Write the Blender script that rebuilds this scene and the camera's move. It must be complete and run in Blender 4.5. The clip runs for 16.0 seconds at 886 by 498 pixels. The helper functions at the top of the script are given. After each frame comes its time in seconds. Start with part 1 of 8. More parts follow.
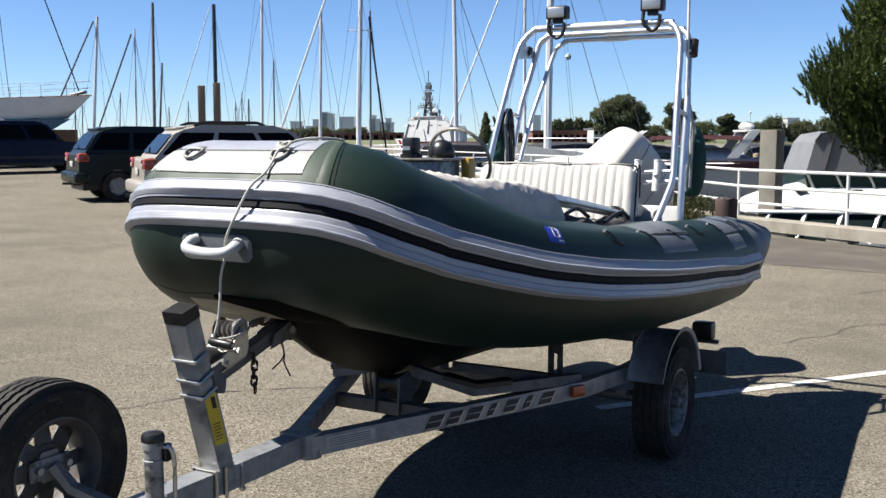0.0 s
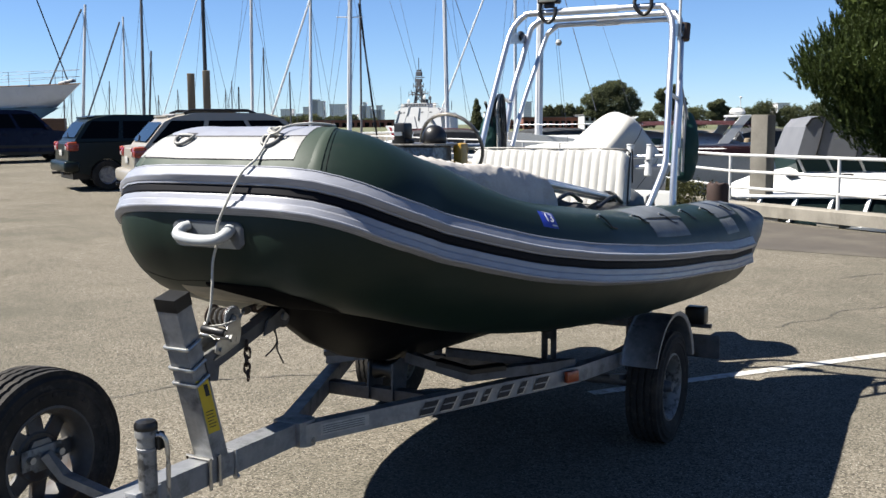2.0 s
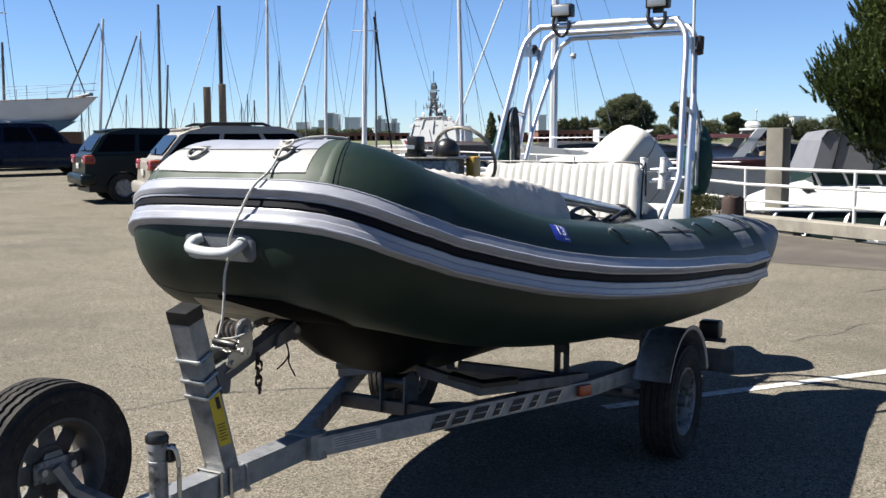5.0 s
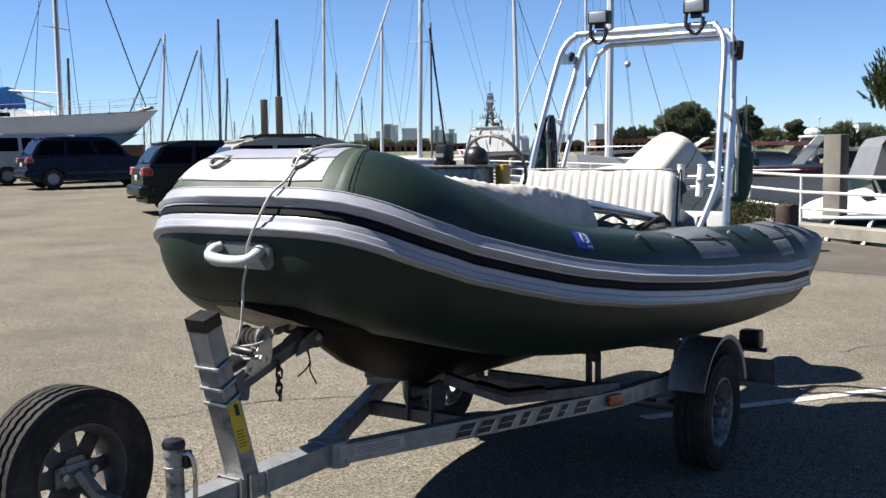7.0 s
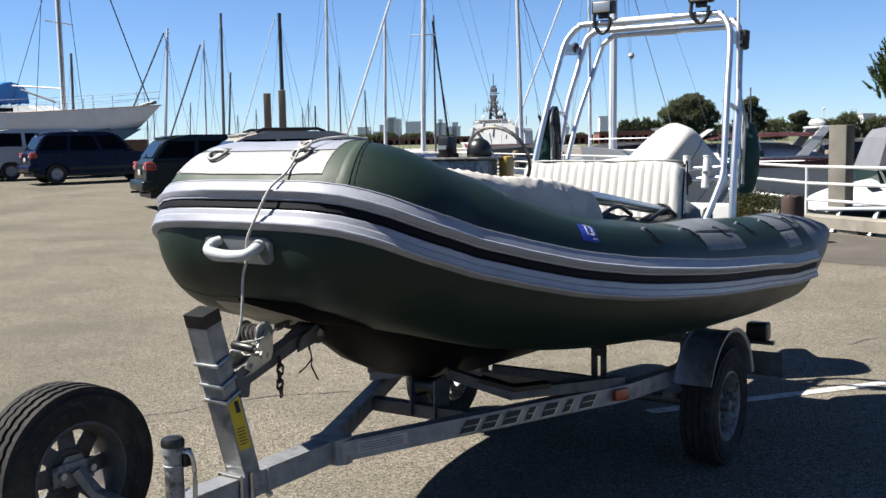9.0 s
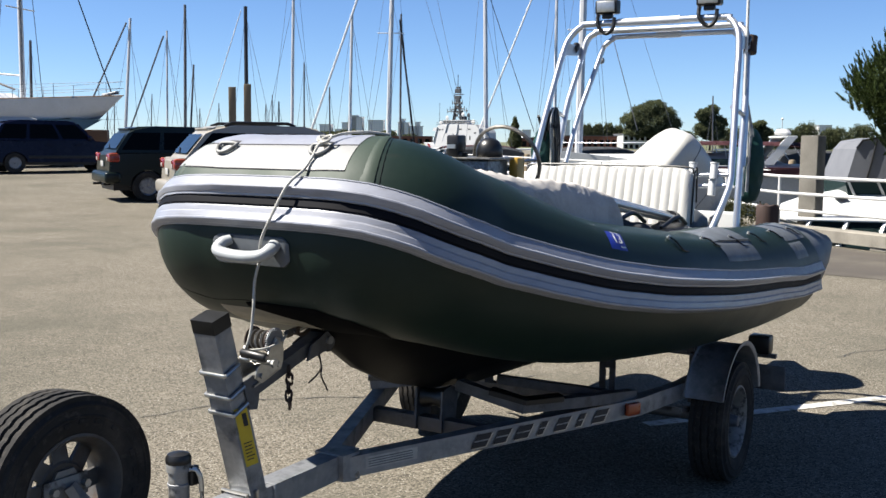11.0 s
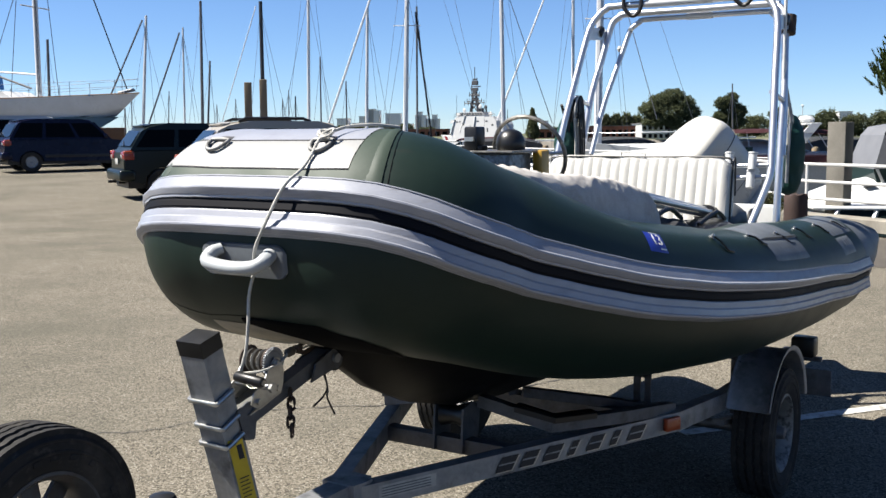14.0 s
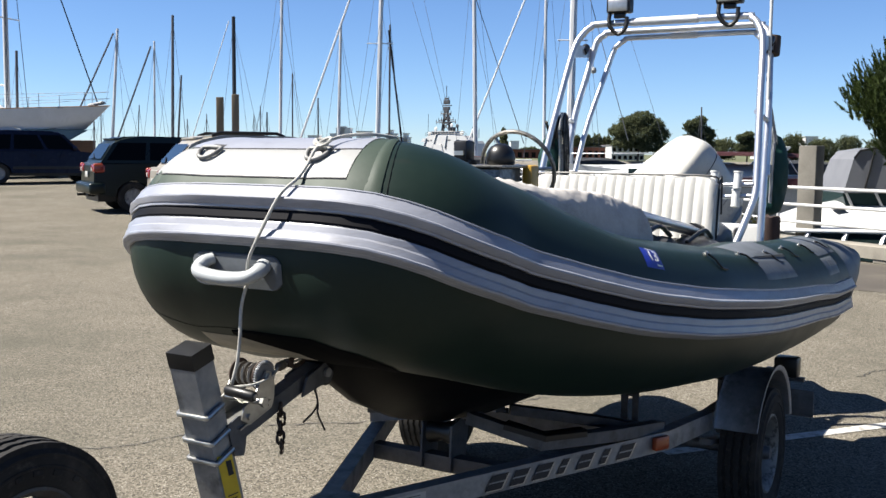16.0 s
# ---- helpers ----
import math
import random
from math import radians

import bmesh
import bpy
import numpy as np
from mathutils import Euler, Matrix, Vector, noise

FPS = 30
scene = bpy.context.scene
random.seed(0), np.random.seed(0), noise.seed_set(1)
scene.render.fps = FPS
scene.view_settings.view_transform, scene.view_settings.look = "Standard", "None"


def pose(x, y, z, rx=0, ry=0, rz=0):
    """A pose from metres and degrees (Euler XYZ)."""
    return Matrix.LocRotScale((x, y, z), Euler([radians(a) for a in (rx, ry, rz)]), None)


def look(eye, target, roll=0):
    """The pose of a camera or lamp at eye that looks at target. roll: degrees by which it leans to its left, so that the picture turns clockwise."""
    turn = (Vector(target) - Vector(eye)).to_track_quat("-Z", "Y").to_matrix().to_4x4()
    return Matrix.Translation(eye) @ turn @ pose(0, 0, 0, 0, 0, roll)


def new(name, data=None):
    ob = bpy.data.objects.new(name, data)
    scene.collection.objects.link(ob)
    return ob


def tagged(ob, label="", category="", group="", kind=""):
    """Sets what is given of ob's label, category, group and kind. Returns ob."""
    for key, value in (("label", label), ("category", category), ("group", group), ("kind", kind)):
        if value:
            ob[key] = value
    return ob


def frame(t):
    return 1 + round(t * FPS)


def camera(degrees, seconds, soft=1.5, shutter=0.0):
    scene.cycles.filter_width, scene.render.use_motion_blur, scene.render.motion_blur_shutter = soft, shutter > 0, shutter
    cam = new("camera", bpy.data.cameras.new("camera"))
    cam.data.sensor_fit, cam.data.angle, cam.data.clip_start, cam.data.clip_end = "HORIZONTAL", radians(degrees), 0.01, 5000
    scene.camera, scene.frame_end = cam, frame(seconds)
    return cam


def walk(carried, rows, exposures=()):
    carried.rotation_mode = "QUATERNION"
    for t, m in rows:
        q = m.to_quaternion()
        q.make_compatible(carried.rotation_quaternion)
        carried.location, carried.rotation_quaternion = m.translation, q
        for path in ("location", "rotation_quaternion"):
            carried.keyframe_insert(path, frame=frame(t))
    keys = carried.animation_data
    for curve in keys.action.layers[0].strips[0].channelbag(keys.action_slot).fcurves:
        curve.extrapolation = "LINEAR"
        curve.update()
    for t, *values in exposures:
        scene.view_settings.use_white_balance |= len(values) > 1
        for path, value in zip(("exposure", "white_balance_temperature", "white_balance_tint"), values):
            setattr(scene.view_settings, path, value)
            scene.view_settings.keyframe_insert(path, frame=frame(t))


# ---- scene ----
cam = camera(47.34, 16.0)
# seconds, eye (x, y, z), yaw, pitch, roll
PATH = [
    (0.0, 0.000, 0.000, 1.500, -0.00, -6.30, 0.00),
    (0.5, -0.000, 0.005, 1.496, 0.26, -6.72, -0.14),
    (1.0, 0.002, 0.009, 1.494, 0.06, -7.30, -0.42),
    (1.5, -0.004, 0.013, 1.494, -0.08, -7.24, -0.14),
    (2.0, -0.005, 0.015, 1.493, -0.48, -7.03, -0.31),
    (2.5, -0.005, 0.011, 1.493, -0.46, -6.72, -0.23),
    (3.0, -0.003, 0.010, 1.493, -0.54, -6.71, -0.53),
    (3.5, -0.003, 0.013, 1.494, -0.45, -6.48, -0.60),
    (4.0, -0.004, 0.015, 1.495, -0.41, -6.33, -0.70),
    (4.2, -0.002, 0.016, 1.495, -0.35, -6.08, -0.54),
    (6.3, 0.035, 0.028, 1.490, 1.27, -6.72, -0.80),
    (6.5, 0.061, 0.035, 1.491, 1.40, -6.34, -0.96),
    (7.0, 0.125, 0.032, 1.483, 3.62, -5.68, -0.78),
    (7.5, 0.131, 0.055, 1.486, 2.68, -5.53, -1.13),
    (8.0, 0.131, 0.066, 1.484, 2.76, -5.57, -1.16),
    (8.5, 0.138, 0.065, 1.482, 3.64, -5.88, -1.08),
    (8.7, 0.138, 0.068, 1.480, 4.02, -5.99, -1.19),
    (10.8, -0.079, 0.266, 1.476, 1.22, -6.22, 0.59),
    (11.0, -0.076, 0.271, 1.474, 1.55, -6.08, 0.54),
    (11.5, -0.077, 0.266, 1.477, 2.41, -6.20, 0.09),
    (12.0, -0.081, 0.250, 1.470, 1.52, -6.79, 0.14),
    (12.5, -0.021, 0.358, 1.468, 2.89, -6.41, -1.33),
    (13.0, 0.078, 0.452, 1.472, 6.06, -5.50, -0.49),
    (13.5, 0.017, 0.552, 1.483, 5.11, -5.91, 1.40),
    (14.0, -0.084, 0.604, 1.474, 2.63, -6.50, -0.36),
    (14.5, -0.122, 0.653, 1.470, -0.74, -6.91, 1.09),
    (15.0, -0.121, 0.632, 1.468, 0.42, -6.49, 0.54),
    (15.5, -0.120, 0.619, 1.467, 0.26, -6.37, 0.36),
    (16.0, -0.154, 0.647, 1.455, 0.89, -5.45, 0.55),]
EXPO = 1.595
walk(cam, [(t, look((x, y, z), Vector((x, y, z)) + Vector((-math.sin(radians(a)) * math.cos(radians(b)), math.cos(radians(a)) * math.cos(radians(b)), math.sin(radians(b)))), c)) for t, x, y, z, a, b, c in PATH], exposures=((0.0, EXPO), (16.0, EXPO)))

# ---- light: clear afternoon sky, sun high on the left ----
SUN_EL = 54.0
world = bpy.data.worlds.new("sky")
scene.world = world
world.use_nodes = True
wn = world.node_tree.nodes
sky = wn.new("ShaderNodeTexSky")
sky.sky_type, sky.sun_disc = "NISHITA", False
sky.sun_elevation, sky.sun_rotation = radians(SUN_EL), radians(-90)
sky.altitude, sky.air_density, sky.dust_density, sky.ozone_density = 0, 0.75, 0.0, 6.0
tint = wn.new("ShaderNodeMix")
tint.data_type, tint.blend_type = "RGBA", "MULTIPLY"
tint.inputs[0].default_value, tint.inputs[7].default_value = 1.0, (0.86, 0.95, 1.09, 1)
world.node_tree.links.new(sky.outputs[0], tint.inputs[6])
world.node_tree.links.new(tint.outputs[2], wn["Background"].inputs[0])
wn["Background"].inputs[1].default_value = 0.0440
sun = new("sun", bpy.data.lights.new("sun", "SUN"))
sun.data.energy, sun.data.angle, sun.data.color = 5.0, radians(0.55), (1.0, 0.95, 0.87)
sun.matrix_world = look((-0.72 * 20, 0.0, 20.0), (0, 0, 0))


# ---- materials ----
def mat(name, a, b=None, rough=0.5, metal=0.0, scale=8.0, fine=60.0, bump=0.0, spec=0.5, coat=0.0, per_piece=0.0, rough_var=0.1, stretch=(1, 1, 1)):
    """Two base colours mixed by noise at two scales, with uneven gloss and fine relief."""
    m = bpy.data.materials.new(name)
    m.use_nodes = True
    nt = m.node_tree
    n, l = nt.nodes, nt.links
    p = n["Principled BSDF"]
    b = b or tuple(c * 0.8 for c in a)
    tc = n.new("ShaderNodeTexCoord")
    mp = n.new("ShaderNodeMapping")
    mp.inputs["Scale"].default_value = stretch
    l.new(tc.outputs["Object"], mp.inputs[0])
    big, small = n.new("ShaderNodeTexNoise"), n.new("ShaderNodeTexNoise")
    for tex, s, d in ((big, scale, 5), (small, fine, 3)):
        l.new(mp.outputs[0], tex.inputs["Vector"])
        tex.inputs["Scale"].default_value, tex.inputs["Detail"].default_value = s, d
    add = n.new("ShaderNodeMath")
    add.operation = "MULTIPLY_ADD"
    l.new(small.outputs[0], add.inputs[0])
    add.inputs[1].default_value = 0.45
    l.new(big.outputs[0], add.inputs[2])
    ramp = n.new("ShaderNodeMapRange")
    ramp.inputs["From Min"].default_value, ramp.inputs["From Max"].default_value = 0.45, 1.0
    l.new(add.outputs[0], ramp.inputs[0])
    mix = n.new("ShaderNodeMix")
    mix.data_type = "RGBA"
    mix.inputs[6].default_value, mix.inputs[7].default_value = (*a, 1), (*b, 1)
    l.new(ramp.outputs[0], mix.inputs[0])
    out = mix.outputs[2]
    if per_piece:
        info, hsv, mr = n.new("ShaderNodeObjectInfo"), n.new("ShaderNodeHueSaturation"), n.new("ShaderNodeMapRange")
        l.new(info.outputs["Random"], mr.inputs[0])
        mr.inputs["To Min"].default_value, mr.inputs["To Max"].default_value = 1 - per_piece, 1 + per_piece
        l.new(mr.outputs[0], hsv.inputs["Value"])
        l.new(out, hsv.inputs["Color"])
        out = hsv.outputs[0]
    l.new(out, p.inputs["Base Color"])
    rr = n.new("ShaderNodeMapRange")
    rr.inputs["To Min"].default_value, rr.inputs["To Max"].default_value = max(0.02, rough - rough_var), min(1, rough + rough_var)
    l.new(big.outputs[0], rr.inputs[0])
    l.new(rr.outputs[0], p.inputs["Roughness"])
    p.inputs["Metallic"].default_value = metal
    p.inputs["Specular IOR Level"].default_value = spec
    p.inputs["Coat Weight"].default_value = coat
    if bump:
        bp = n.new("ShaderNodeBump")
        bp.inputs["Strength"].default_value, bp.inputs["Distance"].default_value = 0.6, bump
        l.new(add.outputs[0], bp.inputs["Height"])
        l.new(bp.outputs[0], p.inputs["Normal"])
    return m


def glass(name, tint, rough=0.05):
    """Dark tinted vehicle glass."""
    m = bpy.data.materials.new(name)
    m.use_nodes = True
    p = m.node_tree.nodes["Principled BSDF"]
    p.inputs["Base Color"].default_value = (*tint, 1)
    p.inputs["Roughness"].default_value = rough
    p.inputs["Specular IOR Level"].default_value = 0.075
    return m


def weather(m, colour, amount, scale, lo=0.56, hi=0.72, stretch=(1, 1, 1), rough=None):
    """Stains or scuffs of another colour over a material, where a stretched noise peaks."""
    n, l = m.node_tree.nodes, m.node_tree.links
    p = n["Principled BSDF"]
    tc, mp, tex = n.new("ShaderNodeTexCoord"), n.new("ShaderNodeMapping"), n.new("ShaderNodeTexNoise")
    mp.inputs["Scale"].default_value = stretch
    l.new(tc.outputs["Object"], mp.inputs[0])
    l.new(mp.outputs[0], tex.inputs["Vector"])
    tex.inputs["Scale"].default_value, tex.inputs["Detail"].default_value, tex.inputs["Roughness"].default_value = scale, 7, 0.65
    mr, mix = n.new("ShaderNodeMapRange"), n.new("ShaderNodeMix")
    mr.inputs["From Min"].default_value, mr.inputs["From Max"].default_value, mr.inputs["To Max"].default_value = lo, hi, amount
    l.new(tex.outputs[0], mr.inputs[0])
    mix.data_type = "RGBA"
    l.new(mr.outputs[0], mix.inputs[0])
    l.new(p.inputs["Base Color"].links[0].from_socket, mix.inputs[6])
    mix.inputs[7].default_value = (*colour, 1)
    l.new(mix.outputs[2], p.inputs["Base Color"])
    return m


M = {}
M["green"] = mat("green_hypalon", (0.0055, 0.0132, 0.0098), (0.0079, 0.0168, 0.0126), 0.45, scale=5, fine=40, bump=0.0006, spec=0.19)
M["green_faded"] = mat("faded_green_hypalon", (0.0158, 0.0282, 0.0185), (0.0264, 0.0405, 0.0282), 0.6, scale=10, fine=90, bump=0.0004, spec=0.3)
M["white_fabric"] = mat("white_reinforcing_fabric", (0.216, 0.216, 0.209), (0.187, 0.187, 0.18), 0.55, scale=9, fine=90, bump=0.0005)
M["strake"] = mat("grey_rubber_strake", (0.222, 0.230, 0.258), (0.176, 0.184, 0.212), 0.36, scale=14, fine=90, bump=0.0006, spec=0.5, stretch=(1, 1, 3))
M["navy"] = mat("navy_rubber", (0.0022, 0.0022, 0.0037), (0.00396, 0.00396, 0.00616), 0.65, scale=12, bump=0.0004, spec=0.12)
M["black_hull"] = mat("black_hull_paint", (0.0019, 0.0019, 0.0024), (0.0034, 0.0034, 0.0043), 0.45, scale=6, bump=0.0004, spec=0.05)
M["cream"] = mat("cream_gelcoat", (0.352, 0.31, 0.239), (0.239, 0.204, 0.148), 0.5, scale=7, bump=0.0006)
M["grey_rubber"] = mat("light_grey_moulded_rubber", (0.296, 0.31, 0.31), (0.239, 0.253, 0.26), 0.5, scale=20, bump=0.0005)
M["patch"] = mat("grey_wear_patch", (0.0924, 0.101, 0.11), (0.066, 0.073, 0.0792), 0.5, scale=14, bump=0.0006, spec=0.3)
M["galv"] = mat("galvanised_steel", (0.296, 0.303, 0.31), (0.19, 0.197, 0.211), 0.55, 0.75, scale=18, fine=70, bump=0.0006, rough_var=0.15)
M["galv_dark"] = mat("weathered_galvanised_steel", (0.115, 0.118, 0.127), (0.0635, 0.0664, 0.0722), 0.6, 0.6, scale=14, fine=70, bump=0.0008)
M["zinc"] = mat("bright_zinc_steel", (0.436, 0.436, 0.422), (0.338, 0.331, 0.31), 0.35, 0.9, scale=30, bump=0.0003)
M["rust"] = mat("rusty_steel", (0.0528, 0.0317, 0.0211), (0.0246, 0.0167, 0.0132), 0.75, 0.2, scale=40, bump=0.001)
M["alu"] = mat("brushed_aluminium", (0.507, 0.521, 0.549), (0.422, 0.436, 0.465), 0.34, 0.85, scale=10, fine=120)
M["black_plastic"] = mat("black_plastic", (0.00396, 0.00396, 0.0044), (0.00704, 0.00704, 0.00704), 0.4, scale=20, bump=0.0003, spec=0.4)
M["tyre"] = mat("worn_tyre_rubber", (0.0165, 0.016, 0.0155), (0.026, 0.025, 0.024), 0.8, scale=12, fine=80, bump=0.0008, spec=0.1)
M["yellow"] = mat("yellow_sticker", (0.507, 0.366, 0.0141), (0.436, 0.31, 0.0141), 0.5, scale=25)
M["amber_plastic"] = mat("amber_plastic", (0.34, 0.20, 0.022), (0.26, 0.15, 0.018), 0.4, scale=14)
M["paper"] = mat("worn_label_paper", (0.352, 0.352, 0.331), (0.253, 0.253, 0.239), 0.6, scale=30)
M["ink"] = mat("dark_print", (0.0115, 0.0115, 0.0144), None, 0.6)
M["amber"] = mat("amber_lens", (0.299, 0.044, 0.00704), (0.229, 0.0317, 0.00528), 0.3, scale=40, coat=0.2)
M["red_lens"] = mat("red_lens", (0.208, 0.00866, 0.00693), (0.144, 0.00577, 0.00577), 0.2, coat=0.5)
M["vinyl"] = mat("white_marine_vinyl", (0.38, 0.373, 0.345), (0.324, 0.317, 0.292), 0.42, scale=9, bump=0.0006)
M["canvas"] = mat("beige_canvas", (0.43, 0.405, 0.375), (0.33, 0.31, 0.288), 0.85, scale=8, fine=160, bump=0.0015)
M["blue_sticker"] = mat("blue_sticker", (0.0115, 0.0289, 0.26), (0.0104, 0.0231, 0.208), 0.4)
M["white_paint"] = mat("white_paint", (0.521, 0.521, 0.507), (0.422, 0.422, 0.401), 0.45, scale=6, bump=0.0005)
M["gelcoat"] = mat("white_gelcoat", (0.549, 0.549, 0.535), (0.465, 0.465, 0.444), 0.3, scale=2, bump=0.0004)
M["cowl"] = mat("white_engine_cowling", (0.408, 0.401, 0.373), (0.352, 0.341, 0.31), 0.3, scale=4, bump=0.0003)
M["checker"] = mat("diamond_plate", (0.243, 0.231, 0.208), (0.0924, 0.0866, 0.0751), 0.4, 0.7, scale=45, fine=90, bump=0.002)
M["rope"] = mat("grey_white_rope", (0.387, 0.38, 0.345), (0.253, 0.246, 0.225), 0.8, scale=120, fine=300, bump=0.001)
M["green_bag"] = mat("dark_green_canvas_bag", (0.0022, 0.027, 0.022), (0.0030, 0.034, 0.028), 0.6, scale=12, bump=0.002, spec=0.3)
M["concrete"] = mat("weathered_concrete", (0.208, 0.19, 0.156), (0.138, 0.127, 0.104), 0.85, scale=3, fine=40, bump=0.004)
# The pile's concrete, in a darker tone than the curb's.
M["pile_concrete"] = mat("darker_pile_concrete", (0.132, 0.122, 0.102), (0.085, 0.078, 0.064), 0.85, scale=3, fine=40, bump=0.004)
M["asphalt"] = None
M["line"] = mat("worn_white_road_paint", (0.436, 0.429, 0.401), (0.239, 0.232, 0.211), 0.75, scale=9, fine=60, bump=0.001)
M["timber"] = mat("dark_pier_timber", (0.034, 0.0145, 0.009), (0.0165, 0.0085, 0.006), 0.8, scale=10, fine=60, bump=0.004, stretch=(1, 1, 0.2))
M["fence"] = mat("white_fence_paint", (0.465, 0.465, 0.451), (0.451, 0.444, 0.422), 0.4, scale=5, bump=0.0005)
M["glass"] = glass("dark_window_glass", (0.001, 0.0012, 0.0015))
M["glass_boat"] = glass("boat_window_glass", (0.02, 0.035, 0.035))
M["mast"] = mat("pale_mast_aluminium", (0.51, 0.515, 0.519), (0.44, 0.444, 0.449), 0.5, 0.1, scale=1)
M["mast_dark"] = mat("dark_mast_paint", (0.0924, 0.0866, 0.0866), (0.0577, 0.0577, 0.0606), 0.5, scale=1)
M["mast_black"] = mat("black_mast_paint", (0.00693, 0.00693, 0.00924), None, 0.5, scale=1)
M["grey_canvas_dark"] = mat("dark_clutter_cloth", (0.018, 0.018, 0.02), (0.011, 0.011, 0.012), 0.85, scale=14, fine=120, bump=0.0012)
M["wire"] = mat("rigging_wire", (0.0808, 0.0866, 0.0986), None, 0.5, 0.3, scale=1)

M["galv_grimy"] = weather(mat("grimy_galvanised_tube", (0.229, 0.229, 0.22), (0.15, 0.15, 0.145), 0.6, 0.5, scale=16, fine=70, bump=0.0008), (0.035, 0.033, 0.03), 0.9, 22, 0.5, 0.62)
M["rim"] = weather(mat("dull_rusted_rim_steel", (0.0748, 0.073, 0.0704), (0.044, 0.0422, 0.0405), 0.6, 0.3, scale=14, fine=70, bump=0.0008), (0.045, 0.026, 0.016), 0.8, 12, 0.52, 0.66)
M["cable"] = mat("dull_wound_cable", (0.106, 0.088, 0.066), (0.0528, 0.0422, 0.0317), 0.7, 0.2, scale=60, bump=0.0006)
M["flange"] = mat("black_rubber_flange", (0.00158, 0.00158, 0.00176), (0.00264, 0.00264, 0.00308), 0.8, scale=6, spec=0.04)
# Tan holds the ground's bounced light as well as wear; dark scuffs over it.
M["underside"] = weather(mat("worn_bounce_tan", (0.30, 0.27, 0.21), (0.17, 0.15, 0.115), 0.7, scale=6, stretch=(1, 1, 4)), (0.06, 0.06, 0.045), 0.8, 5, 0.54, 0.68, (1, 0.5, 3))
weather(M["green"], (0.0235, 0.0317, 0.0250), 0.28, 3.2, 0.58, 0.80, (0.7, 0.7, 3.5))
weather(M["green"], (0.0194, 0.0194, 0.015), 0.5, 14, 0.62, 0.78, (0.6, 0.6, 3))
weather(M["strake"], (0.075, 0.070, 0.062), 0.55, 6, 0.55, 0.75, (0.6, 0.6, 5))
weather(M["galv"], (0.0528, 0.0528, 0.0546), 0.6, 11, 0.54, 0.70)
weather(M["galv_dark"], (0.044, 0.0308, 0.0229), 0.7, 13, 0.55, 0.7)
weather(M["tyre"], (0.066, 0.0581, 0.0475), 0.55, 7, 0.5, 0.70)
weather(M["tyre"], (0.10, 0.09, 0.075), 0.35, 38, 0.56, 0.70)
weather(M["line"], (0.0968, 0.0862, 0.0686), 0.7, 16, 0.50, 0.64)
weather(M["concrete"], (0.0748, 0.066, 0.0528), 0.6, 2.2, 0.52, 0.72, (1, 1, 0.6))
weather(M["canvas"], (0.106, 0.0968, 0.088), 0.45, 5, 0.5, 0.75)


def asphalt():
    m = mat("sunbleached_asphalt", (0.118, 0.1055, 0.0845), (0.092, 0.083, 0.067), 0.95, scale=0.35, fine=3.0, bump=0.0, spec=0.03)
    nt = m.node_tree
    n, l = nt.nodes, nt.links
    p = n["Principled BSDF"]
    tc = n.new("ShaderNodeTexCoord")
    stone = n.new("ShaderNodeTexVoronoi")
    stone.inputs["Scale"].default_value = 125
    grain = n.new("ShaderNodeTexNoise")
    grain.inputs["Scale"].default_value, grain.inputs["Detail"].default_value = 160, 4
    for t in (stone, grain):
        l.new(tc.outputs["Object"], t.inputs["Vector"])
    sepc = n.new("ShaderNodeSeparateColor")
    l.new(stone.outputs["Color"], sepc.inputs[0])
    mr = n.new("ShaderNodeMapRange")
    mr.inputs["From Min"].default_value, mr.inputs["From Max"].default_value = 0.0, 1.0
    mr.inputs["To Min"].default_value, mr.inputs["To Max"].default_value = 0.36, 1.72
    l.new(sepc.outputs[0], mr.inputs[0])
    hsv = n.new("ShaderNodeHueSaturation")
    l.new(mr.outputs[0], hsv.inputs["Value"])
    src = p.inputs["Base Color"].links[0].from_socket
    l.new(src, hsv.inputs["Color"])
    chip = n.new("ShaderNodeTexVoronoi")
    chip.inputs["Scale"].default_value = 75
    l.new(tc.outputs["Object"], chip.inputs["Vector"])
    cm, cx, gate, sep2 = n.new("ShaderNodeMapRange"), n.new("ShaderNodeMix"), n.new("ShaderNodeMath"), n.new("ShaderNodeSeparateColor")
    cm.inputs["From Min"].default_value, cm.inputs["From Max"].default_value = 0.24, 0.14
    l.new(chip.outputs["Distance"], cm.inputs[0])
    l.new(chip.outputs["Color"], sep2.inputs[0])
    gate.operation = "GREATER_THAN"
    gate.inputs[1].default_value = 0.55
    l.new(sep2.outputs[1], gate.inputs[0])
    both = n.new("ShaderNodeMath")
    both.operation = "MULTIPLY"
    l.new(cm.outputs[0], both.inputs[0])
    l.new(gate.outputs[0], both.inputs[1])
    cx.data_type = "RGBA"
    cx.inputs[7].default_value = (0.36, 0.345, 0.31, 1)
    l.new(both.outputs[0], cx.inputs[0])
    l.new(hsv.outputs[0], cx.inputs[6])
    l.new(cx.outputs[2], p.inputs["Base Color"])
    weather(m, (0.0686, 0.066, 0.0528), 0.7, 0.45, 0.46, 0.66)
    weather(m, (0.044, 0.0405, 0.0352), 0.6, 2.6, 0.66, 0.76)
    weather(m, (0.15, 0.135, 0.105), 0.3, 5, 0.56, 0.74)
    bp = n.new("ShaderNodeBump")
    bp.inputs["Strength"].default_value, bp.inputs["Distance"].default_value = 0.7, 0.004
    l.new(grain.outputs[0], bp.inputs["Height"])
    l.new(bp.outputs[0], p.inputs["Normal"])
    return m


M["asphalt"] = asphalt()

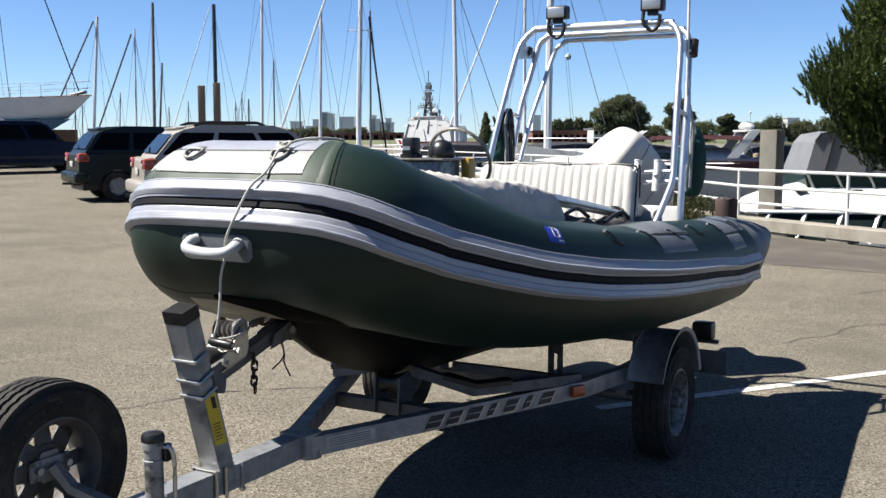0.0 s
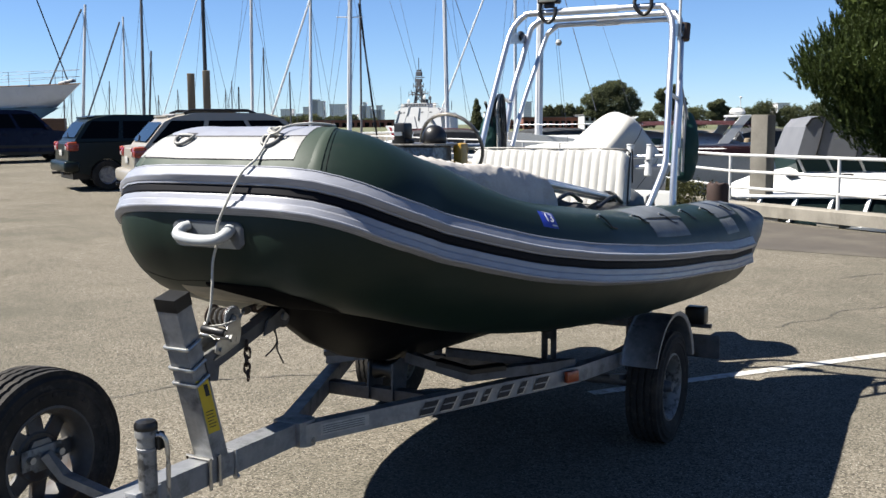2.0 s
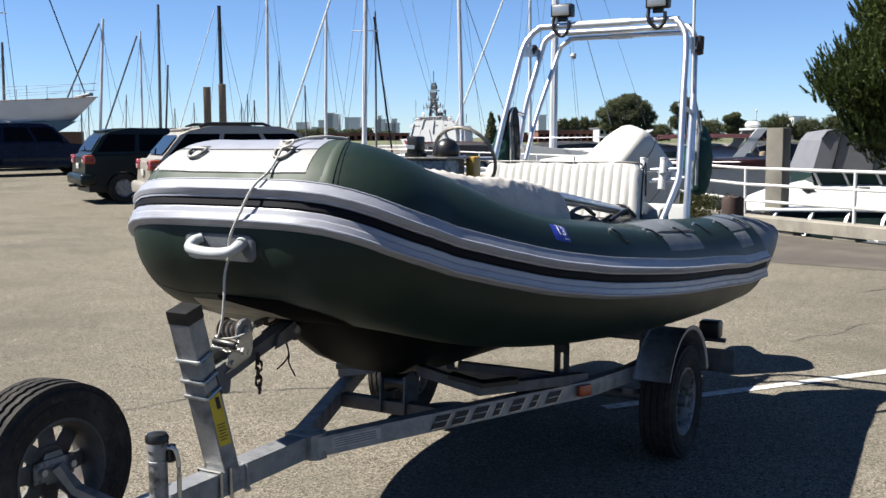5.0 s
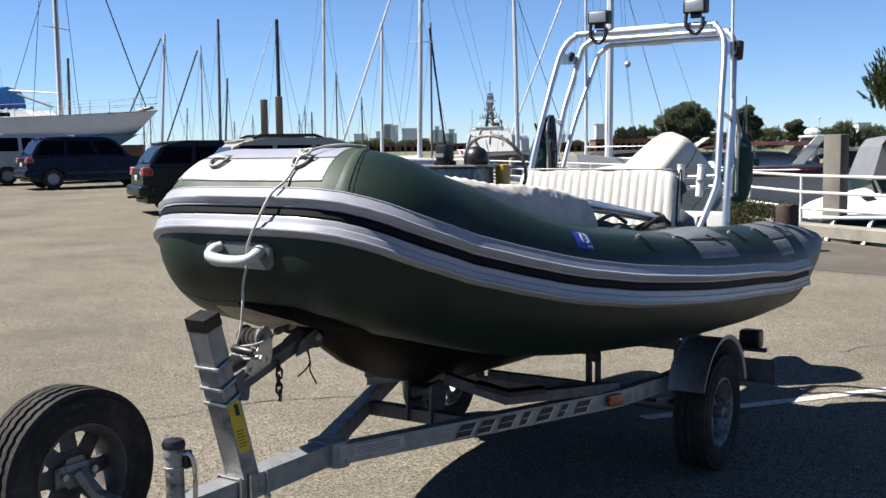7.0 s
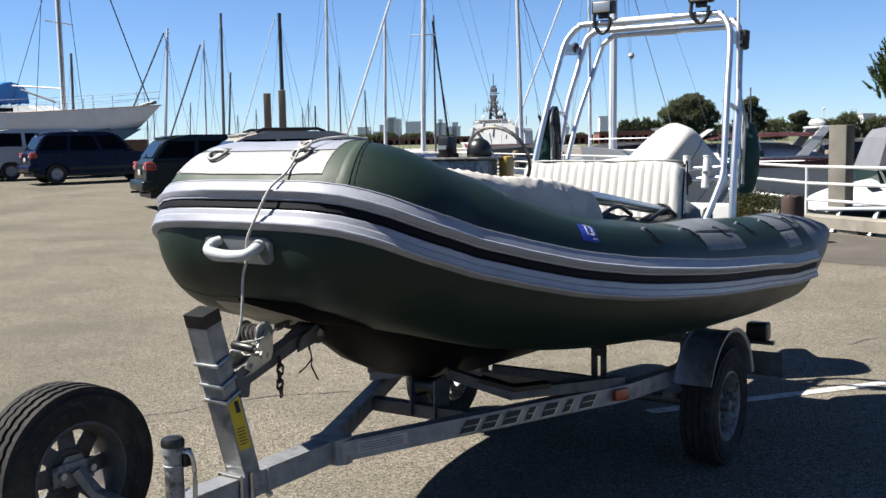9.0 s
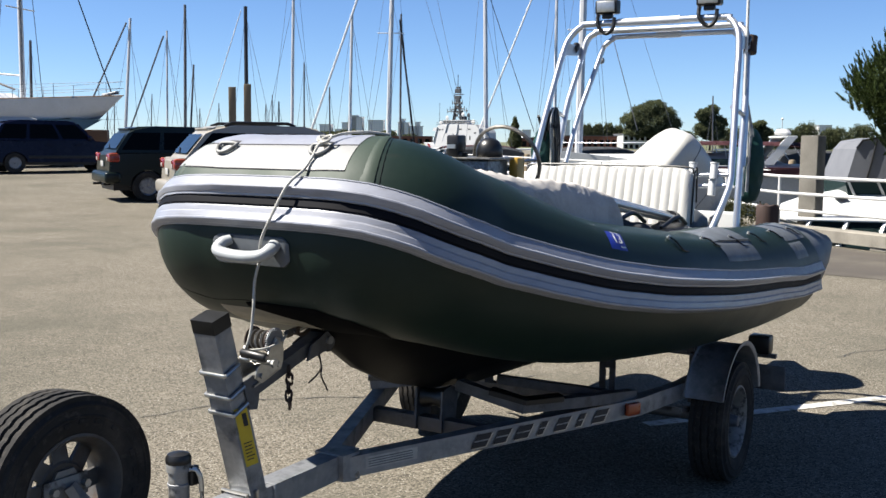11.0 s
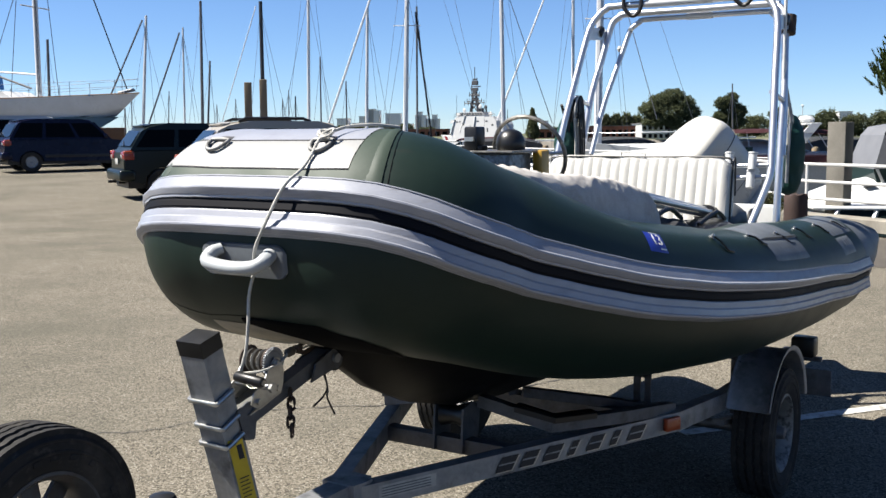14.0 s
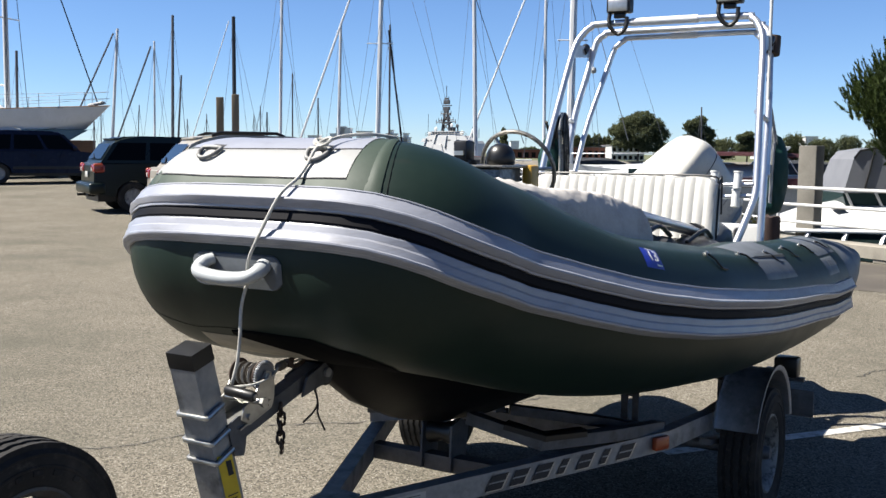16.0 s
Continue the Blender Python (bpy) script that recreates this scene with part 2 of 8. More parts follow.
# ---- mesh helpers ----
WORLD_OF = {}
ID = Matrix.Identity(4)


def thing(name, m=ID, label="", category="", group="", kind=""):
    """A top-level Empty at the pose m."""
    ob = new(name)
    ob.matrix_world = m
    WORLD_OF[ob] = m.copy()
    return tagged(ob, label, category, group, kind)


def part(name, bm, material, parent=None, label="", fr=ID, smooth=True, angle=38, kind=""):
    """Links bm, given in the space fr, as one mesh object under parent."""
    up = WORLD_OF[parent] if parent else ID
    bm.transform(up.inverted() @ fr)
    bmesh.ops.recalc_face_normals(bm, faces=bm.faces)
    me = bpy.data.meshes.new(name)
    bm.to_mesh(me)
    bm.free()
    me.materials.append(material)
    if smooth:
        me.polygons.foreach_set("use_smooth", [True] * len(me.polygons))
        me.set_sharp_from_angle(angle=radians(angle))
    ob = new(name, me)
    if parent:
        ob.parent = parent
    WORLD_OF[ob] = up
    return tagged(ob, label, kind=kind)


def share(name, src, parent, m):
    """Another object on the mesh of src, at m in the space of its parent."""
    ob = new(name, src.data)
    ob.parent = parent
    ob.matrix_local = m
    return ob


def box(bm, x0, x1, y0, y1, z0, z1, m=ID, bevel=0.0, seg=2):
    vs = [bm.verts.new((x, y, z)) for x in (x0, x1) for y in (y0, y1) for z in (z0, z1)]
    fs = [bm.faces.new([vs[i] for i in f]) for f in ((0, 1, 3, 2), (4, 6, 7, 5), (0, 4, 5, 1), (2, 3, 7, 6), (0, 2, 6, 4), (1, 5, 7, 3))]
    if bevel:
        es = list({e for f in fs for e in f.edges})
        r = bmesh.ops.bevel(bm, geom=es, offset=bevel, segments=seg, affect="EDGES", profile=0.5)
        vs = list({v for f in r["faces"] for v in f.verts} | {v for v in vs if v.is_valid})
    for v in vs:
        v.co = m @ v.co
    return bm


def frames(pts, up=Vector((0, 0, 1)), closed=False):
    out = []
    k = len(pts)
    for i in range(k):
        a, b = (pts[i - 1], pts[(i + 1) % k]) if closed or 0 < i < k - 1 else (pts[max(i - 1, 0)], pts[min(i + 1, k - 1)])
        t = (b - a).normalized()
        side = t.cross(up)
        side = side.normalized() if side.length > 1e-4 else (out[-1][1] if out else Vector((1, 0, 0)))
        out.append((t, side, side.cross(t).normalized()))
    return out


def sweep(bm, pts, prof, closed=False, caps=True, up=Vector((0, 0, 1)), loop=True):
    """Sweeps a profile of (side, up) along pts; prof may be a function of the index."""
    pts = [Vector(p) for p in pts]
    rings = []
    for i, (p, (t, s, u)) in enumerate(zip(pts, frames(pts, up, closed))):
        pr = prof(i) if callable(prof) else prof
        rings.append([bm.verts.new(p + s * a + u * b) for a, b in pr])
    skin(bm, rings, closed, caps, loop)
    return bm


def skin(bm, rings, closed=False, caps=True, loop=True):
    k = len(rings[0])
    for i in range(len(rings) if closed else len(rings) - 1):
        r, q = rings[i], rings[(i + 1) % len(rings)]
        for j in range(k if loop else k - 1):
            try:
                bm.faces.new((r[j], r[(j + 1) % k], q[(j + 1) % k], q[j]))
            except ValueError:
                pass
    if caps and not closed and loop:
        bm.faces.new(rings[0][::-1])
        bm.faces.new(rings[-1])


def circle(r, n=10, e=1.0, off=0.0):
    return [(r * math.cos(off + 2 * math.pi * i / n), r * e * math.sin(off + 2 * math.pi * i / n)) for i in range(n)]


def pipe(bm, pts, r, n=10, closed=False):
    """A round bar along pts; r may be a list."""
    return sweep(bm, pts, (lambda i: circle(r[i], n)) if isinstance(r, (list, tuple)) else circle(r, n), closed)


def rod(bm, a, b, r, r2=None, n=10):
    a, b = Vector(a), Vector(b)
    up = Vector((0, 0, 1)) if abs((b - a).normalized().z) < 0.95 else Vector((0, 1, 0))
    return sweep(bm, [a, b], lambda i: circle(r if i == 0 or r2 is None else r2, n), up=up)


def lathe(bm, prof, m=ID, n=32, closed=False):
    """Turns (radius, height) points round z."""
    rings = []
    for r, h in prof:
        rings.append([bm.verts.new(m @ Vector((r * math.cos(2 * math.pi * i / n), r * math.sin(2 * math.pi * i / n), h))) for i in range(n)])
    skin(bm, rings, closed, caps=not closed)
    return bm


def smooth_path(pts, n=6, closed=False):
    """Catmull-Rom through pts."""
    pts = [Vector(p) for p in pts]
    out = []
    k = len(pts)
    for i in range(k if closed else k - 1):
        p1, p2 = pts[i], pts[(i + 1) % k]
        p0 = pts[i - 1] if closed or i else p1 * 2 - p2
        p3 = pts[(i + 2) % k] if closed or i + 2 < k else p2 * 2 - p1
        for j in range(n):
            t = j / n
            out.append(0.5 * (2 * p1 + (p2 - p0) * t + (2 * p0 - 5 * p1 + 4 * p2 - p3) * t * t + (3 * p1 - p0 - 3 * p2 + p3) * t ** 3))
    if not closed:
        out.append(pts[-1])
    return out


def at(x, y, z=0.0, turn=0.0):
    return pose(x, y, z, 0, 0, turn)


def prism(bm, outline, y0, y1, taper=None, m=ID):
    """Extrudes an (x, z) outline across y; taper(x, z) scales y."""
    ring = []
    for y in (y0, y1):
        ring.append([bm.verts.new(m @ Vector((x, y * (taper(x, z) if taper else 1), z))) for x, z in outline])
    skin(bm, ring)
    return bm


# ---- the boat's frame: x runs aft from the bow, y to starboard, z up ----
BOAT = Matrix(((0.48912, -0.87222, 0, -0.6845), (0.87222, 0.48912, 0, 3.0550), (0, 0, 1, 0), (0, 0, 0, 1)))


def P(u, v, z):
    """A place by metres aft of the bow, to port, and up."""
    return Vector((u, -v, z))

# ---- ground, quay and water ----
QUAY = [(9.5, 7.0), (5.95, 14.0), (4.75, 16.3), (3.55, 27.5), (-0.3, 40.0), (-5.8, 56.0), (-20, 92.0), (-75, 120.0), (-75, -40), (40, -40), (40, 7.0)]


def rise(x, y):
    """The lot climbs gently towards its far end."""
    return 0.017 * max(0.0, y - 21.0) * min(1.0, max(0.0, (-x - 3.0) / 6.0))


def build_ground():
    bm = bmesh.new()
    f = bm.faces.new([bm.verts.new((x, y, 0)) for x, y in QUAY])
    bmesh.ops.triangulate(bm, faces=[f])
    for co, no in [((x, 0, 0), (1, 0, 0)) for x in range(-70, 40, 4)] + [((0, y, 0), (0, 1, 0)) for y in range(-36, 118, 4)]:
        bmesh.ops.bisect_plane(bm, geom=bm.verts[:] + bm.edges[:] + bm.faces[:], plane_co=co, plane_no=no)
    for v in bm.verts:
        v.co.z = rise(v.co.x, v.co.y)
    tagged(part("ground", bm, M["asphalt"], smooth=False), "sun-bleached tan asphalt of a marina car park", "ground", kind="structure")
    bm = bmesh.new()
    for (x0, y0), (x1, y1) in zip(QUAY[:8], QUAY[1:8]):
        a, b = Vector((x0, y0, 0)), Vector((x1, y1, 0))
        z0, z1 = rise(x0, y0), rise(x1, y1)
        bm.faces.new([bm.verts.new(p) for p in ((x0, y0, z0), (x1, y1, z1), (x1, y1, -3), (x0, y0, -3))])
    tagged(part("quay_wall", bm, M["concrete"], smooth=False), "concrete quay wall down to the water", "wall", kind="structure")


build_ground()


def build_line():
    bm = bmesh.new()
    a, b = Vector((0.86, 5.494, 0.004)), Vector((3.6, 6.68, 0.004))
    d = (b - a).normalized()
    s = Vector((-d.y, d.x, 0)) * 0.042
    bm.faces.new([bm.verts.new(p) for p in (a - s, b - s, b + s, a + s)])
    tagged(part("parking_line", bm, M["line"], smooth=False), "worn white parking line painted on the asphalt", "line", kind="structure")


build_line()

# ---- inflatable boat ----
HALF = [(3.30, 0.675, 0.825), (2.85, 0.675, 0.838), (2.40, 0.675, 0.863), (1.75, 0.675, 0.910), (1.34, 0.648, 0.955), (0.995, 0.571, 0.992), (0.71, 0.466, 1.052), (0.46, 0.352, 1.133), (0.285, 0.272, 1.196), (0.262, 0.15, 1.200)]
RING = smooth_path([P(*p) for p in HALF] + [P(u, -v * (0.95 if u < 0.6 else 0.97), z) for u, v, z in HALF[::-1]], 8)
FRM = frames(RING)


def tube_r(p):
    """The tube swells towards the bow."""
    return float(np.interp(p.x, [0.3, 0.46, 0.71, 0.995, 1.34, 1.75], [0.283, 0.272, 0.266, 0.252, 0.245, 0.24]))


def crest_dip(x):
    """Metres by which the tube's top sags abreast of the console."""
    return float(np.interp(x, [0.55, 0.85, 1.55, 2.0], [0.0, 0.030, 0.030, 0.0]))


def sag(x, rise_):
    """The sag at x for a skin direction whose upward share is rise_."""
    k = min(1.0, max(0.0, (rise_ - 0.72) / 0.28))
    return crest_dip(x) * k * k * (3 - 2 * k)


def strake_lift(i):
    """Degrees by which the strakes climb above the tube's outer side, highest round the bow."""
    return float(np.interp(abs(i - 76), [0, 5, 8, 9, 10, 11, 12, 13, 14, 15, 17, 20, 24, 28, 36, 40, 44, 52, 60, 68, 76], [21.4, 21.4, 20.8, 20.1, 18.5, 15.4, 11.9, 8.0, 5.3, 3.8, 2.9, 4.0, 5.6, 6.0, 5.6, 3.9, 2.7, 2.4, 0.0, -4.2, -5.5]))


def on_tube(i, th, h=0.0):
    """A place on the tube's skin at step i, th degrees above its outer side, h metres proud."""
    t, s, u = FRM[i]
    a, r = radians(th), tube_r(RING[i]) + h
    return RING[i] - s * (r * math.cos(a)) + u * (r * math.sin(a) - sag(RING[i].x, math.sin(a)))


def band(bm, prof, i0, i1):
    """A strip on the tube through (degrees, proud) points."""
    rings = []
    for i in range(i0, i1 + 1):
        lift = strake_lift(i)
        flat = float(np.interp(i, [79, 86], [1.0, 0.6]))
        rings.append([bm.verts.new(on_tube(i, th * 0.25 / tube_r(RING[i]) + lift, h * flat)) for th, h in prof])
    skin(bm, rings)
    return bm


boat = thing("inflatable_boat", BOAT @ Matrix.Translation((0, 0, 0.52)), "dark green rigid inflatable boat with grey rubbing strakes on a trailer", "boat")
NR = len(RING) - 1
bm = bmesh.new()
sweep(bm, RING, lambda i: [(x, y - sag(RING[i].x, y / tube_r(RING[i]))) for x, y in circle(tube_r(RING[i]), 44)])
tube = part("buoyancy_tube", bm, M["green"], boat, "dark green inflated tube", BOAT)
for sgn in (1, -1):
    bm = bmesh.new()
    cone = [(3.298, 0.242), (3.33, 0.242), (3.45, 0.2), (3.58, 0.12), (3.67, 0.05)]
    sweep(bm, [P(u, sgn * (0.675 + 0.55 * max(0.0, u - 3.33)), 0.825 + 0.34 * max(0.0, u - 3.33)) for u, r in cone], lambda i: circle(cone[i][1], 28))
    part("tube_end_cone", bm, M["patch"], boat, "grey tapered end cone", BOAT)
bm = bmesh.new()
band(bm, [(3.2, -0.002), (3.4, 0.009), (4.6, 0.011), (5.0, 0.015), (7.0, 0.026), (7.6, 0.0285), (8.4, 0.0285), (9.0, 0.024), (9.5, 0.0205), (13.0, 0.0155), (16.2, 0.0105), (16.6, 0.0125), (17.3, 0.0115), (17.7, -0.001)], 0, NR)
part("upper_strake", bm, M["strake"], boat, "ribbed light grey rubber strake", BOAT, angle=14)
bm = bmesh.new()
band(bm, [(-17.2, -0.002), (-17.0, 0.006), (-15.6, 0.013), (-15.2, 0.018), (-13.6, 0.0285), (-12.9, 0.0305), (-12.1, 0.0300), (-11.6, 0.0255), (-8.4, 0.0200), (-7.4, 0.0150), (-4.2, 0.0125), (-3.5, 0.0110), (-3.2, -0.002)], 0, NR)
part("lower_strake", bm, M["strake"], boat, "ribbed light grey rubber strake", BOAT, angle=14)
bm = bmesh.new()
band(bm, [(-4.4, -0.003), (-4.2, 0.002), (-2.0, 0.003), (-1.8, 0.006), (1.6, 0.006), (1.8, 0.003), (4.2, 0.002), (4.4, -0.003)], 0, NR)
part("strake_stripe", bm, M["navy"], boat, "dark navy stripe between the strakes", BOAT)

# rigid hull
KEEL = [(0.28, 0.90), (0.36, 0.83), (0.49, 0.742), (0.70, 0.648), (0.93, 0.585), (1.28, 0.54), (1.75, 0.52), (2.5, 0.515), (3.25, 0.52)]


def build_hull():
    bm = bmesh.new()
    rings = []
    for u, zk in KEEL:
        w = min(0.50, 0.16 + 0.62 * max(0, u - 0.24)) if u < 0.9 else 0.50
        zc = np.interp(u, [0.28, 0.5, 0.75, 1.0, 1.34, 1.75, 2.4, 3.3], [0.99, 0.92, 0.86, 0.80, 0.735, 0.68, 0.64, 0.62])
        row = [(w * 0.9, zc + 0.16), (w, zc), (w * 0.93, zc - 0.015), (w * 0.5, zk + (zc - zk) * 0.52), (0.02, zk), (-0.02, zk)]
        row += [(-a, b) for a, b in row[:4][::-1]]
        rings.append([bm.verts.new(P(u, a, b)) for a, b in row])
    skin(bm, rings)
    part("hull", bm, M["black_hull"], boat, "glossy black deep-vee hull", BOAT)
    bm = bmesh.new()
    pts = smooth_path([P(0.12, 0.02, 0.985), P(0.135, 0.055, 0.965), P(0.17, 0.09, 0.945), P(0.23, 0.11, 0.935)], 6)
    sweep(bm, pts, lambda i: circle(0.010 + 0.0012 * i, 12, 0.5))
    part("hull_nose", bm, M["cream"], boat, "cream moulded hull corner under the bow", BOAT)
    bm = bmesh.new()
    box(bm, 1.25, 3.25, -0.42, 0.42, 0.80, 0.84, bevel=0.01)
    part("deck_floor", bm, M["grey_rubber"], boat, "grey deck", BOAT)
    bm = bmesh.new()
    box(bm, 3.16, 3.22, -0.52, 0.52, 0.62, 1.12, bevel=0.015)
    part("transom", bm, M["gelcoat"], boat, "white transom", BOAT)


build_hull()

# ---- trailer ----
trailer = thing("boat_trailer", BOAT, "galvanised single-axle boat trailer with an upright winch post", "trailer")


def square_bar(bm, pts, w, h):
    return sweep(bm, pts, [(-w / 2, -h / 2), (w / 2, -h / 2), (w / 2, h / 2), (-w / 2, h / 2)])


bm = bmesh.new()
square_bar(bm, [P(-1.25, 0, 0.45), P(0.46, 0, 0.45)], 0.075, 0.075)
part("tongue", bm, M["galv"], trailer, "square galvanised tongue", BOAT)
for sgn in (1, -1):
    bm = bmesh.new()
    square_bar(bm, [P(0.38, sgn * 0.03, 0.447), P(1.60, sgn * 0.555, 0.447), P(2.02, sgn * 0.60, 0.43), P(3.15, sgn * 0.60, 0.40)], 0.05, 0.068)
    part("side_rail", bm, M["galv"], trailer, "galvanised side rail", BOAT)
bm = bmesh.new()
sweep(bm, [P(-0.005, 0, 0.415), P(-0.168, 0, 1.0)], [(-0.038, -0.032), (0.038, -0.032), (0.038, 0.032), (-0.038, 0.032)], up=Vector((1, 0, 0)))
part("winch_post", bm, M["galv"], trailer, "upright square post", BOAT)
TY_R = 0.265


def wheel(parent, m, spare=False, finish="rim"):
    """A tyre with tread grooves on a spoked galvanised rim; the axle is z of m, the outer face at +z."""
    w = 0.155
    r = TY_R
    prof = [(0.150, -w * 0.40), (0.175, -w * 0.5), (0.225, -w * 0.52), (r - 0.018, -w * 0.46)]
    for k in range(5):
        y = -w * 0.40 + k * w * 0.2
        prof += [(r - abs(k - 2) * 0.002, y - w * 0.06), (r - abs(k - 2) * 0.002, y + w * 0.06)]
        if k < 4:
            prof += [(r - 0.010, y + w * 0.075), (r - 0.010, y + w * 0.125)]
    prof += [(r - 0.018, w * 0.46), (0.240, w * 0.50), (0.238, w * 0.522), (0.233, w * 0.524), (0.231, w * 0.510), (0.212, w * 0.520), (0.210, w * 0.535), (0.205, w * 0.535), (0.203, w * 0.518), (0.175, w * 0.5), (0.150, w * 0.40)]
    bm = bmesh.new()
    lathe(bm, prof, ID, 120, closed=True)
    for v in bm.verts:
        if math.hypot(v.co.x, v.co.y) > r - 0.0125 and abs(v.co.z) < w * 0.36:
            k = (math.atan2(v.co.y, v.co.x) / (2 * math.pi) * 40) % 1.0
            v.co.z += 0.0035 * (abs(k - 0.5) * 4 - 1)
    bm.transform(m)
    ty = part("tyre", bm, M["tyre"], parent, "black rubber tyre", BOAT, angle=30)
    for k in range(22 if spare else 0):
        if k % 11 in (4, 5, 10):
            continue
        bm = bmesh.new()
        q = m @ Matrix.Rotation(2 * math.pi * k / 22 + 0.9, 4, "Z")
        box(bm, 0.187, 0.201, -0.014, 0.014 if k % 3 else 0.006, w * 0.49, w * 0.53, q, bevel=0.001, seg=1)
        part("side_wall_mark", bm, M["tyre"], ty, "raised illegible moulding", BOAT)
    bm = bmesh.new()
    lathe(bm, [(0.158, -w * 0.42), (0.158, -w * 0.36), (0.142, -w * 0.3), (0.137, 0.0), (0.142, w * 0.3), (0.158, w * 0.36), (0.159, w * 0.45), (0.151, w * 0.46), (0.134, w * 0.3), (0.130, 0.0), (0.134, -w * 0.3), (0.150, -w * 0.42)], m, 40, closed=True)
    n = 8 if spare else 6
    lathe(bm, [(0.035, 0.004), (0.07, 0.016), (0.078, 0.010), (0.078, -0.002), (0.035, -0.004)], m, 30, closed=True)
    for k in range(n):
        a = 2 * math.pi * k / n
        q = m @ Matrix.Rotation(a, 4, "Z")
        x0, x1, w0, w1 = 0.07, 0.134, 0.052, 0.040 if not spare else 0.046
        vs = [bm.verts.new(q @ Vector(c)) for c in ((x0, -w0 / 2, 0.012), (x1, -w1 / 2, 0.0), (x1, w1 / 2, 0.0), (x0, w0 / 2, 0.012), (x0, -w0 / 2, -0.002), (x1, -w1 / 2, -0.014), (x1, w1 / 2, -0.014), (x0, w0 / 2, -0.002))]
        for f in ((0, 1, 2, 3), (7, 6, 5, 4), (0, 4, 5, 1), (2, 6, 7, 3), (1, 5, 6, 2), (3, 7, 4, 0)):
            bm.faces.new([vs[i] for i in f])
    part("rim", bm, M[finish], ty, "galvanised spoked rim", BOAT)
    return ty


def axle_pose(u, v, z, port=True):
    """z points out to port (or starboard)."""
    return Matrix.Translation(P(u, v, z)) @ Matrix.Rotation(radians(90 if port else -90), 4, "X")


wheel(trailer, axle_pose(2.25, 0.72, 0.265), finish="galv_grimy")
wheel(trailer, axle_pose(2.25, -0.745, 0.265, False), finish="galv_grimy")
wheel(trailer, axle_pose(-0.436, -0.285, 0.560) @ Matrix.Scale(0.965, 4), True)
for sgn in (1, -1):
    bm = bmesh.new()
    arc = [P(2.25 - 0.315 * math.cos(a), sgn * 0.72, 0.285 + 0.315 * math.sin(a)) for a in [radians(24 + 11 * k) for k in range(14)]]
    sweep(bm, arc, [(-0.085, -0.012), (-0.080, -0.002), (-0.07, 0), (0.07, 0), (0.080, -0.002), (0.085, -0.012), (0.085, -0.022), (0.081, -0.022), (0.079, -0.012), (0.07, -0.006), (-0.07, -0.006), (-0.079, -0.012), (-0.081, -0.022), (-0.085, -0.022)], up=Vector((0, 1, 0)).cross(Vector((1, 0, 0))))
    part("mudguard", bm, M["galv"], trailer, "grey rounded mudguard", BOAT)


def tube_at(f, th, h=0.0):
    """on_tube for a fractional step."""
    i = min(int(f), NR - 1)
    return on_tube(i, th, h).lerp(on_tube(i + 1, th, h), f - i)


def step_of(u, side=1):
    """The step of the tube at u metres aft on the port (1) or starboard (-1) side."""
    r = range(0, NR // 2) if side > 0 else range(NR // 2, NR)
    for i in r:
        a, b = RING[i].x, RING[i + 1].x
        if min(a, b) <= u <= max(a, b):
            return i + (u - a) / (b - a)
    return 0.0


def skin_patch(bm, f0, f1, t0, t1, h, nf=8, nt=8, rim=0.0005):
    """A thin sheet glued on the tube, with its edges let down to the skin."""
    g = []
    for a in range(nf + 1):
        row = []
        for c in range(nt + 1):
            row.append(bm.verts.new(tube_at(f0 + (f1 - f0) * a / nf, t0 + (t1 - t0) * c / nt, rim if a in (0, nf) or c in (0, nt) else h)))
        g.append(row)
    for a in range(nf):
        for c in range(nt):
            bm.faces.new((g[a][c], g[a + 1][c], g[a + 1][c + 1], g[a][c + 1]))
    return bm


MID = NR / 2
bm = bmesh.new()
skin_patch(bm, MID - 10.1, MID + 10.9, 36, 130, 0.003, 48, 20, 0.001)
part("bow_wrap", bm, M["green_faded"], boat, "faded light green wrap round the bow", BOAT)
for sg in (-1, 1):
    bm = bmesh.new()
    skin_patch(bm, MID + sg * 9.55, MID + sg * 10.1, 34, 130, 0.005, 3, 24, 0.002)
    part("seam_tape", bm, M["green_faded"], boat, "pale glued seam tape", BOAT)
    bm = bmesh.new()
    pipe(bm, [tube_at(MID + sg * 10.3, t, 0.0004) for t in range(30, 150, 6)], 0.0008, 6)
    part("seam", bm, M["black_hull"], boat, "thin dark seam", BOAT)
bm = bmesh.new()
skin_patch(bm, MID - 8.8, MID + 10.6, 42.5, 64, 0.006, 40, 12, 0.0045)
part("bow_patch", bm, M["white_fabric"], boat, "white reinforcing patch on the bow", BOAT)
bm = bmesh.new()
skin_patch(bm, MID - 8.8, MID + 10.6, 65.5, 116, 0.006, 40, 14, 0.0045)
part("bow_patch", bm, M["strake"], boat, "pale grey reinforcing patch on top of the bow", BOAT)
for t in (42.0, 64.8):
    bm = bmesh.new()
    pipe(bm, [tube_at(MID - 8.8 + 19.4 * k / 40, t, 0.0045) for k in range(41)], 0.0016, 5)
    part("patch_edge", bm, M["mast_dark"], boat, "dark glue line", BOAT)
bm = bmesh.new()
rows = []
for k in range(61):
    f = MID - 17 + 18.6 * k / 60
    t0 = float(np.interp(MID - f, [-1.6, 0, 5, 9, 13, 17], [-42, -41, -42, -51, -69, -92]))
    t1 = float(np.interp(MID - f, [-1.6, 0, 2.5, 5, 7], [-45, -50, -58, -90, -125]))
    rows.append([bm.verts.new(tube_at(f, t0 + (t1 - t0) * j / 10, 0.005 if j else 0.001)) for j in range(11)])
skin(bm, rows, loop=False)
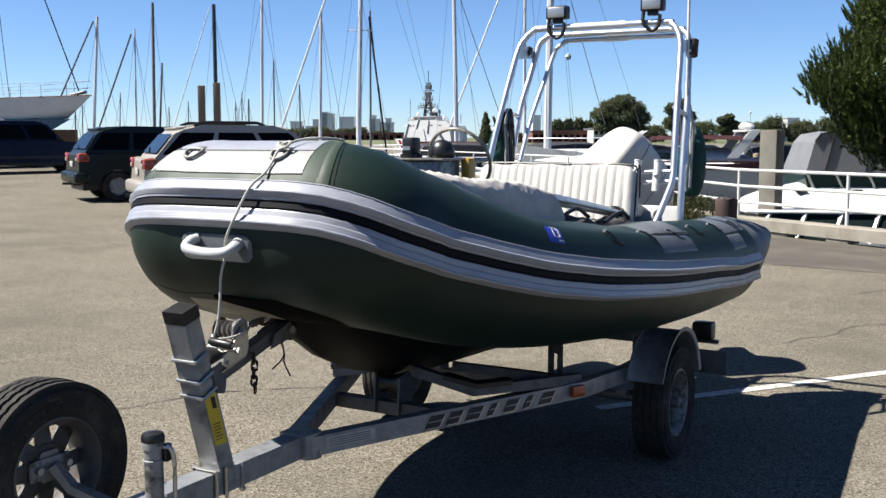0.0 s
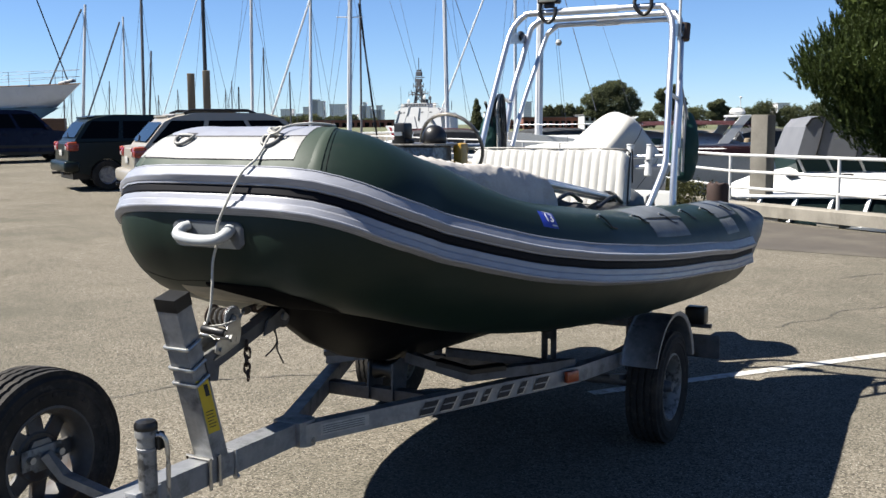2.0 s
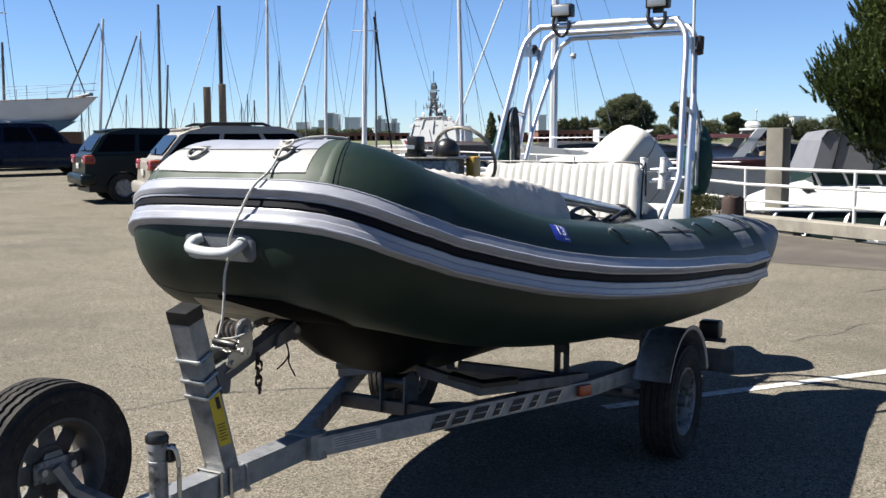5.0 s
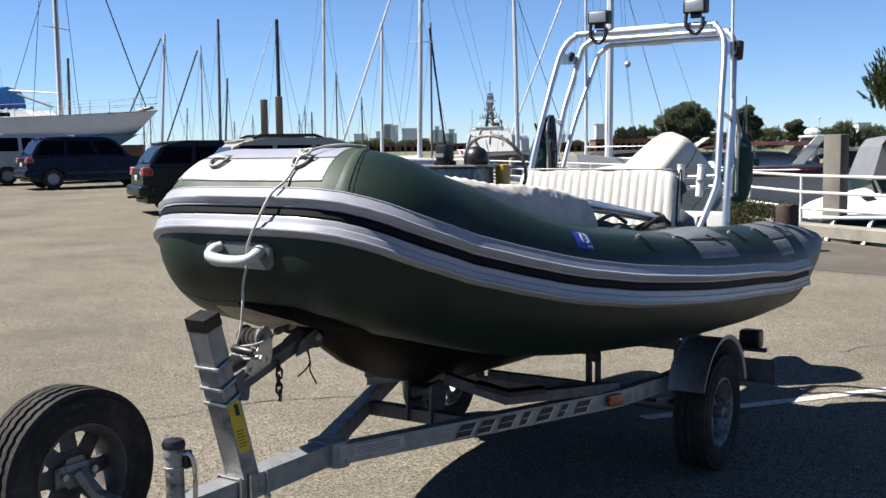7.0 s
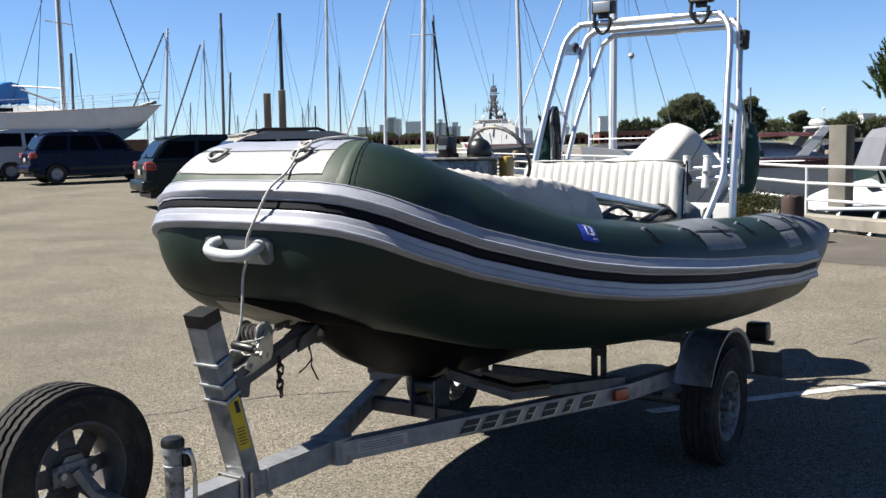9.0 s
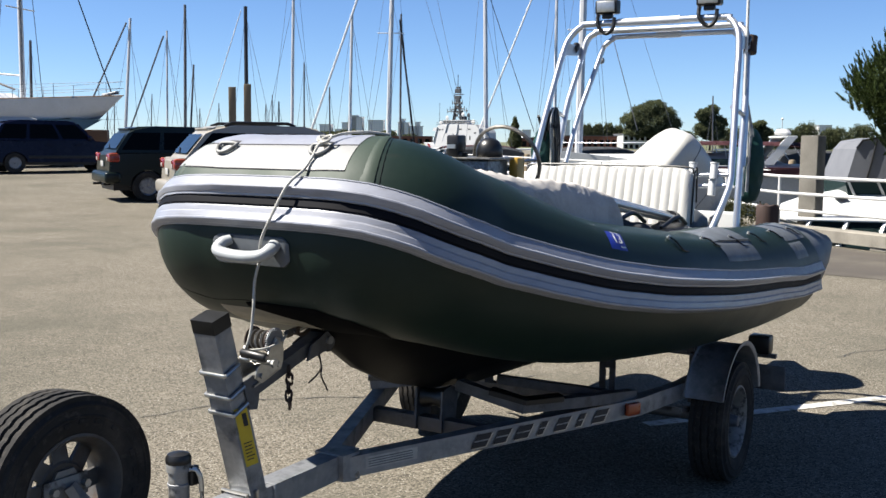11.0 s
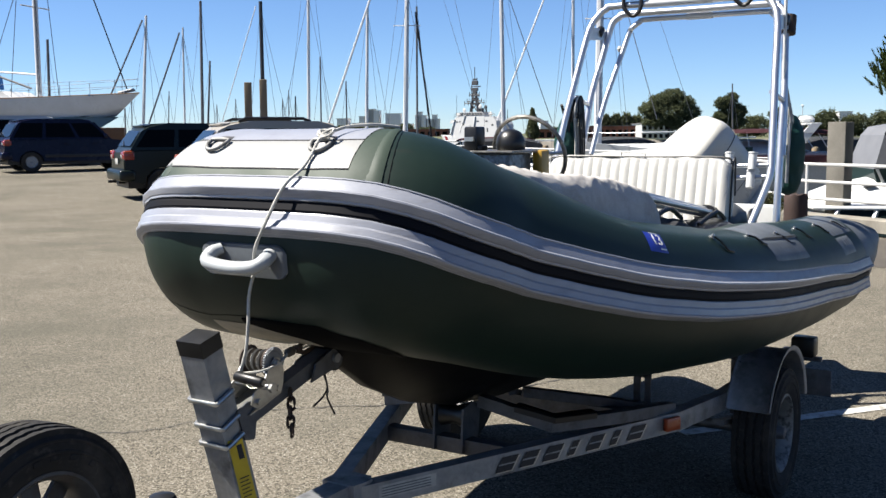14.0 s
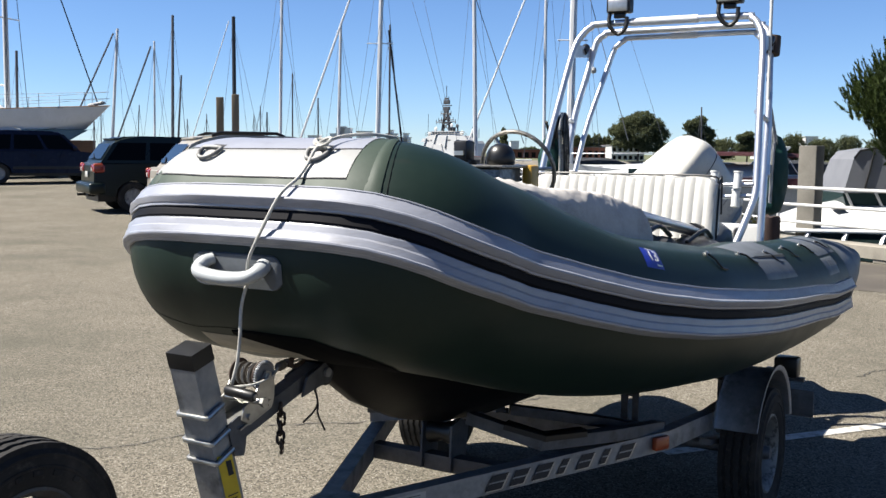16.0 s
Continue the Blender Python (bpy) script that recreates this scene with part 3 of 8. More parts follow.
part("hull_flange", bm, M["flange"], boat, "black hull flange glued under the bow", BOAT)
# Tan sheet under the bow: wear, with light off the ground painted in.
bm = bmesh.new()
skin_patch(bm, MID + 6.0, MID - 6.0, -48, -118, 0.002, 24, 14, 0.0005)
part("worn_underside", bm, M["underside"], boat, "scuffed underside of the bow tube with tan ground bounce painted in", BOAT)
for t0, t1 in ((-36, -41),):
    bm = bmesh.new()
    pipe(bm, [tube_at(MID + 13 - 12.5 * k / 24, t0 + (t1 - t0) * k / 24 + 8 * math.sin(math.pi * k / 24) ** 2 * -0.6, 0.0004) for k in range(25)], 0.0006, 5)
    part("seam", bm, M["black_hull"], boat, "thin dark seam", BOAT)

# rings, carrying handle and fittings on the tube
for f in (MID + 7.0, MID - 4.0):
    bm = bmesh.new()
    skin_patch(bm, f - 1.0, f + 1.0, 60, 69, 0.011, 4, 4, 0.006)
    pad = part("ring_webbing", bm, M["mast_dark"], boat, "dark webbing", BOAT)
    bm = bmesh.new()
    c = tube_at(f, 62, 0.0105)
    n = (tube_at(f, 62, 1.0) - c).normalized()
    e1 = (tube_at(f + 0.3, 62, 0) - tube_at(f, 62, 0)).normalized()
    e2 = n.cross(e1)
    if e2.z > 0:
        e2 = -e2
    loopy = [c + e1 * (0.031 * math.cos(a)) + e2 * (0.004 + (0.044 if math.sin(a) > 0 else 0.006) * math.sin(a)) + n * (0.003 - 0.004 * max(0, math.sin(a))) for a in [2 * math.pi * k / 24 for k in range(24)]]
    pipe(bm, loopy, 0.0055, 10, True)
    part("tow_ring", bm, M["galv_grimy"], pad, "dull steel ring", BOAT)

f_l, f_r = MID + 3.0, MID - 3.7
bm = bmesh.new()
rows = []
for k in range(25):
    x = -1 + 2 * k / 24
    hw = 8.5 * (1 - 0.45 * max(0.0, (abs(x) - 0.7) / 0.3) ** 2.5)
    rows.append([bm.verts.new(tube_at((f_l + f_r) / 2 + (f_r - f_l) / 2 * x, -6.0 + hw * y, 0.001 if abs(x) == 1 or abs(y) == 1 else 0.007)) for y in (-1, -0.93, -0.5, 0, 0.5, 0.93, 1)])
skin(bm, rows, loop=False)
hb = part("handle_base", bm, M["patch"], boat, "grey moulded handle base", BOAT)
bm = bmesh.new()
hp = [tube_at(MID + 1.2, -0.5, 0.006), tube_at(MID + 1.5, -2, 0.026), tube_at(MID + 1.55, -4.5, 0.040), tube_at(MID + 1.1, -6.5, 0.048), tube_at(MID - 0.5, -7.3, 0.052), tube_at(MID - 1.9, -6.5, 0.049), tube_at(MID - 2.5, -4.2, 0.036), tube_at(MID - 2.4, -2, 0.006)]
hp = smooth_path(hp, 6)
hr = [0.016 + 0.004 * min(1, k / 8) for k in range(len(hp))]
sweep(bm, hp, lambda i: circle(hr[i], 14, 0.85))
part("carry_handle", bm, M["grey_rubber"], hb, "light grey rubber carrying handle", BOAT)

for u0, u1, ta, tb in ((1.66, 2.15, 29, 52), (1.66, 2.15, 54.5, 88), (2.82, 3.08, 23, 44), (2.82, 3.25, 47, 90)):
    bm = bmesh.new()
    skin_patch(bm, step_of(u0), step_of(u1), ta, tb, 0.004, 10, 8)
    part("wear_patch", bm, M["patch"], boat, "grey glued wear patch", BOAT)
for k in range(4):
    bm = bmesh.new()
    f = step_of(2.90 + 0.045 * k)
    skin_patch(bm, f, f - 0.25, 32, 40, 0.007, 1, 1, 0.0065)
    part("print_bar", bm, M["paper"], boat, "pale illegible printed mark", BOAT)
bm = bmesh.new()
for th in (51.8,):
    skin_patch(bm, step_of(1.66), step_of(2.20), th, th + 3, 0.010, 10, 3)
part("patch_seam", bm, M["patch"], boat, "raised lacing strip", BOAT)
for u, ht in ((1.23, 50), (1.57, 59), (1.92, 59), (2.32, 64), (2.74, 67), (3.12, 67)):
    bm = bmesh.new()
    f = step_of(u)
    c = tube_at(f, ht, 0.0)
    n = (tube_at(f, ht, 1.0) - c).normalized()
    q = Matrix.Translation(c) @ n.to_track_quat("Z", "Y").to_matrix().to_4x4()
    lathe(bm, [(0.0, 0), (0.009, 0), (0.009, 0.003), (0.004, 0.004), (0.004, 0.007), (0.0065, 0.010), (0.004, 0.013), (0.0, 0.014)], q, 12)
    kn = part("lacing_button", bm, M["zinc"], boat, "bright lacing button", BOAT)
    bm = bmesh.new()
    pipe(bm, [tube_at(f, ht - 1, 0.008), tube_at(f - 0.3, ht - 6, 0.009), tube_at(f - 0.8, ht - 13, 0.004), tube_at(f - 1.5, ht - 14, 0.003)], 0.0036, 6)
    part("lacing_cord", bm, M["black_plastic"], kn, "black cord", BOAT)
for side in (1, -1):
    bm = bmesh.new()
    tk = step_of(0.905, side)
    skin_patch(bm, tk - 1.0 * side, tk + 1.0 * side, 32, 47, 0.0035, 4, 5)
    part("year_sticker", bm, M["blue_sticker"], boat, "blue registration year sticker", BOAT)


def letters(text, size, depth):
    cu = bpy.data.curves.new("text", "FONT")
    cu.body, cu.size, cu.extrude, cu.align_x, cu.align_y = text, size, depth, "CENTER", "CENTER"
    tmp = bpy.data.objects.new("text", cu)
    me = bpy.data.meshes.new_from_object(tmp)
    bm = bmesh.new()
    bm.from_mesh(me)
    bpy.data.meshes.remove(me)
    return bm


tk = step_of(0.905)
c = tube_at(tk, 40, 0.006)
n = (tube_at(tk, 40, 1.0) - c).normalized()
xa = (tube_at(tk - 1, 40, 0) - tube_at(tk + 1, 40, 0)).normalized()
ya = n.cross(xa).normalized()
bm = letters("13", 0.050, 0.0006)
part("sticker_number", bm, M["white_paint"], boat, "white number 13", BOAT @ Matrix.Translation(c) @ Matrix((xa, ya, n)).transposed().to_4x4(), smooth=False)

for a_, b_, t0, t1 in ((-0.55, 0.45, 45.3, 45.9), (0.15, 0.75, 33.4, 34.6)):
    bm = bmesh.new()
    skin_patch(bm, tk - b_, tk - a_, t0, t1, 0.0048, 2, 1, 0.0046)
    part("sticker_bar", bm, M["white_paint"], boat, "small pale printed bar", BOAT)

# mooring rope from the bow ring over the strakes and handle to the winch
rope_pts = [tube_at(MID - 9.5, 100, 0.012), tube_at(MID - 8, 86, 0.014), tube_at(MID - 5.5, 74, 0.02), tube_at(MID - 4.1, 60, 0.024), tube_at(MID - 4.0, 50, 0.014), tube_at(MID - 3.9, 40, 0.016), tube_at(MID - 3.4, 29, 0.034), tube_at(MID - 2.6, 13, 0.036), tube_at(MID - 1.9, 2, 0.034), tube_at(MID - 1.55, -3, 0.024), tube_at(MID - 1.4, -9, 0.020), P(-0.043, 0.048, 1.09), P(-0.047, 0.046, 1.02), P(-0.052, 0.042, 0.96), P(-0.060, 0.034, 0.915), P(-0.050, 0.02, 0.897)]
rope = thing("bow_rope", BOAT @ Matrix.Translation(rope_pts[-1]), "thin pale grey rope tied from the bow ring to the winch", "rope")
bm = bmesh.new()
pipe(bm, smooth_path(rope_pts, 6), 0.0042, 8)
part("line", bm, M["rope"], rope, "", BOAT)
bm = bmesh.new()
kc = tube_at(MID - 4.2, 64, 0.028)
for k, (dx, dy, dz) in enumerate(((0, 0, 0), (0.01, 0.012, 0.004), (-0.008, -0.012, 0.006))):
    pipe(bm, [kc + Vector((dx + 0.012 * math.cos(a), dy + 0.018 * math.sin(a), dz - 0.008 + 0.01 * math.sin(a + k))) for a in [2 * math.pi * j / 12 for j in range(12)]], 0.0042, 6, True)
part("knot", bm, M["rope"], rope, "", BOAT)

# ---- trailer fittings ----
bm = bmesh.new()
sweep(bm, [P(-0.158, 0, 0.968), P(-0.169, 0, 1.006)], [(-0.0395, -0.0335), (0.0395, -0.0335), (0.0395, 0.0335), (-0.0395, 0.0335)], up=Vector((1, 0, 0)))
part("post_cap", bm, M["black_plastic"], trailer, "black plastic cap", BOAT)


def post_u(z):
    return -0.005 - 0.163 * (z - 0.415) / 0.585


def clamp_loop(z, slope=0.024, r=0.006, name="u_bolt"):
    bm = bmesh.new()
    u = post_u(z)
    pts = [P(u + 0.020, -0.045, z + slope), P(u - 0.035, -0.045, z), P(u - 0.038, -0.040, z), P(u - 0.038, 0.040, z), P(u - 0.035, 0.045, z), P(u + 0.020, 0.045, z + slope)]
    pipe(bm, pts, r, 8)
    return part(name, bm, M["zinc"], trailer, "bright zinc U-bolt", BOAT)


for z in (0.845, 0.780, 0.731):
    clamp_loop(z)
for du in (-0.03, 0.012):
    bm = bmesh.new()
    pipe(bm, [P(-0.05 + du, -0.045, 0.40), P(-0.05 + du, -0.045, 0.495), P(-0.05 + du, 0.045, 0.495), P(-0.05 + du, 0.045, 0.40)], 0.006, 8)
    part("u_bolt", bm, M["zinc"], trailer, "bright zinc U-bolt", BOAT)
bm = bmesh.new()
box(bm, 0.036, 0.044, -0.046, 0.046, 0.405, 0.492, bevel=0.003)
part("post_plate", bm, M["galv"], trailer, "", BOAT)
for v in (-0.03, 0.03):
    bm = bmesh.new()
    rod(bm, P(0.046, v, 0.40), P(0.060, v, 0.40), 0.010, n=6)
    part("bolt", bm, M["zinc"], trailer, "", BOAT)

# yellow warning label on the post's port face
bm = bmesh.new()
zs = (0.572, 0.745)
vs = [bm.verts.new(P(post_u(z) + du, 0.0392, z)) for z, du in ((zs[0], -0.026), (zs[0], 0.024), (zs[1], 0.024), (zs[1], -0.026))]
bm.faces.new(vs)
yl = part("warning_label", bm, M["yellow"], trailer, "yellow warning label", BOAT)
for a, b, d0, d1 in ((0.690, 0.728, -0.002, 0.016), (0.640, 0.643, -0.018, 0.016), (0.630, 0.633, -0.018, 0.012), (0.620, 0.623, -0.018, 0.016), (0.610, 0.613, -0.018, 0.008), (0.600, 0.603, -0.018, 0.016), (0.590, 0.593, -0.018, 0.010)):
    bm = bmesh.new()
    bm.faces.new([bm.verts.new(P(post_u(z) + du, 0.0402, z)) for z, du in ((a, d0), (a, d1), (b, d1), (b, d0))])
    part("label_bar", bm, M["ink"], yl, "", BOAT)

# winch arm, winch, chain
bm = bmesh.new()
sweep(bm, [P(-0.05, 0.0, 0.768), P(0.33, 0.0, 0.882)], [(-0.022, -0.02), (0.022, -0.02), (0.022, 0.02), (-0.022, 0.02)])
part("winch_arm", bm, M["galv_dark"], trailer, "dark square winch arm", BOAT)
for v in (0.0415, -0.0415):
    bm = bmesh.new()
    prism(bm, [(-0.090, 0.812), (-0.052, 0.828), (0.0, 0.815), (0.012, 0.79), (-0.024, 0.772), (-0.030, 0.735), (-0.036, 0.728), (-0.066, 0.734)], v - 0.0025, v + 0.0025)
    part("arm_bracket", bm, M["galv_dark"], trailer, "dark bracket plate", BOAT)
bm = bmesh.new()
lathe(bm, [(0.0, -0.028), (0.032, -0.028), (0.032, 0.028), (0.0, 0.028)], Matrix.Translation(P(0.315, 0, 0.860)) @ Matrix.Rotation(radians(90), 4, "X"), 24)
part("bow_roller", bm, M["black_plastic"], trailer, "black rubber bow roller", BOAT)
for v in (0.034, -0.034):
    bm = bmesh.new()
    prism(bm, [(0.20, 0.820), (0.295, 0.838)] + [(0.302 + 0.034 * math.cos(radians(a)), 0.868 + 0.034 * math.sin(radians(a))) for a in range(-75, 100, 25)] + [(0.22, 0.866)], -v - 0.003, -v + 0.003)
    ck = part("roller_cheek", bm, M["galv_dark"], trailer, "dark cheek plate", BOAT)
    bm = bmesh.new()
    rod(bm, P(0.302, v, 0.868), P(0.302, v * 1.35, 0.868), 0.013, n=12)
    part("pin", bm, M["galv"], ck, "round pin head", BOAT)
WU, WZ = 0.042, 0.907
wm = Matrix.Translation(P(WU, 0, WZ)) @ Matrix.Rotation(radians(90), 4, "X")
bm = bmesh.new()
for v in (0.050, -0.042):
    prism(bm, [(-0.050, 0.818), (-0.020, 0.800), (0.060, 0.826), (0.070, 0.850), (0.072, 0.885), (0.060, 0.915), (0.040, 0.922), (0.020, 0.900), (-0.006, 0.862), (-0.040, 0.848)], -v - 0.002, -v + 0.002)
bmesh.ops.bevel(bm, geom=bm.edges[:], offset=0.0008, segments=1, affect="EDGES")
winch = part("winch_frame", bm, M["zinc"], trailer, "bright zinc winch frame", BOAT)
bm = bmesh.new()
box(bm, -0.055, 0.060, -0.052, 0.042, -0.002, 0.002, Matrix.Translation((0.0, 0, 0.812)) @ Matrix.Rotation(radians(-17), 4, "Y"))
part("winch_foot", bm, M["zinc"], winch, "folded zinc foot", BOAT)
bm = bmesh.new()
lathe(bm, [(0.0, -0.038), (0.036, -0.038), (0.037, -0.034), (0.018, -0.030), (0.018, 0.030), (0.037, 0.034), (0.036, 0.038), (0.0, 0.038)], wm, 32)
part("drum", bm, M["rust"], winch, "rusty drum", BOAT)
for k in range(9):
    bm = bmesh.new()
    r0 = 0.028 + 0.0014 * math.sin(k * 2.3)
    lathe(bm, [(r0 - 0.003, -0.029 + k * 0.0066), (r0, -0.0265 + k * 0.0066), (r0 + 0.0006, -0.0255 + k * 0.0066), (r0 - 0.003, -0.0228 + k * 0.0066)], wm, 24)
    part("wound_cable", bm, M["cable"] if k % 3 else M["rope"], winch, "wound dull cable", BOAT)
bm = bmesh.new()
gear = [(0.0385 if k % 4 < 2 else 0.0335, 2 * math.pi * k / 144) for k in range(144)]
rows = []
for h in (0.0405, 0.0475):
    rows.append([bm.verts.new(wm @ Vector((r * math.cos(a), r * math.sin(a), h))) for r, a in gear])
rows.append([bm.verts.new(wm @ Vector((0.030 * math.cos(a), 0.030 * math.sin(a), 0.0475))) for r, a in gear])
rows.append([bm.verts.new(wm @ Vector((0.027 * math.cos(a), 0.027 * math.sin(a), 0.0445))) for r, a in gear])
skin(bm, rows)
gr = part("gear", bm, M["galv"], winch, "toothed steel gear", BOAT, angle=25)
bm = bmesh.new()
lathe(bm, [(0.0, 0.052), (0.011, 0.052), (0.011, 0.056), (0.007, 0.057), (0.007, 0.062), (0.0, 0.062)], wm, 6)
part("gear_nut", bm, M["zinc"], gr, "hexagonal axle nut", BOAT)
for u, z in ((-0.026, 0.822), (0.045, 0.842)):
    bm = bmesh.new()
    rod(bm, P(u, 0.050, z), P(u, 0.060, z), 0.008, n=6)
    part("bolt", bm, M["zinc"], winch, "hexagonal bolt head", BOAT)
bm = bmesh.new()
rod(bm, P(-0.022, -0.02, 0.862), P(-0.022, 0.098, 0.862), 0.008, n=12)
rod(bm, P(-0.022, 0.092, 0.862), P(-0.022, 0.101, 0.862), 0.0125, n=6)
square_bar(bm, [P(-0.018, 0.030, 0.858), P(-0.070, 0.030, 0.896)], 0.006, 0.018)
part("crank", bm, M["zinc"], winch, "zinc crank arm and shaft", BOAT)
bm = bmesh.new()
sweep(bm, [P(-0.072, v, 0.893 - 0.07 * (v - 0.03)) for v in (0.026, 0.029, 0.108, 0.112)], lambda i: circle((0.0115, 0.0135, 0.0130, 0.0105)[i], 16))
gp = part("grip", bm, M["black_plastic"], winch, "black crank grip", BOAT)
bm = bmesh.new()
rod(bm, P(-0.072, 0.110, 0.8875), P(-0.072, 0.1145, 0.887), 0.007, n=12)
part("grip_end", bm, M["zinc"], gp, "bright grip end", BOAT)
bm = bmesh.new()
pipe(bm, smooth_path([P(-0.040, 0.02, 0.893), P(-0.01, 0.057, 0.898), P(0.05, 0.058, 0.905), P(0.10, 0.035, 0.911), P(0.13, 0.02, 0.912), P(0.19, 0.008, 0.910), P(0.239, 0.0, 0.910)], 5), 0.0034, 8)
part("winch_cable", bm, M["rope"], winch, "", BOAT)
bm = bmesh.new()
sweep(bm, smooth_path([P(0.112, 0.026, 0.911), P(0.135, 0.020, 0.914), P(0.158, 0.014, 0.911)], 5), lambda i: circle((0.004, 0.008, 0.011, 0.012, 0.0115, 0.0105, 0.012, 0.0125, 0.010, 0.007, 0.004)[i], 10))
part("cable_clamp", bm, M["cable"], winch, "bulky dull cable clamp", BOAT)
bm = bmesh.new()
pipe(bm, smooth_path([P(0.175, 0.010, 0.912), P(0.20, 0.012, 0.925), P(0.235, 0.006, 0.926), P(0.262, 0.0, 0.915), P(0.25, -0.004, 0.900), P(0.215, 0.004, 0.897), P(0.19, 0.008, 0.902)], 5, True), 0.006, 8, True)
box(bm, 0.166, 0.186, -0.022, 0.002, 0.902, 0.922, bevel=0.004)
part("hook", bm, M["rust"], winch, "rusty snap hook", BOAT)
bm = bmesh.new()
pipe(bm, smooth_path([P(0.258, 0.0, 0.912), P(0.30, 0.0, 0.922), P(0.36, 0, 0.93)], 5), 0.010, 8)
part("bow_eye", bm, M["rust"], winch, "dark steel bow eye", BOAT)


def chain_link(bm, c, turn):
    pts = []
    for k in range(14):
        a = 2 * math.pi * k / 14
        x, z = 0.009 * math.cos(a), 0.009 * math.sin(a) + (0.008 if math.sin(a) > 0.01 else -0.008 if math.sin(a) < -0.01 else 0)
        pts.append(c + Matrix.Rotation(radians(turn), 3, "Z") @ Vector((x, 0, z)))
    pipe(bm, pts, 0.0042, 6, True)


chain = thing("safety_chain", BOAT @ Matrix.Translation(P(0.19, -0.02, 0.668)), "short rusty safety chain hanging from the winch arm", "chain")
for k in range(5):
    bm = bmesh.new()
    chain_link(bm, P(0.118 + 0.003 * math.sin(k * 2), 0.032, 0.805 - k * 0.024), 25 + 90 * (k % 2))
    part("link", bm, M["rust"], chain, "", BOAT)
cord = thing("tie_cord", BOAT @ Matrix.Translation(P(0.26, 0.03, 0.76)), "thin black cord knotted round the winch arm", "cord")
for pts in ([P(0.24, 0.033, 0.86), P(0.265, 0.036, 0.80), P(0.245, 0.04, 0.775), P(0.20, 0.04, 0.755)], [P(0.255, 0.033, 0.85), P(0.262, 0.04, 0.79), P(0.258, 0.042, 0.765), P(0.285, 0.045, 0.715)]):
    bm = bmesh.new()
    pipe(bm, smooth_path(pts, 6), 0.0028, 6)
    part("strand", bm, M["black_plastic"], cord, "", BOAT)

# tongue junction, data plate, lettering, side light
bm = bmesh.new()
prism(bm, [(0.35, 0.492), (0.43, 0.490), (0.43, 0.400), (0.40, 0.398), (0.35, 0.408)], -0.075, 0.075, lambda x, z: 0.7 + 1.1 * (x - 0.31))
part("junction_bracket", bm, M["galv"], trailer, "galvanised bracket joining tongue and rails", BOAT)
for sgn in (1, -1):
    bm = bmesh.new()
    rod(bm, P(0.41, sgn * 0.05, 0.42), P(0.41, sgn * 0.072, 0.42), 0.012, n=6)
    part("bolt", bm, M["zinc"], trailer, "", BOAT)
RA, RB = P(0.38, 0.03, 0), P(1.60, 0.555, 0)
rd = (RB - RA).normalized()
rn = Vector((rd.y, -rd.x, 0))


def on_rail(s, z, h=0.0):
    """A place on the port rail's outer face, s metres along from the junction."""
    p = RA + rd * s + rn * (0.025 + h)
    return Vector((p.x, p.y, z))


if (on_rail(0.3, 0.4).y > (RA + rd * 0.3).y):
    rn = -rn
bm = bmesh.new()
bm.faces.new([bm.verts.new(on_rail(s, z, 0.002)) for s, z in ((0.07, 0.432), (0.27, 0.432), (0.27, 0.472), (0.07, 0.472))])
dp = part("data_plate", bm, M["paper"], trailer, "worn silver data plate", BOAT)
for z in (0.438, 0.446, 0.454, 0.462):
    bm = bmesh.new()
    bm.faces.new([bm.verts.new(on_rail(s, zz, 0.003)) for s, zz in ((0.08, z), (0.25, z), (0.25, z + 0.003), (0.08, z + 0.003))])
    part("label_bar", bm, M["patch"], dp, "", BOAT)
for k in range(7):
    s0 = 0.49 + k * 0.095
    wd = (0.066, 0.060, 0.066, 0.03, 0.06, 0.03, 0.066)[k]
    s0 += 0.012 if wd < 0.05 else 0
    sl = 0.030
    for nm, mt, off, dz, pr in (("letter_edge", "zinc", 0.005, -0.004, 0.0022), ("letter_block", "ink", 0.0, 0.0, 0.0030), ("letter_notch", "galv", 0.0, 0.0, 0.0038)):
        bm = bmesh.new()
        z0, z1 = 0.424 + dz, 0.470 + dz
        i0, i1 = s0 + off, s0 + wd + off
        if nm == "letter_notch":
            z0, z1 = 0.4445, 0.4495
            i0, i1 = s0 + sl * 0.445, s0 + wd + sl * 0.445
        tilt_ = sl * (z1 - z0) / 0.046
        bm.faces.new([bm.verts.new(on_rail(s, z, pr)) for s, z in ((i0, z0), (i1, z0), (i1 + tilt_, z1), (i0 + tilt_, z1))])
        part(nm, bm, M[mt], trailer, "slanted printed block" if nm == "letter_block" else "pale outline" if nm == "letter_edge" else "", BOAT)
bm = bmesh.new()
for s in (1.275,):
    o = on_rail(s, 0.45, 0.0)
    q = Matrix.Translation(o) @ Matrix((rd, rn, Vector((0, 0, 1)))).transposed().to_4x4()
    box(bm, -0.035, 0.035, 0.0, 0.022, -0.024, 0.024, q, bevel=0.006)
part("side_lamp", bm, M["amber"], trailer, "amber side lamp", BOAT)

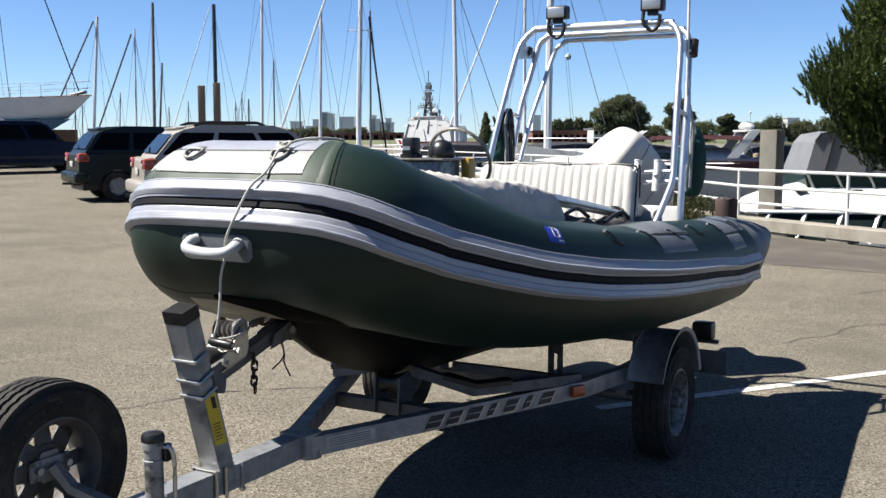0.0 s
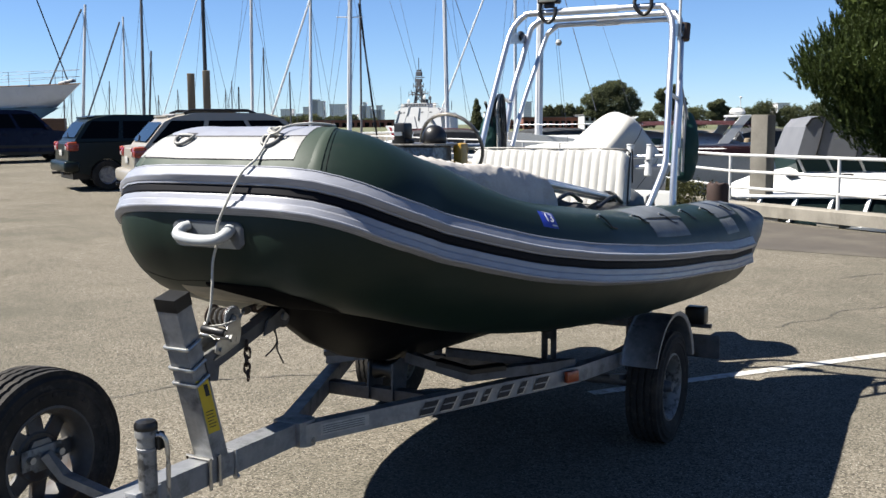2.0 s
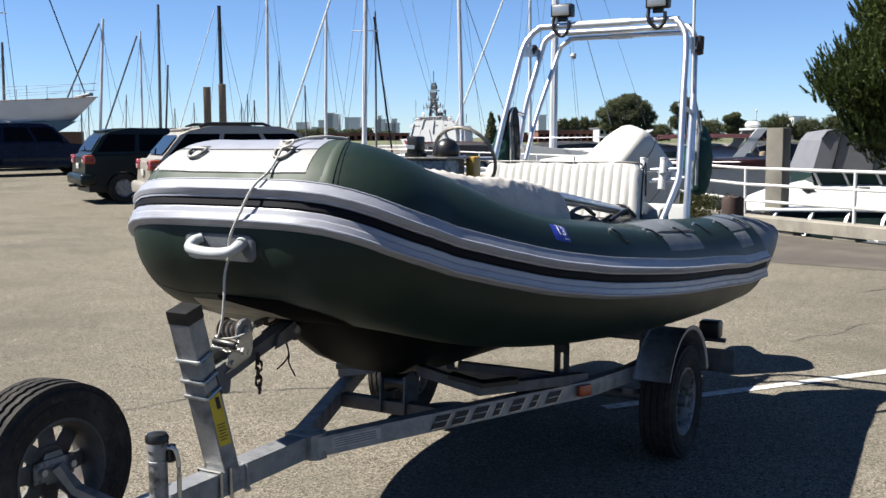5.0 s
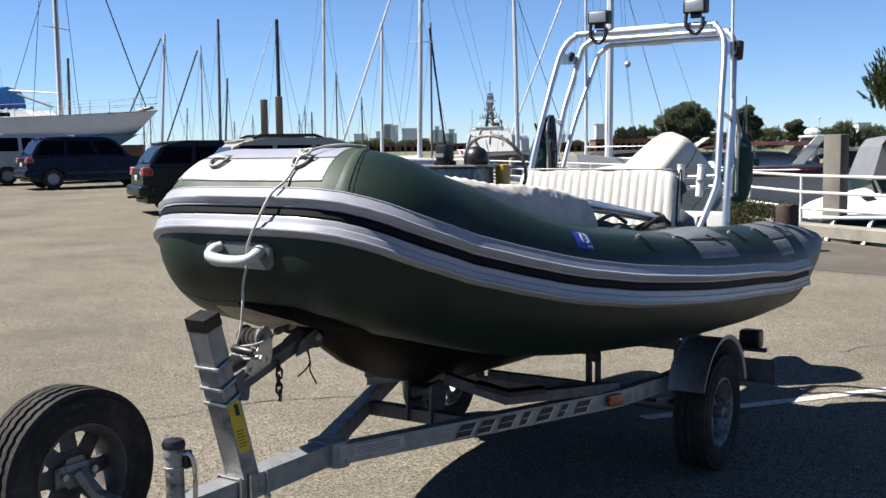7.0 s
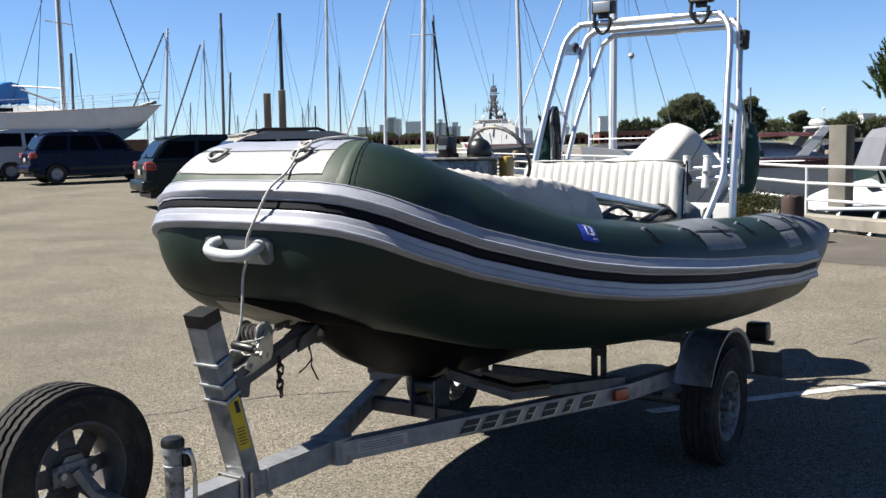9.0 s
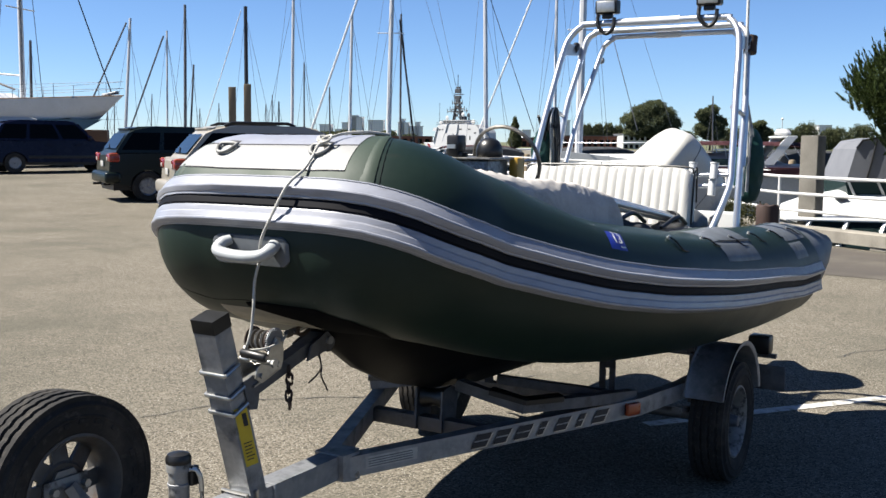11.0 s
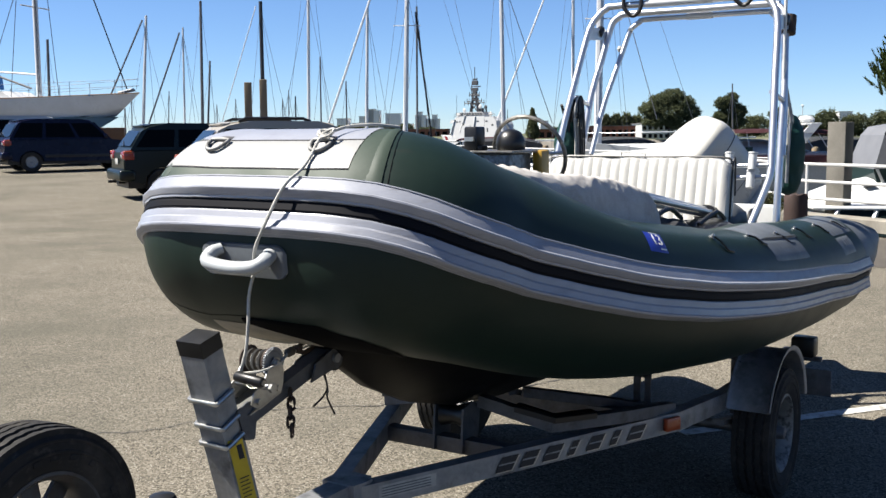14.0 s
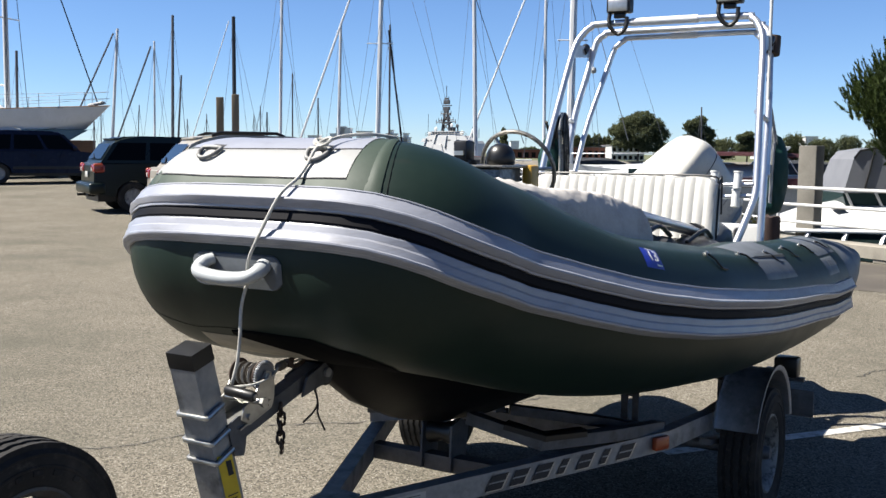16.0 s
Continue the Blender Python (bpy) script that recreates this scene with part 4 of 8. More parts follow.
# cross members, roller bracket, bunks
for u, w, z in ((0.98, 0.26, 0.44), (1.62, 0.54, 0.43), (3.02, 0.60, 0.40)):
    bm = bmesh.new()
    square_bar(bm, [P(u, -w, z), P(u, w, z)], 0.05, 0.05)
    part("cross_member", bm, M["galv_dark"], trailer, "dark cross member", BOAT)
bm = bmesh.new()
rod(bm, P(2.25, -0.64, 0.265), P(2.25, 0.64, 0.265), 0.024)
part("axle", bm, M["galv_dark"], trailer, "", BOAT)
for v in (-0.055, 0.055):
    bm = bmesh.new()
    prism(bm, [(0.94, 0.42), (1.04, 0.42), (1.06, 0.56), (1.01, 0.585), (0.95, 0.57)], v - 0.004, v + 0.004)
    part("keel_bracket", bm, M["galv_dark"], trailer, "", BOAT)
bm = bmesh.new()
lathe(bm, [(0.012, -0.045), (0.045, -0.045), (0.03, 0.0), (0.045, 0.045), (0.012, 0.045)], Matrix.Translation(P(1.0, 0, 0.535)) @ Matrix.Rotation(radians(90), 4, "X"), 20)
part("keel_roller", bm, M["black_plastic"], trailer, "black keel roller", BOAT)
for sgn in (1, -1):
    bm = bmesh.new()
    square_bar(bm, [P(1.72, sgn * 0.34, 0.60), P(3.1, sgn * 0.36, 0.60)], 0.09, 0.03)
    part("bunk", bm, M["black_plastic"], trailer, "dark carpeted bunk", BOAT)
    for u in (1.75, 2.85):
        bm = bmesh.new()
        box(bm, u - 0.006, u + 0.006, -0.034 - sgn * 0.375, -0.010 - sgn * 0.375, 0.42, 0.60)
        box(bm, u - 0.006, u + 0.006, 0.008 - sgn * 0.375, 0.034 - sgn * 0.375, 0.42, 0.60)
        box(bm, u - 0.006, u + 0.006, -0.034 - sgn * 0.375, 0.034 - sgn * 0.375, 0.55, 0.60)
        part("bunk_bracket", bm, M["galv_dark"], trailer, "slotted upright bracket", BOAT)
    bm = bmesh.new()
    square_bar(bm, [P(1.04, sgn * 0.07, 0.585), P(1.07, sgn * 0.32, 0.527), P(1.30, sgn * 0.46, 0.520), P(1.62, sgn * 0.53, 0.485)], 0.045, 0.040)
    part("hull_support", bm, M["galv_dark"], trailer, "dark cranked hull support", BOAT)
    bm = bmesh.new()
    sweep(bm, [P(1.058, sgn * 0.20, 0.572), P(1.075, sgn * 0.33, 0.548), P(1.20, sgn * 0.41, 0.546)], [(-0.026, -0.010), (0.026, -0.010), (0.026, 0.008), (0.018, 0.014), (-0.018, 0.014), (-0.026, 0.008)])
    part("support_pad", bm, M["black_plastic"], trailer, "black carpeted pad", BOAT)
    bm = bmesh.new()
    square_bar(bm, [P(1.45, sgn * 0.02, 0.515), P(1.66, sgn * 0.30, 0.462), P(1.70, sgn * 0.52, 0.445)], 0.04, 0.035)
    part("hull_support", bm, M["galv_dark"], trailer, "", BOAT)
    bm = bmesh.new()
    box(bm, 3.04, 3.13, -0.055 - sgn * 0.68, 0.055 - sgn * 0.68, 0.410, 0.505, bevel=0.012)
    tl = part("tail_lamp", bm, M["black_plastic"], trailer, "black tail lamp housing", BOAT)
    bm = bmesh.new()
    box(bm, 3.13, 3.142, -0.048 - sgn * 0.68, 0.048 - sgn * 0.68, 0.418, 0.497, bevel=0.004)
    part("lens", bm, M["red_lens"], tl, "red lens", BOAT)
    bm = bmesh.new()
    square_bar(bm, [P(3.09, sgn * 0.58, 0.40), P(3.09, sgn * 0.76, 0.40)], 0.03, 0.02)
    part("lamp_bracket", bm, M["galv_dark"], trailer, "", BOAT)
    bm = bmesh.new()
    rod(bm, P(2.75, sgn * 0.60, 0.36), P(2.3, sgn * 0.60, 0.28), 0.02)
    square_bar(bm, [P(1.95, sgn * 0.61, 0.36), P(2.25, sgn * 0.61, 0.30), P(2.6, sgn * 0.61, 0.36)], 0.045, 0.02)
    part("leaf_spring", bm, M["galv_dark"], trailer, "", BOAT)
    bm = bmesh.new()
    box(bm, 2.10, 2.14, -0.02 - sgn * 0.63, 0.02 - sgn * 0.63, 0.36, 0.575)
    part("mudguard_bracket", bm, M["galv_dark"], trailer, "", BOAT)
    bm = bmesh.new()
    box(bm, 2.38, 2.42, -0.02 - sgn * 0.63, 0.02 - sgn * 0.63, 0.36, 0.575)
    part("mudguard_bracket", bm, M["galv_dark"], trailer, "", BOAT)
    bm = bmesh.new()
    lathe(bm, [(0.0, 0.075), (0.022, 0.072), (0.026, 0.06), (0.03, 0.03), (0.045, 0.02), (0.045, 0.012), (0.0, 0.012)], axle_pose(2.25, sgn * 0.72, 0.265, sgn > 0), 20)
    part("hub", bm, M["galv_dark"], trailer, "", BOAT)
bm = bmesh.new()
box(bm, 3.12, 3.13, -0.80, -0.60, 0.215, 0.345, bevel=0.003)
part("number_plate", bm, M["galv_dark"], trailer, "plain dark plate with no readable writing", BOAT)

# jack and spare-wheel bracket
bm = bmesh.new()
lathe(bm, [(0.0, 0.30), (0.026, 0.30), (0.026, 0.648), (0.031, 0.65), (0.031, 0.678), (0.027, 0.685), (0.0, 0.687)], Matrix.Translation(P(-0.36, 0.072, 0)), 24)
jk = part("jack", bm, M["galv_grimy"], trailer, "round galvanised jack tube", BOAT)
bm = bmesh.new()
lathe(bm, [(0.0, 0.668), (0.0305, 0.669), (0.032, 0.673), (0.032, 0.684), (0.027, 0.693), (0.012, 0.697), (0.0, 0.698)], Matrix.Translation(P(-0.36, 0.072, 0)), 24)
part("jack_cap", bm, M["black_plastic"], jk, "dark cap", BOAT)
bm = bmesh.new()
pipe(bm, smooth_path([P(-0.35, 0.098, 0.655), P(-0.34, 0.118, 0.650), P(-0.335, 0.125, 0.60), P(-0.335, 0.125, 0.45), P(-0.33, 0.15, 0.43), P(-0.30, 0.18, 0.43)], 5), 0.0065, 8)
part("jack_handle", bm, M["zinc"], jk, "bent crank handle", BOAT)
bm = bmesh.new()
rod(bm, P(-0.30, 0.17, 0.43), P(-0.285, 0.26, 0.425), 0.013)
part("grip", bm, M["black_plastic"], jk, "black grip", BOAT)
bm = bmesh.new()
box(bm, -0.41, -0.31, -0.075, -0.030, 0.40, 0.50, bevel=0.004)
part("jack_mount", bm, M["galv"], jk, "", BOAT)
bm = bmesh.new()
lathe(bm, [(0.0268, 0.612), (0.0285, 0.613), (0.0285, 0.619), (0.0268, 0.620)], Matrix.Translation(P(-0.36, 0.072, 0)), 24, closed=True)
part("jack_collar", bm, M["galv"], jk, "worn collar", BOAT)
bm = bmesh.new()
box(bm, -0.352, -0.326, -0.110, -0.092, 0.612, 0.662, bevel=0.004)
part("handle_boss", bm, M["black_plastic"], jk, "dark handle boss", BOAT)
bm = bmesh.new()
lathe(bm, [(0.0, 0.010), (0.052, 0.010), (0.052, 0.020), (0.0, 0.020)], axle_pose(-0.43, -0.285, 0.565), 6)
box(bm, -0.505, -0.365, 0.257, 0.267, 0.532, 0.594, bevel=0.0045)
sb = part("spare_bracket", bm, M["galv_grimy"], trailer, "galvanised spare-wheel plate", BOAT)
bm = bmesh.new()
square_bar(bm, [P(-0.43, -0.25, 0.57), P(-0.40, -0.21, 0.50), P(-0.37, -0.03, 0.45)], 0.036, 0.025)
part("arm", bm, M["galv"], sb, "", BOAT)
for a in (-0.05, 0.05):
    bm = bmesh.new()
    rod(bm, P(-0.43 + a, -0.275, 0.565), P(-0.43 + a, -0.24, 0.565), 0.011, n=6)
    part("nut", bm, M["zinc"], sb, "", BOAT)

# ---- things in the boat ----
console = thing("steering_console", BOAT @ Matrix.Translation(P(1.5, -0.16, 0.84)), "low console box of worn diamond plate with a steering wheel", "console")
bm = bmesh.new()
box(bm, 1.38, 1.55, -0.0, 0.36, 0.84, 1.402, bevel=0.008)
part("body", bm, M["checker"], console, "worn diamond-plate box", BOAT)
bm = bmesh.new()
box(bm, 1.36, 1.635, -0.02, 0.37, 1.402, 1.412, bevel=0.003)
part("top", bm, M["checker"], console, "worn metal top", BOAT)
wc = P(1.76, -0.115, 1.395)
wq = Matrix.Translation(wc) @ Matrix.Rotation(radians(68), 4, "Y")
bm = bmesh.new()
pipe(bm, [wq @ Vector((0.155 * math.cos(a), 0.155 * math.sin(a), 0)) for a in [2 * math.pi * k / 40 for k in range(40)]], 0.0085, 8, True)
sw = part("steering_wheel", bm, M["checker"], console, "chrome-rimmed steering wheel", BOAT)
bm = bmesh.new()
for k in range(3):
    a = 2 * math.pi * k / 3 + 0.5
    rod(bm, wq @ Vector((0.02 * math.cos(a), 0.02 * math.sin(a), -0.015)), wq @ Vector((0.15 * math.cos(a), 0.15 * math.sin(a), 0)), 0.007)
rod(bm, wq @ Vector((0, 0, 0.005)), P(1.60, -0.10, 1.37), 0.018)
part("spokes", bm, M["zinc"], sw, "chrome spokes and column", BOAT)
bm = bmesh.new()
lathe(bm, [(0.0, 0.0), (0.042, 0.0), (0.052, 0.010), (0.055, 0.030), (0.050, 0.054), (0.038, 0.073), (0.017, 0.084), (0.0, 0.086)], Matrix.Translation(P(1.50, -0.06, 1.405)), 28)
part("compass", bm, M["black_plastic"], console, "black domed compass", BOAT)
bm = bmesh.new()
box(bm, 1.40, 1.47, 0.15, 0.205, 1.412, 1.50, bevel=0.008)
box(bm, 1.41, 1.46, 0.135, 0.22, 1.412, 1.430, bevel=0.004)
th = part("throttle", bm, M["black_plastic"], console, "black throttle control", BOAT)
bm = bmesh.new()
box(bm, 1.392, 1.40, 0.158, 0.197, 1.446, 1.462)
part("throttle_mark", bm, M["zinc"], th, "", BOAT)
bottle = thing("yellow_bottle", BOAT @ Matrix.Translation(P(1.6, 0.035, 1.2)), "amber yellow plastic bottle beside the console", "bottle")
bm = bmesh.new()
box(bm, 1.56, 1.63, -0.040, 0.004, 1.27, 1.412, bevel=0.012)
part("body", bm, M["amber_plastic"], bottle, "", BOAT)

seat = thing("bench_seat", BOAT @ Matrix.Translation(P(2.45, 0.03, 0.84)), "white channelled vinyl bench seat with a backrest", "seat")
bm = bmesh.new()
nrib = 19
rings = []
for k in range(nrib * 4 + 1):
    v = -0.370 + 0.850 * k / (nrib * 4)
    puff = 0.0075 * abs(math.sin(math.pi * k / 4)) ** 0.7
    end = min(k, nrib * 4 - k)
    e = 1.0 - 0.06 * max(0.0, 1 - end / 3.0) ** 2
    zt = 1.357 + 0.004 * math.sin(k * 0.4) - 0.035 * max(0.0, 1 - end / 4.0) ** 2
    rings.append([bm.verts.new(P(*c)) for c in ((2.40 - puff, v, 1.10), (2.425 - puff, v, 1.20), (2.455 - puff, v, 1.32 * e + 0.09 * (1 - e)), (2.47 - puff * 0.5, v, zt), (2.51, v, zt + 0.004), (2.54, v, zt - 0.012), (2.53, v, 1.12), (2.45, v, 1.09))])
skin(bm, rings)
br = part("backrest", bm, M["vinyl"], seat, "white ribbed vinyl backrest", BOAT)
for v in (-0.374, 0.484):
    bm = bmesh.new()
    pipe(bm, smooth_path([P(2.47, v, 1.10), P(2.48, v, 1.20), P(2.495, v, 1.30), P(2.51, v, 1.352), P(2.535, v, 1.35), P(2.54, v, 1.2)], 5), 0.004, 6)
    part("piping", bm, M["black_plastic"], br, "black piping", BOAT)
bm = bmesh.new()
pipe(bm, smooth_path([P(2.50, -0.370, 1.336), P(2.50, -0.335, 1.366), P(2.50, 0.1, 1.367), P(2.50, 0.44, 1.366), P(2.50, 0.480, 1.336)], 5), 0.005, 6)
part("piping", bm, M["black_plastic"], br, "black piping", BOAT)
bm = bmesh.new()
box(bm, 2.00, 2.45, -0.44, 0.40, 1.00, 1.09, bevel=0.03)
part("cushion", bm, M["vinyl"], seat, "white vinyl cushion", BOAT)
bm = bmesh.new()
box(bm, 2.03, 2.50, -0.42, 0.38, 0.84, 1.00, bevel=0.01)
part("base", bm, M["gelcoat"], seat, "white moulded base", BOAT)

# canvas cover thrown over the port tube
cover = thing("canvas_cover", BOAT @ Matrix.Translation(P(1.2, 0.42, 1.2)), "crumpled beige canvas cover draped over the green tube", "cover")
bm = bmesh.new()
NU, NV = 120, 44
grid = []
HEM = smooth_path([P(*p) for p in ((0.50, 0.33, 1.398), (0.602, 0.405, 1.366), (0.772, 0.478, 1.298), (0.913, 0.535, 1.246), (1.071, 0.572, 1.206), (1.311, 0.595, 1.168))], 24)
FOLD = smooth_path([P(*p) for p in ((0.52, 0.29, 1.404), (0.640, 0.35, 1.385), (0.775, 0.43, 1.366), (0.928, 0.50, 1.351), (1.088, 0.53, 1.329), (1.258, 0.56, 1.291))], 24)
BACK = smooth_path([P(*p) for p in ((0.55, 0.18, 1.385), (0.70, 0.20, 1.365), (0.86, 0.24, 1.345), (1.02, 0.28, 1.320), (1.18, 0.30, 1.285), (1.36, 0.31, 1.235))], 24)
for i in range(NU + 1):
    k = i / NU
    fh = 60 - 29 * k
    a, b, c = HEM[i], FOLD[i], BACK[i]
    row = []
    for j in range(NV + 1):
        q = 1 - j / NV
        if q < 0.55:
            p = a.lerp(b, q / 0.55)
        else:
            p = b.lerp(c, (q - 0.55) / 0.45)
        soft = max(0.0, 1 - abs(q - 0.55) / 0.10)
        p = p.lerp((a.lerp(b, 0.88) + b.lerp(c, 0.12)) / 2, 0.55 * soft * soft)
        n = Vector((-0.25, -0.85, 0.35)).lerp(Vector((0, -0.1, 1)), min(1.0, max(0.0, (q - 0.40) / 0.3))).normalized()
        swell = 0.014 * math.sin(math.pi * min(1.0, q / 0.55))
        top = min(1.0, max(0.0, (q - 0.36) / 0.2))
        big = noise.noise((fh * 0.20, q * 2.2, 1.0)) + 0.5 * noise.noise((fh * 0.55 + 2 * q, q * 4.0, 4.0))
        crease = (1 - abs(noise.noise((fh * 0.75 - 2.2 * q, q * 3.4 + 0.2 * fh, 8.0)))) ** 9 - 0.35 * (1 - abs(noise.noise((fh * 1.1 + 3 * q, q * 5.0, 2.0)))) ** 12
        row.append(bm.verts.new(p + n * (swell + big * (0.005 + 0.008 * top) + crease * (0.0022 + 0.0045 * top)) * (0.35 if j == NV else 1.0)))
    grid.append(row)
for i in range(NU):
    for j in range(NV):
        bm.faces.new((grid[i][j], grid[i + 1][j], grid[i + 1][j + 1], grid[i][j + 1]))
hem = [row[-1].co.copy() for row in grid]
bmesh.ops.recalc_face_normals(bm, faces=bm.faces)
bmesh.ops.solidify(bm, geom=bm.faces[:], thickness=0.004)
cloth = part("cloth", bm, M["canvas"], cover, "", BOAT, angle=70)
bm = bmesh.new()
pipe(bm, hem, 0.004, 6)
part("hem", bm, M["canvas"], cover, "rolled hem", BOAT)

poles = thing("pole_bundle", BOAT @ Matrix.Translation(P(2.1, 0.42, 1.0)), "bundle of silver awning poles lying along the tube", "poles")
for k, (dv, dz) in enumerate(((0.0, 0.0), (0.03, -0.022), (-0.02, -0.034), (0.012, -0.05))):
    bm = bmesh.new()
    rod(bm, P(1.45 + 0.04 * k, 0.38 + dv, 1.283 + dz), P(2.45 + 0.07 * k, 0.42 + dv, 1.135 + dz), 0.0125, n=12)
    pl_ = part("pole", bm, M["alu"], poles, "", BOAT)
    bm = bmesh.new()
    rod(bm, P(2.42 + 0.07 * k, 0.42 + dv, 1.139 + dz), P(2.48 + 0.07 * k, 0.422 + dv, 1.13 + dz), 0.018, n=12)
    part("end_cap", bm, M["black_plastic"], pl_, "black end cap", BOAT)
bm = bmesh.new()
rod(bm, P(2.34, 0.42, 1.12), P(2.38, 0.422, 1.115), 0.052, n=14)
part("strap", bm, M["black_plastic"], poles, "black strap", BOAT)

# Dark lumps added to stand in for unclear, shadowed clutter by the seat.
for u0, u1, v, z, r, mt, nm, lab in ((1.42, 1.98, 0.44, 1.065, 0.115, "grey_canvas_dark", "gear_bag", "dark soft lump standing in for shadowed clutter under the poles"), (1.93, 2.44, 0.47, 1.045, 0.095, "black_plastic", "gear_bag", "black soft lump standing in for shadowed clutter beside the seat")):
    sack = thing(nm, BOAT @ Matrix.Translation(P((u0 + u1) / 2, v, z - r)), lab, "bag")
    bm = bmesh.new()
    rings = []
    for k in range(19):
        q = k / 18
        rr = r * math.sin(math.pi * (0.05 + 0.9 * q)) ** 0.4
        rings.append([bm.verts.new(P(u0 + (u1 - u0) * q, v, z) + Vector((0, math.cos(a), 0.85 * math.sin(a))) * rr * (1 + 0.22 * noise.noise((q * 5 + u0, math.cos(a) * 1.6, math.sin(a) * 1.6)))) for a in [2 * math.pi * j / 20 for j in range(20)]])
    skin(bm, rings)
    part("sack", bm, M[mt], sack, "", BOAT, angle=80)
    bm = bmesh.new()
    pipe(bm, smooth_path([P(u0 + 0.1, v + 0.02, z + r * 0.75), P((u0 + u1) / 2, v + 0.04, z + r * 1.15), P(u1 - 0.1, v + 0.03, z + r * 0.75)], 5), 0.009, 6)
    part("carry_strap", bm, M["black_plastic"], sack, "", BOAT)

# roll bar
arch = thing("roll_bar", BOAT @ Matrix.Translation(P(3.05, 0, 0.85)), "tall aluminium roll bar of three bent hoops", "frame")


def hoop(legs, top_v, top_z, top_u, r, name="hoop", inset=0.0):
    """legs: (u, v, z) from the foot up; mirrored to starboard, set in a little there, with a rounded top."""
    port = [P(*p) for p in legs] + [P(top_u - 0.03, top_v + 0.07, top_z - 0.045), P(top_u - 0.008, top_v + 0.035, top_z - 0.012), P(top_u, top_v, top_z)]
    star = [Vector((p.x, -p.y - inset, p.z)) for p in port[::-1]]
    bm = bmesh.new()
    pts = port + [Vector((port[-1].x, 0, port[-1].z))] + star
    path = smooth_path(pts, 5)
    up = Vector((1, 0, 0))
    sweep(bm, path, circle(r, 14), up=up)
    return part(name, bm, M["alu"], arch, "bent aluminium tube", BOAT)


hoop([(2.74, 0.45, 0.94), (2.80, 0.492, 1.07), (2.86, 0.533, 1.215), (2.885, 0.545, 1.28), (2.915, 0.542, 1.36), (2.97, 0.531, 1.517), (3.05, 0.513, 1.721), (3.17, 0.487, 2.0)], 0.38, 2.135, 3.245, 0.0175)
hoop([(3.08, 0.53, 0.95), (3.12, 0.525, 1.2), (3.19, 0.515, 1.45), (3.26, 0.506, 1.68), (3.34, 0.486, 1.86), (3.395, 0.472, 1.99)], 0.385, 2.115, 3.45, 0.0175)
hoop([(3.17, 0.530, 1.36), (3.28, 0.508, 1.62), (3.40, 0.468, 1.87), (3.46, 0.440, 2.015)], 0.35, 2.083, 3.48, 0.0140, inset=0.065)
for sgn in (1, -1):
    bm = bmesh.new()
    prism(bm, [(3.16, 1.96), (3.42, 1.98), (3.43, 2.03), (3.18, 2.03)], -sgn * 0.487 - 0.008, -sgn * 0.487 + 0.008)
    part("gusset", bm, M["alu"], arch, "", BOAT)
    bm = bmesh.new()
    rod(bm, P(3.02, sgn * 0.505, 1.66), P(3.26, sgn * 0.51, 1.62), 0.012)
    part("brace", bm, M["alu"], arch, "", BOAT)
    bm = bmesh.new()
    rod(bm, P(3.30, sgn * 0.487, 2.0), P(3.34, sgn * 0.487, 2.03), 0.022)
    part("clamp", bm, M["black_plastic"], arch, "black clamp", BOAT)
bm = bmesh.new()
rod(bm, P(3.388, 0.488, 1.955), P(3.412, 0.486, 2.045), 0.034, n=14)
part("clamp", bm, M["rust"], arch, "dark red clamp", BOAT)
bm = bmesh.new()
rod(bm, P(3.246, -0.20, 2.136), P(3.246, 0.15, 2.136), 0.0205, n=14)
part("sleeve", bm, M["mast"], arch, "dull grey sleeve", BOAT)
bm = bmesh.new()
rod(bm, P(3.48, -0.06, 2.083), P(3.48, 0.08, 2.083), 0.0175, n=14)
part("sleeve", bm, M["mast"], arch, "", BOAT)
bm = bmesh.new()
pipe(bm, smooth_path([P(3.24, 0.50, 1.0), P(3.25, 0.505, 1.4), P(3.27, 0.50, 1.8), P(3.28, 0.497, 2.2), P(3.29, 0.495, 2.75)], 5), 0.008, 8)
part("whip_aerial", bm, M["white_paint"], arch, "white whip aerial", BOAT)

for v0, v1, z0 in ((0.335, 0.535, 1.315), (0.385, 0.535, 1.262)):
    bm = bmesh.new()
    rod(bm, P(2.90, v0, z0), P(2.89, v1, z0 + 0.008), 0.011, n=10)
    part("cross_bar", bm, M["alu"], arch, "short cross bar", BOAT)
for v0, z0 in ((0.356, 1.345), (0.464, 1.345), (0.457, 1.262)):
    bm = bmesh.new()
    lathe(bm, [(0.019, -0.045), (0.019, 0.028), (0.022, 0.030), (0.022, 0.036), (0.016, 0.036), (0.016, -0.040), (0.0, -0.040), (0.0, -0.045)], Matrix.Translation(P(2.885, v0, z0)) @ Matrix.Rotation(radians(12), 4, "Y"), 16)
    part("rod_holder", bm, M["white_paint"], arch, "white plastic rod holder", BOAT)


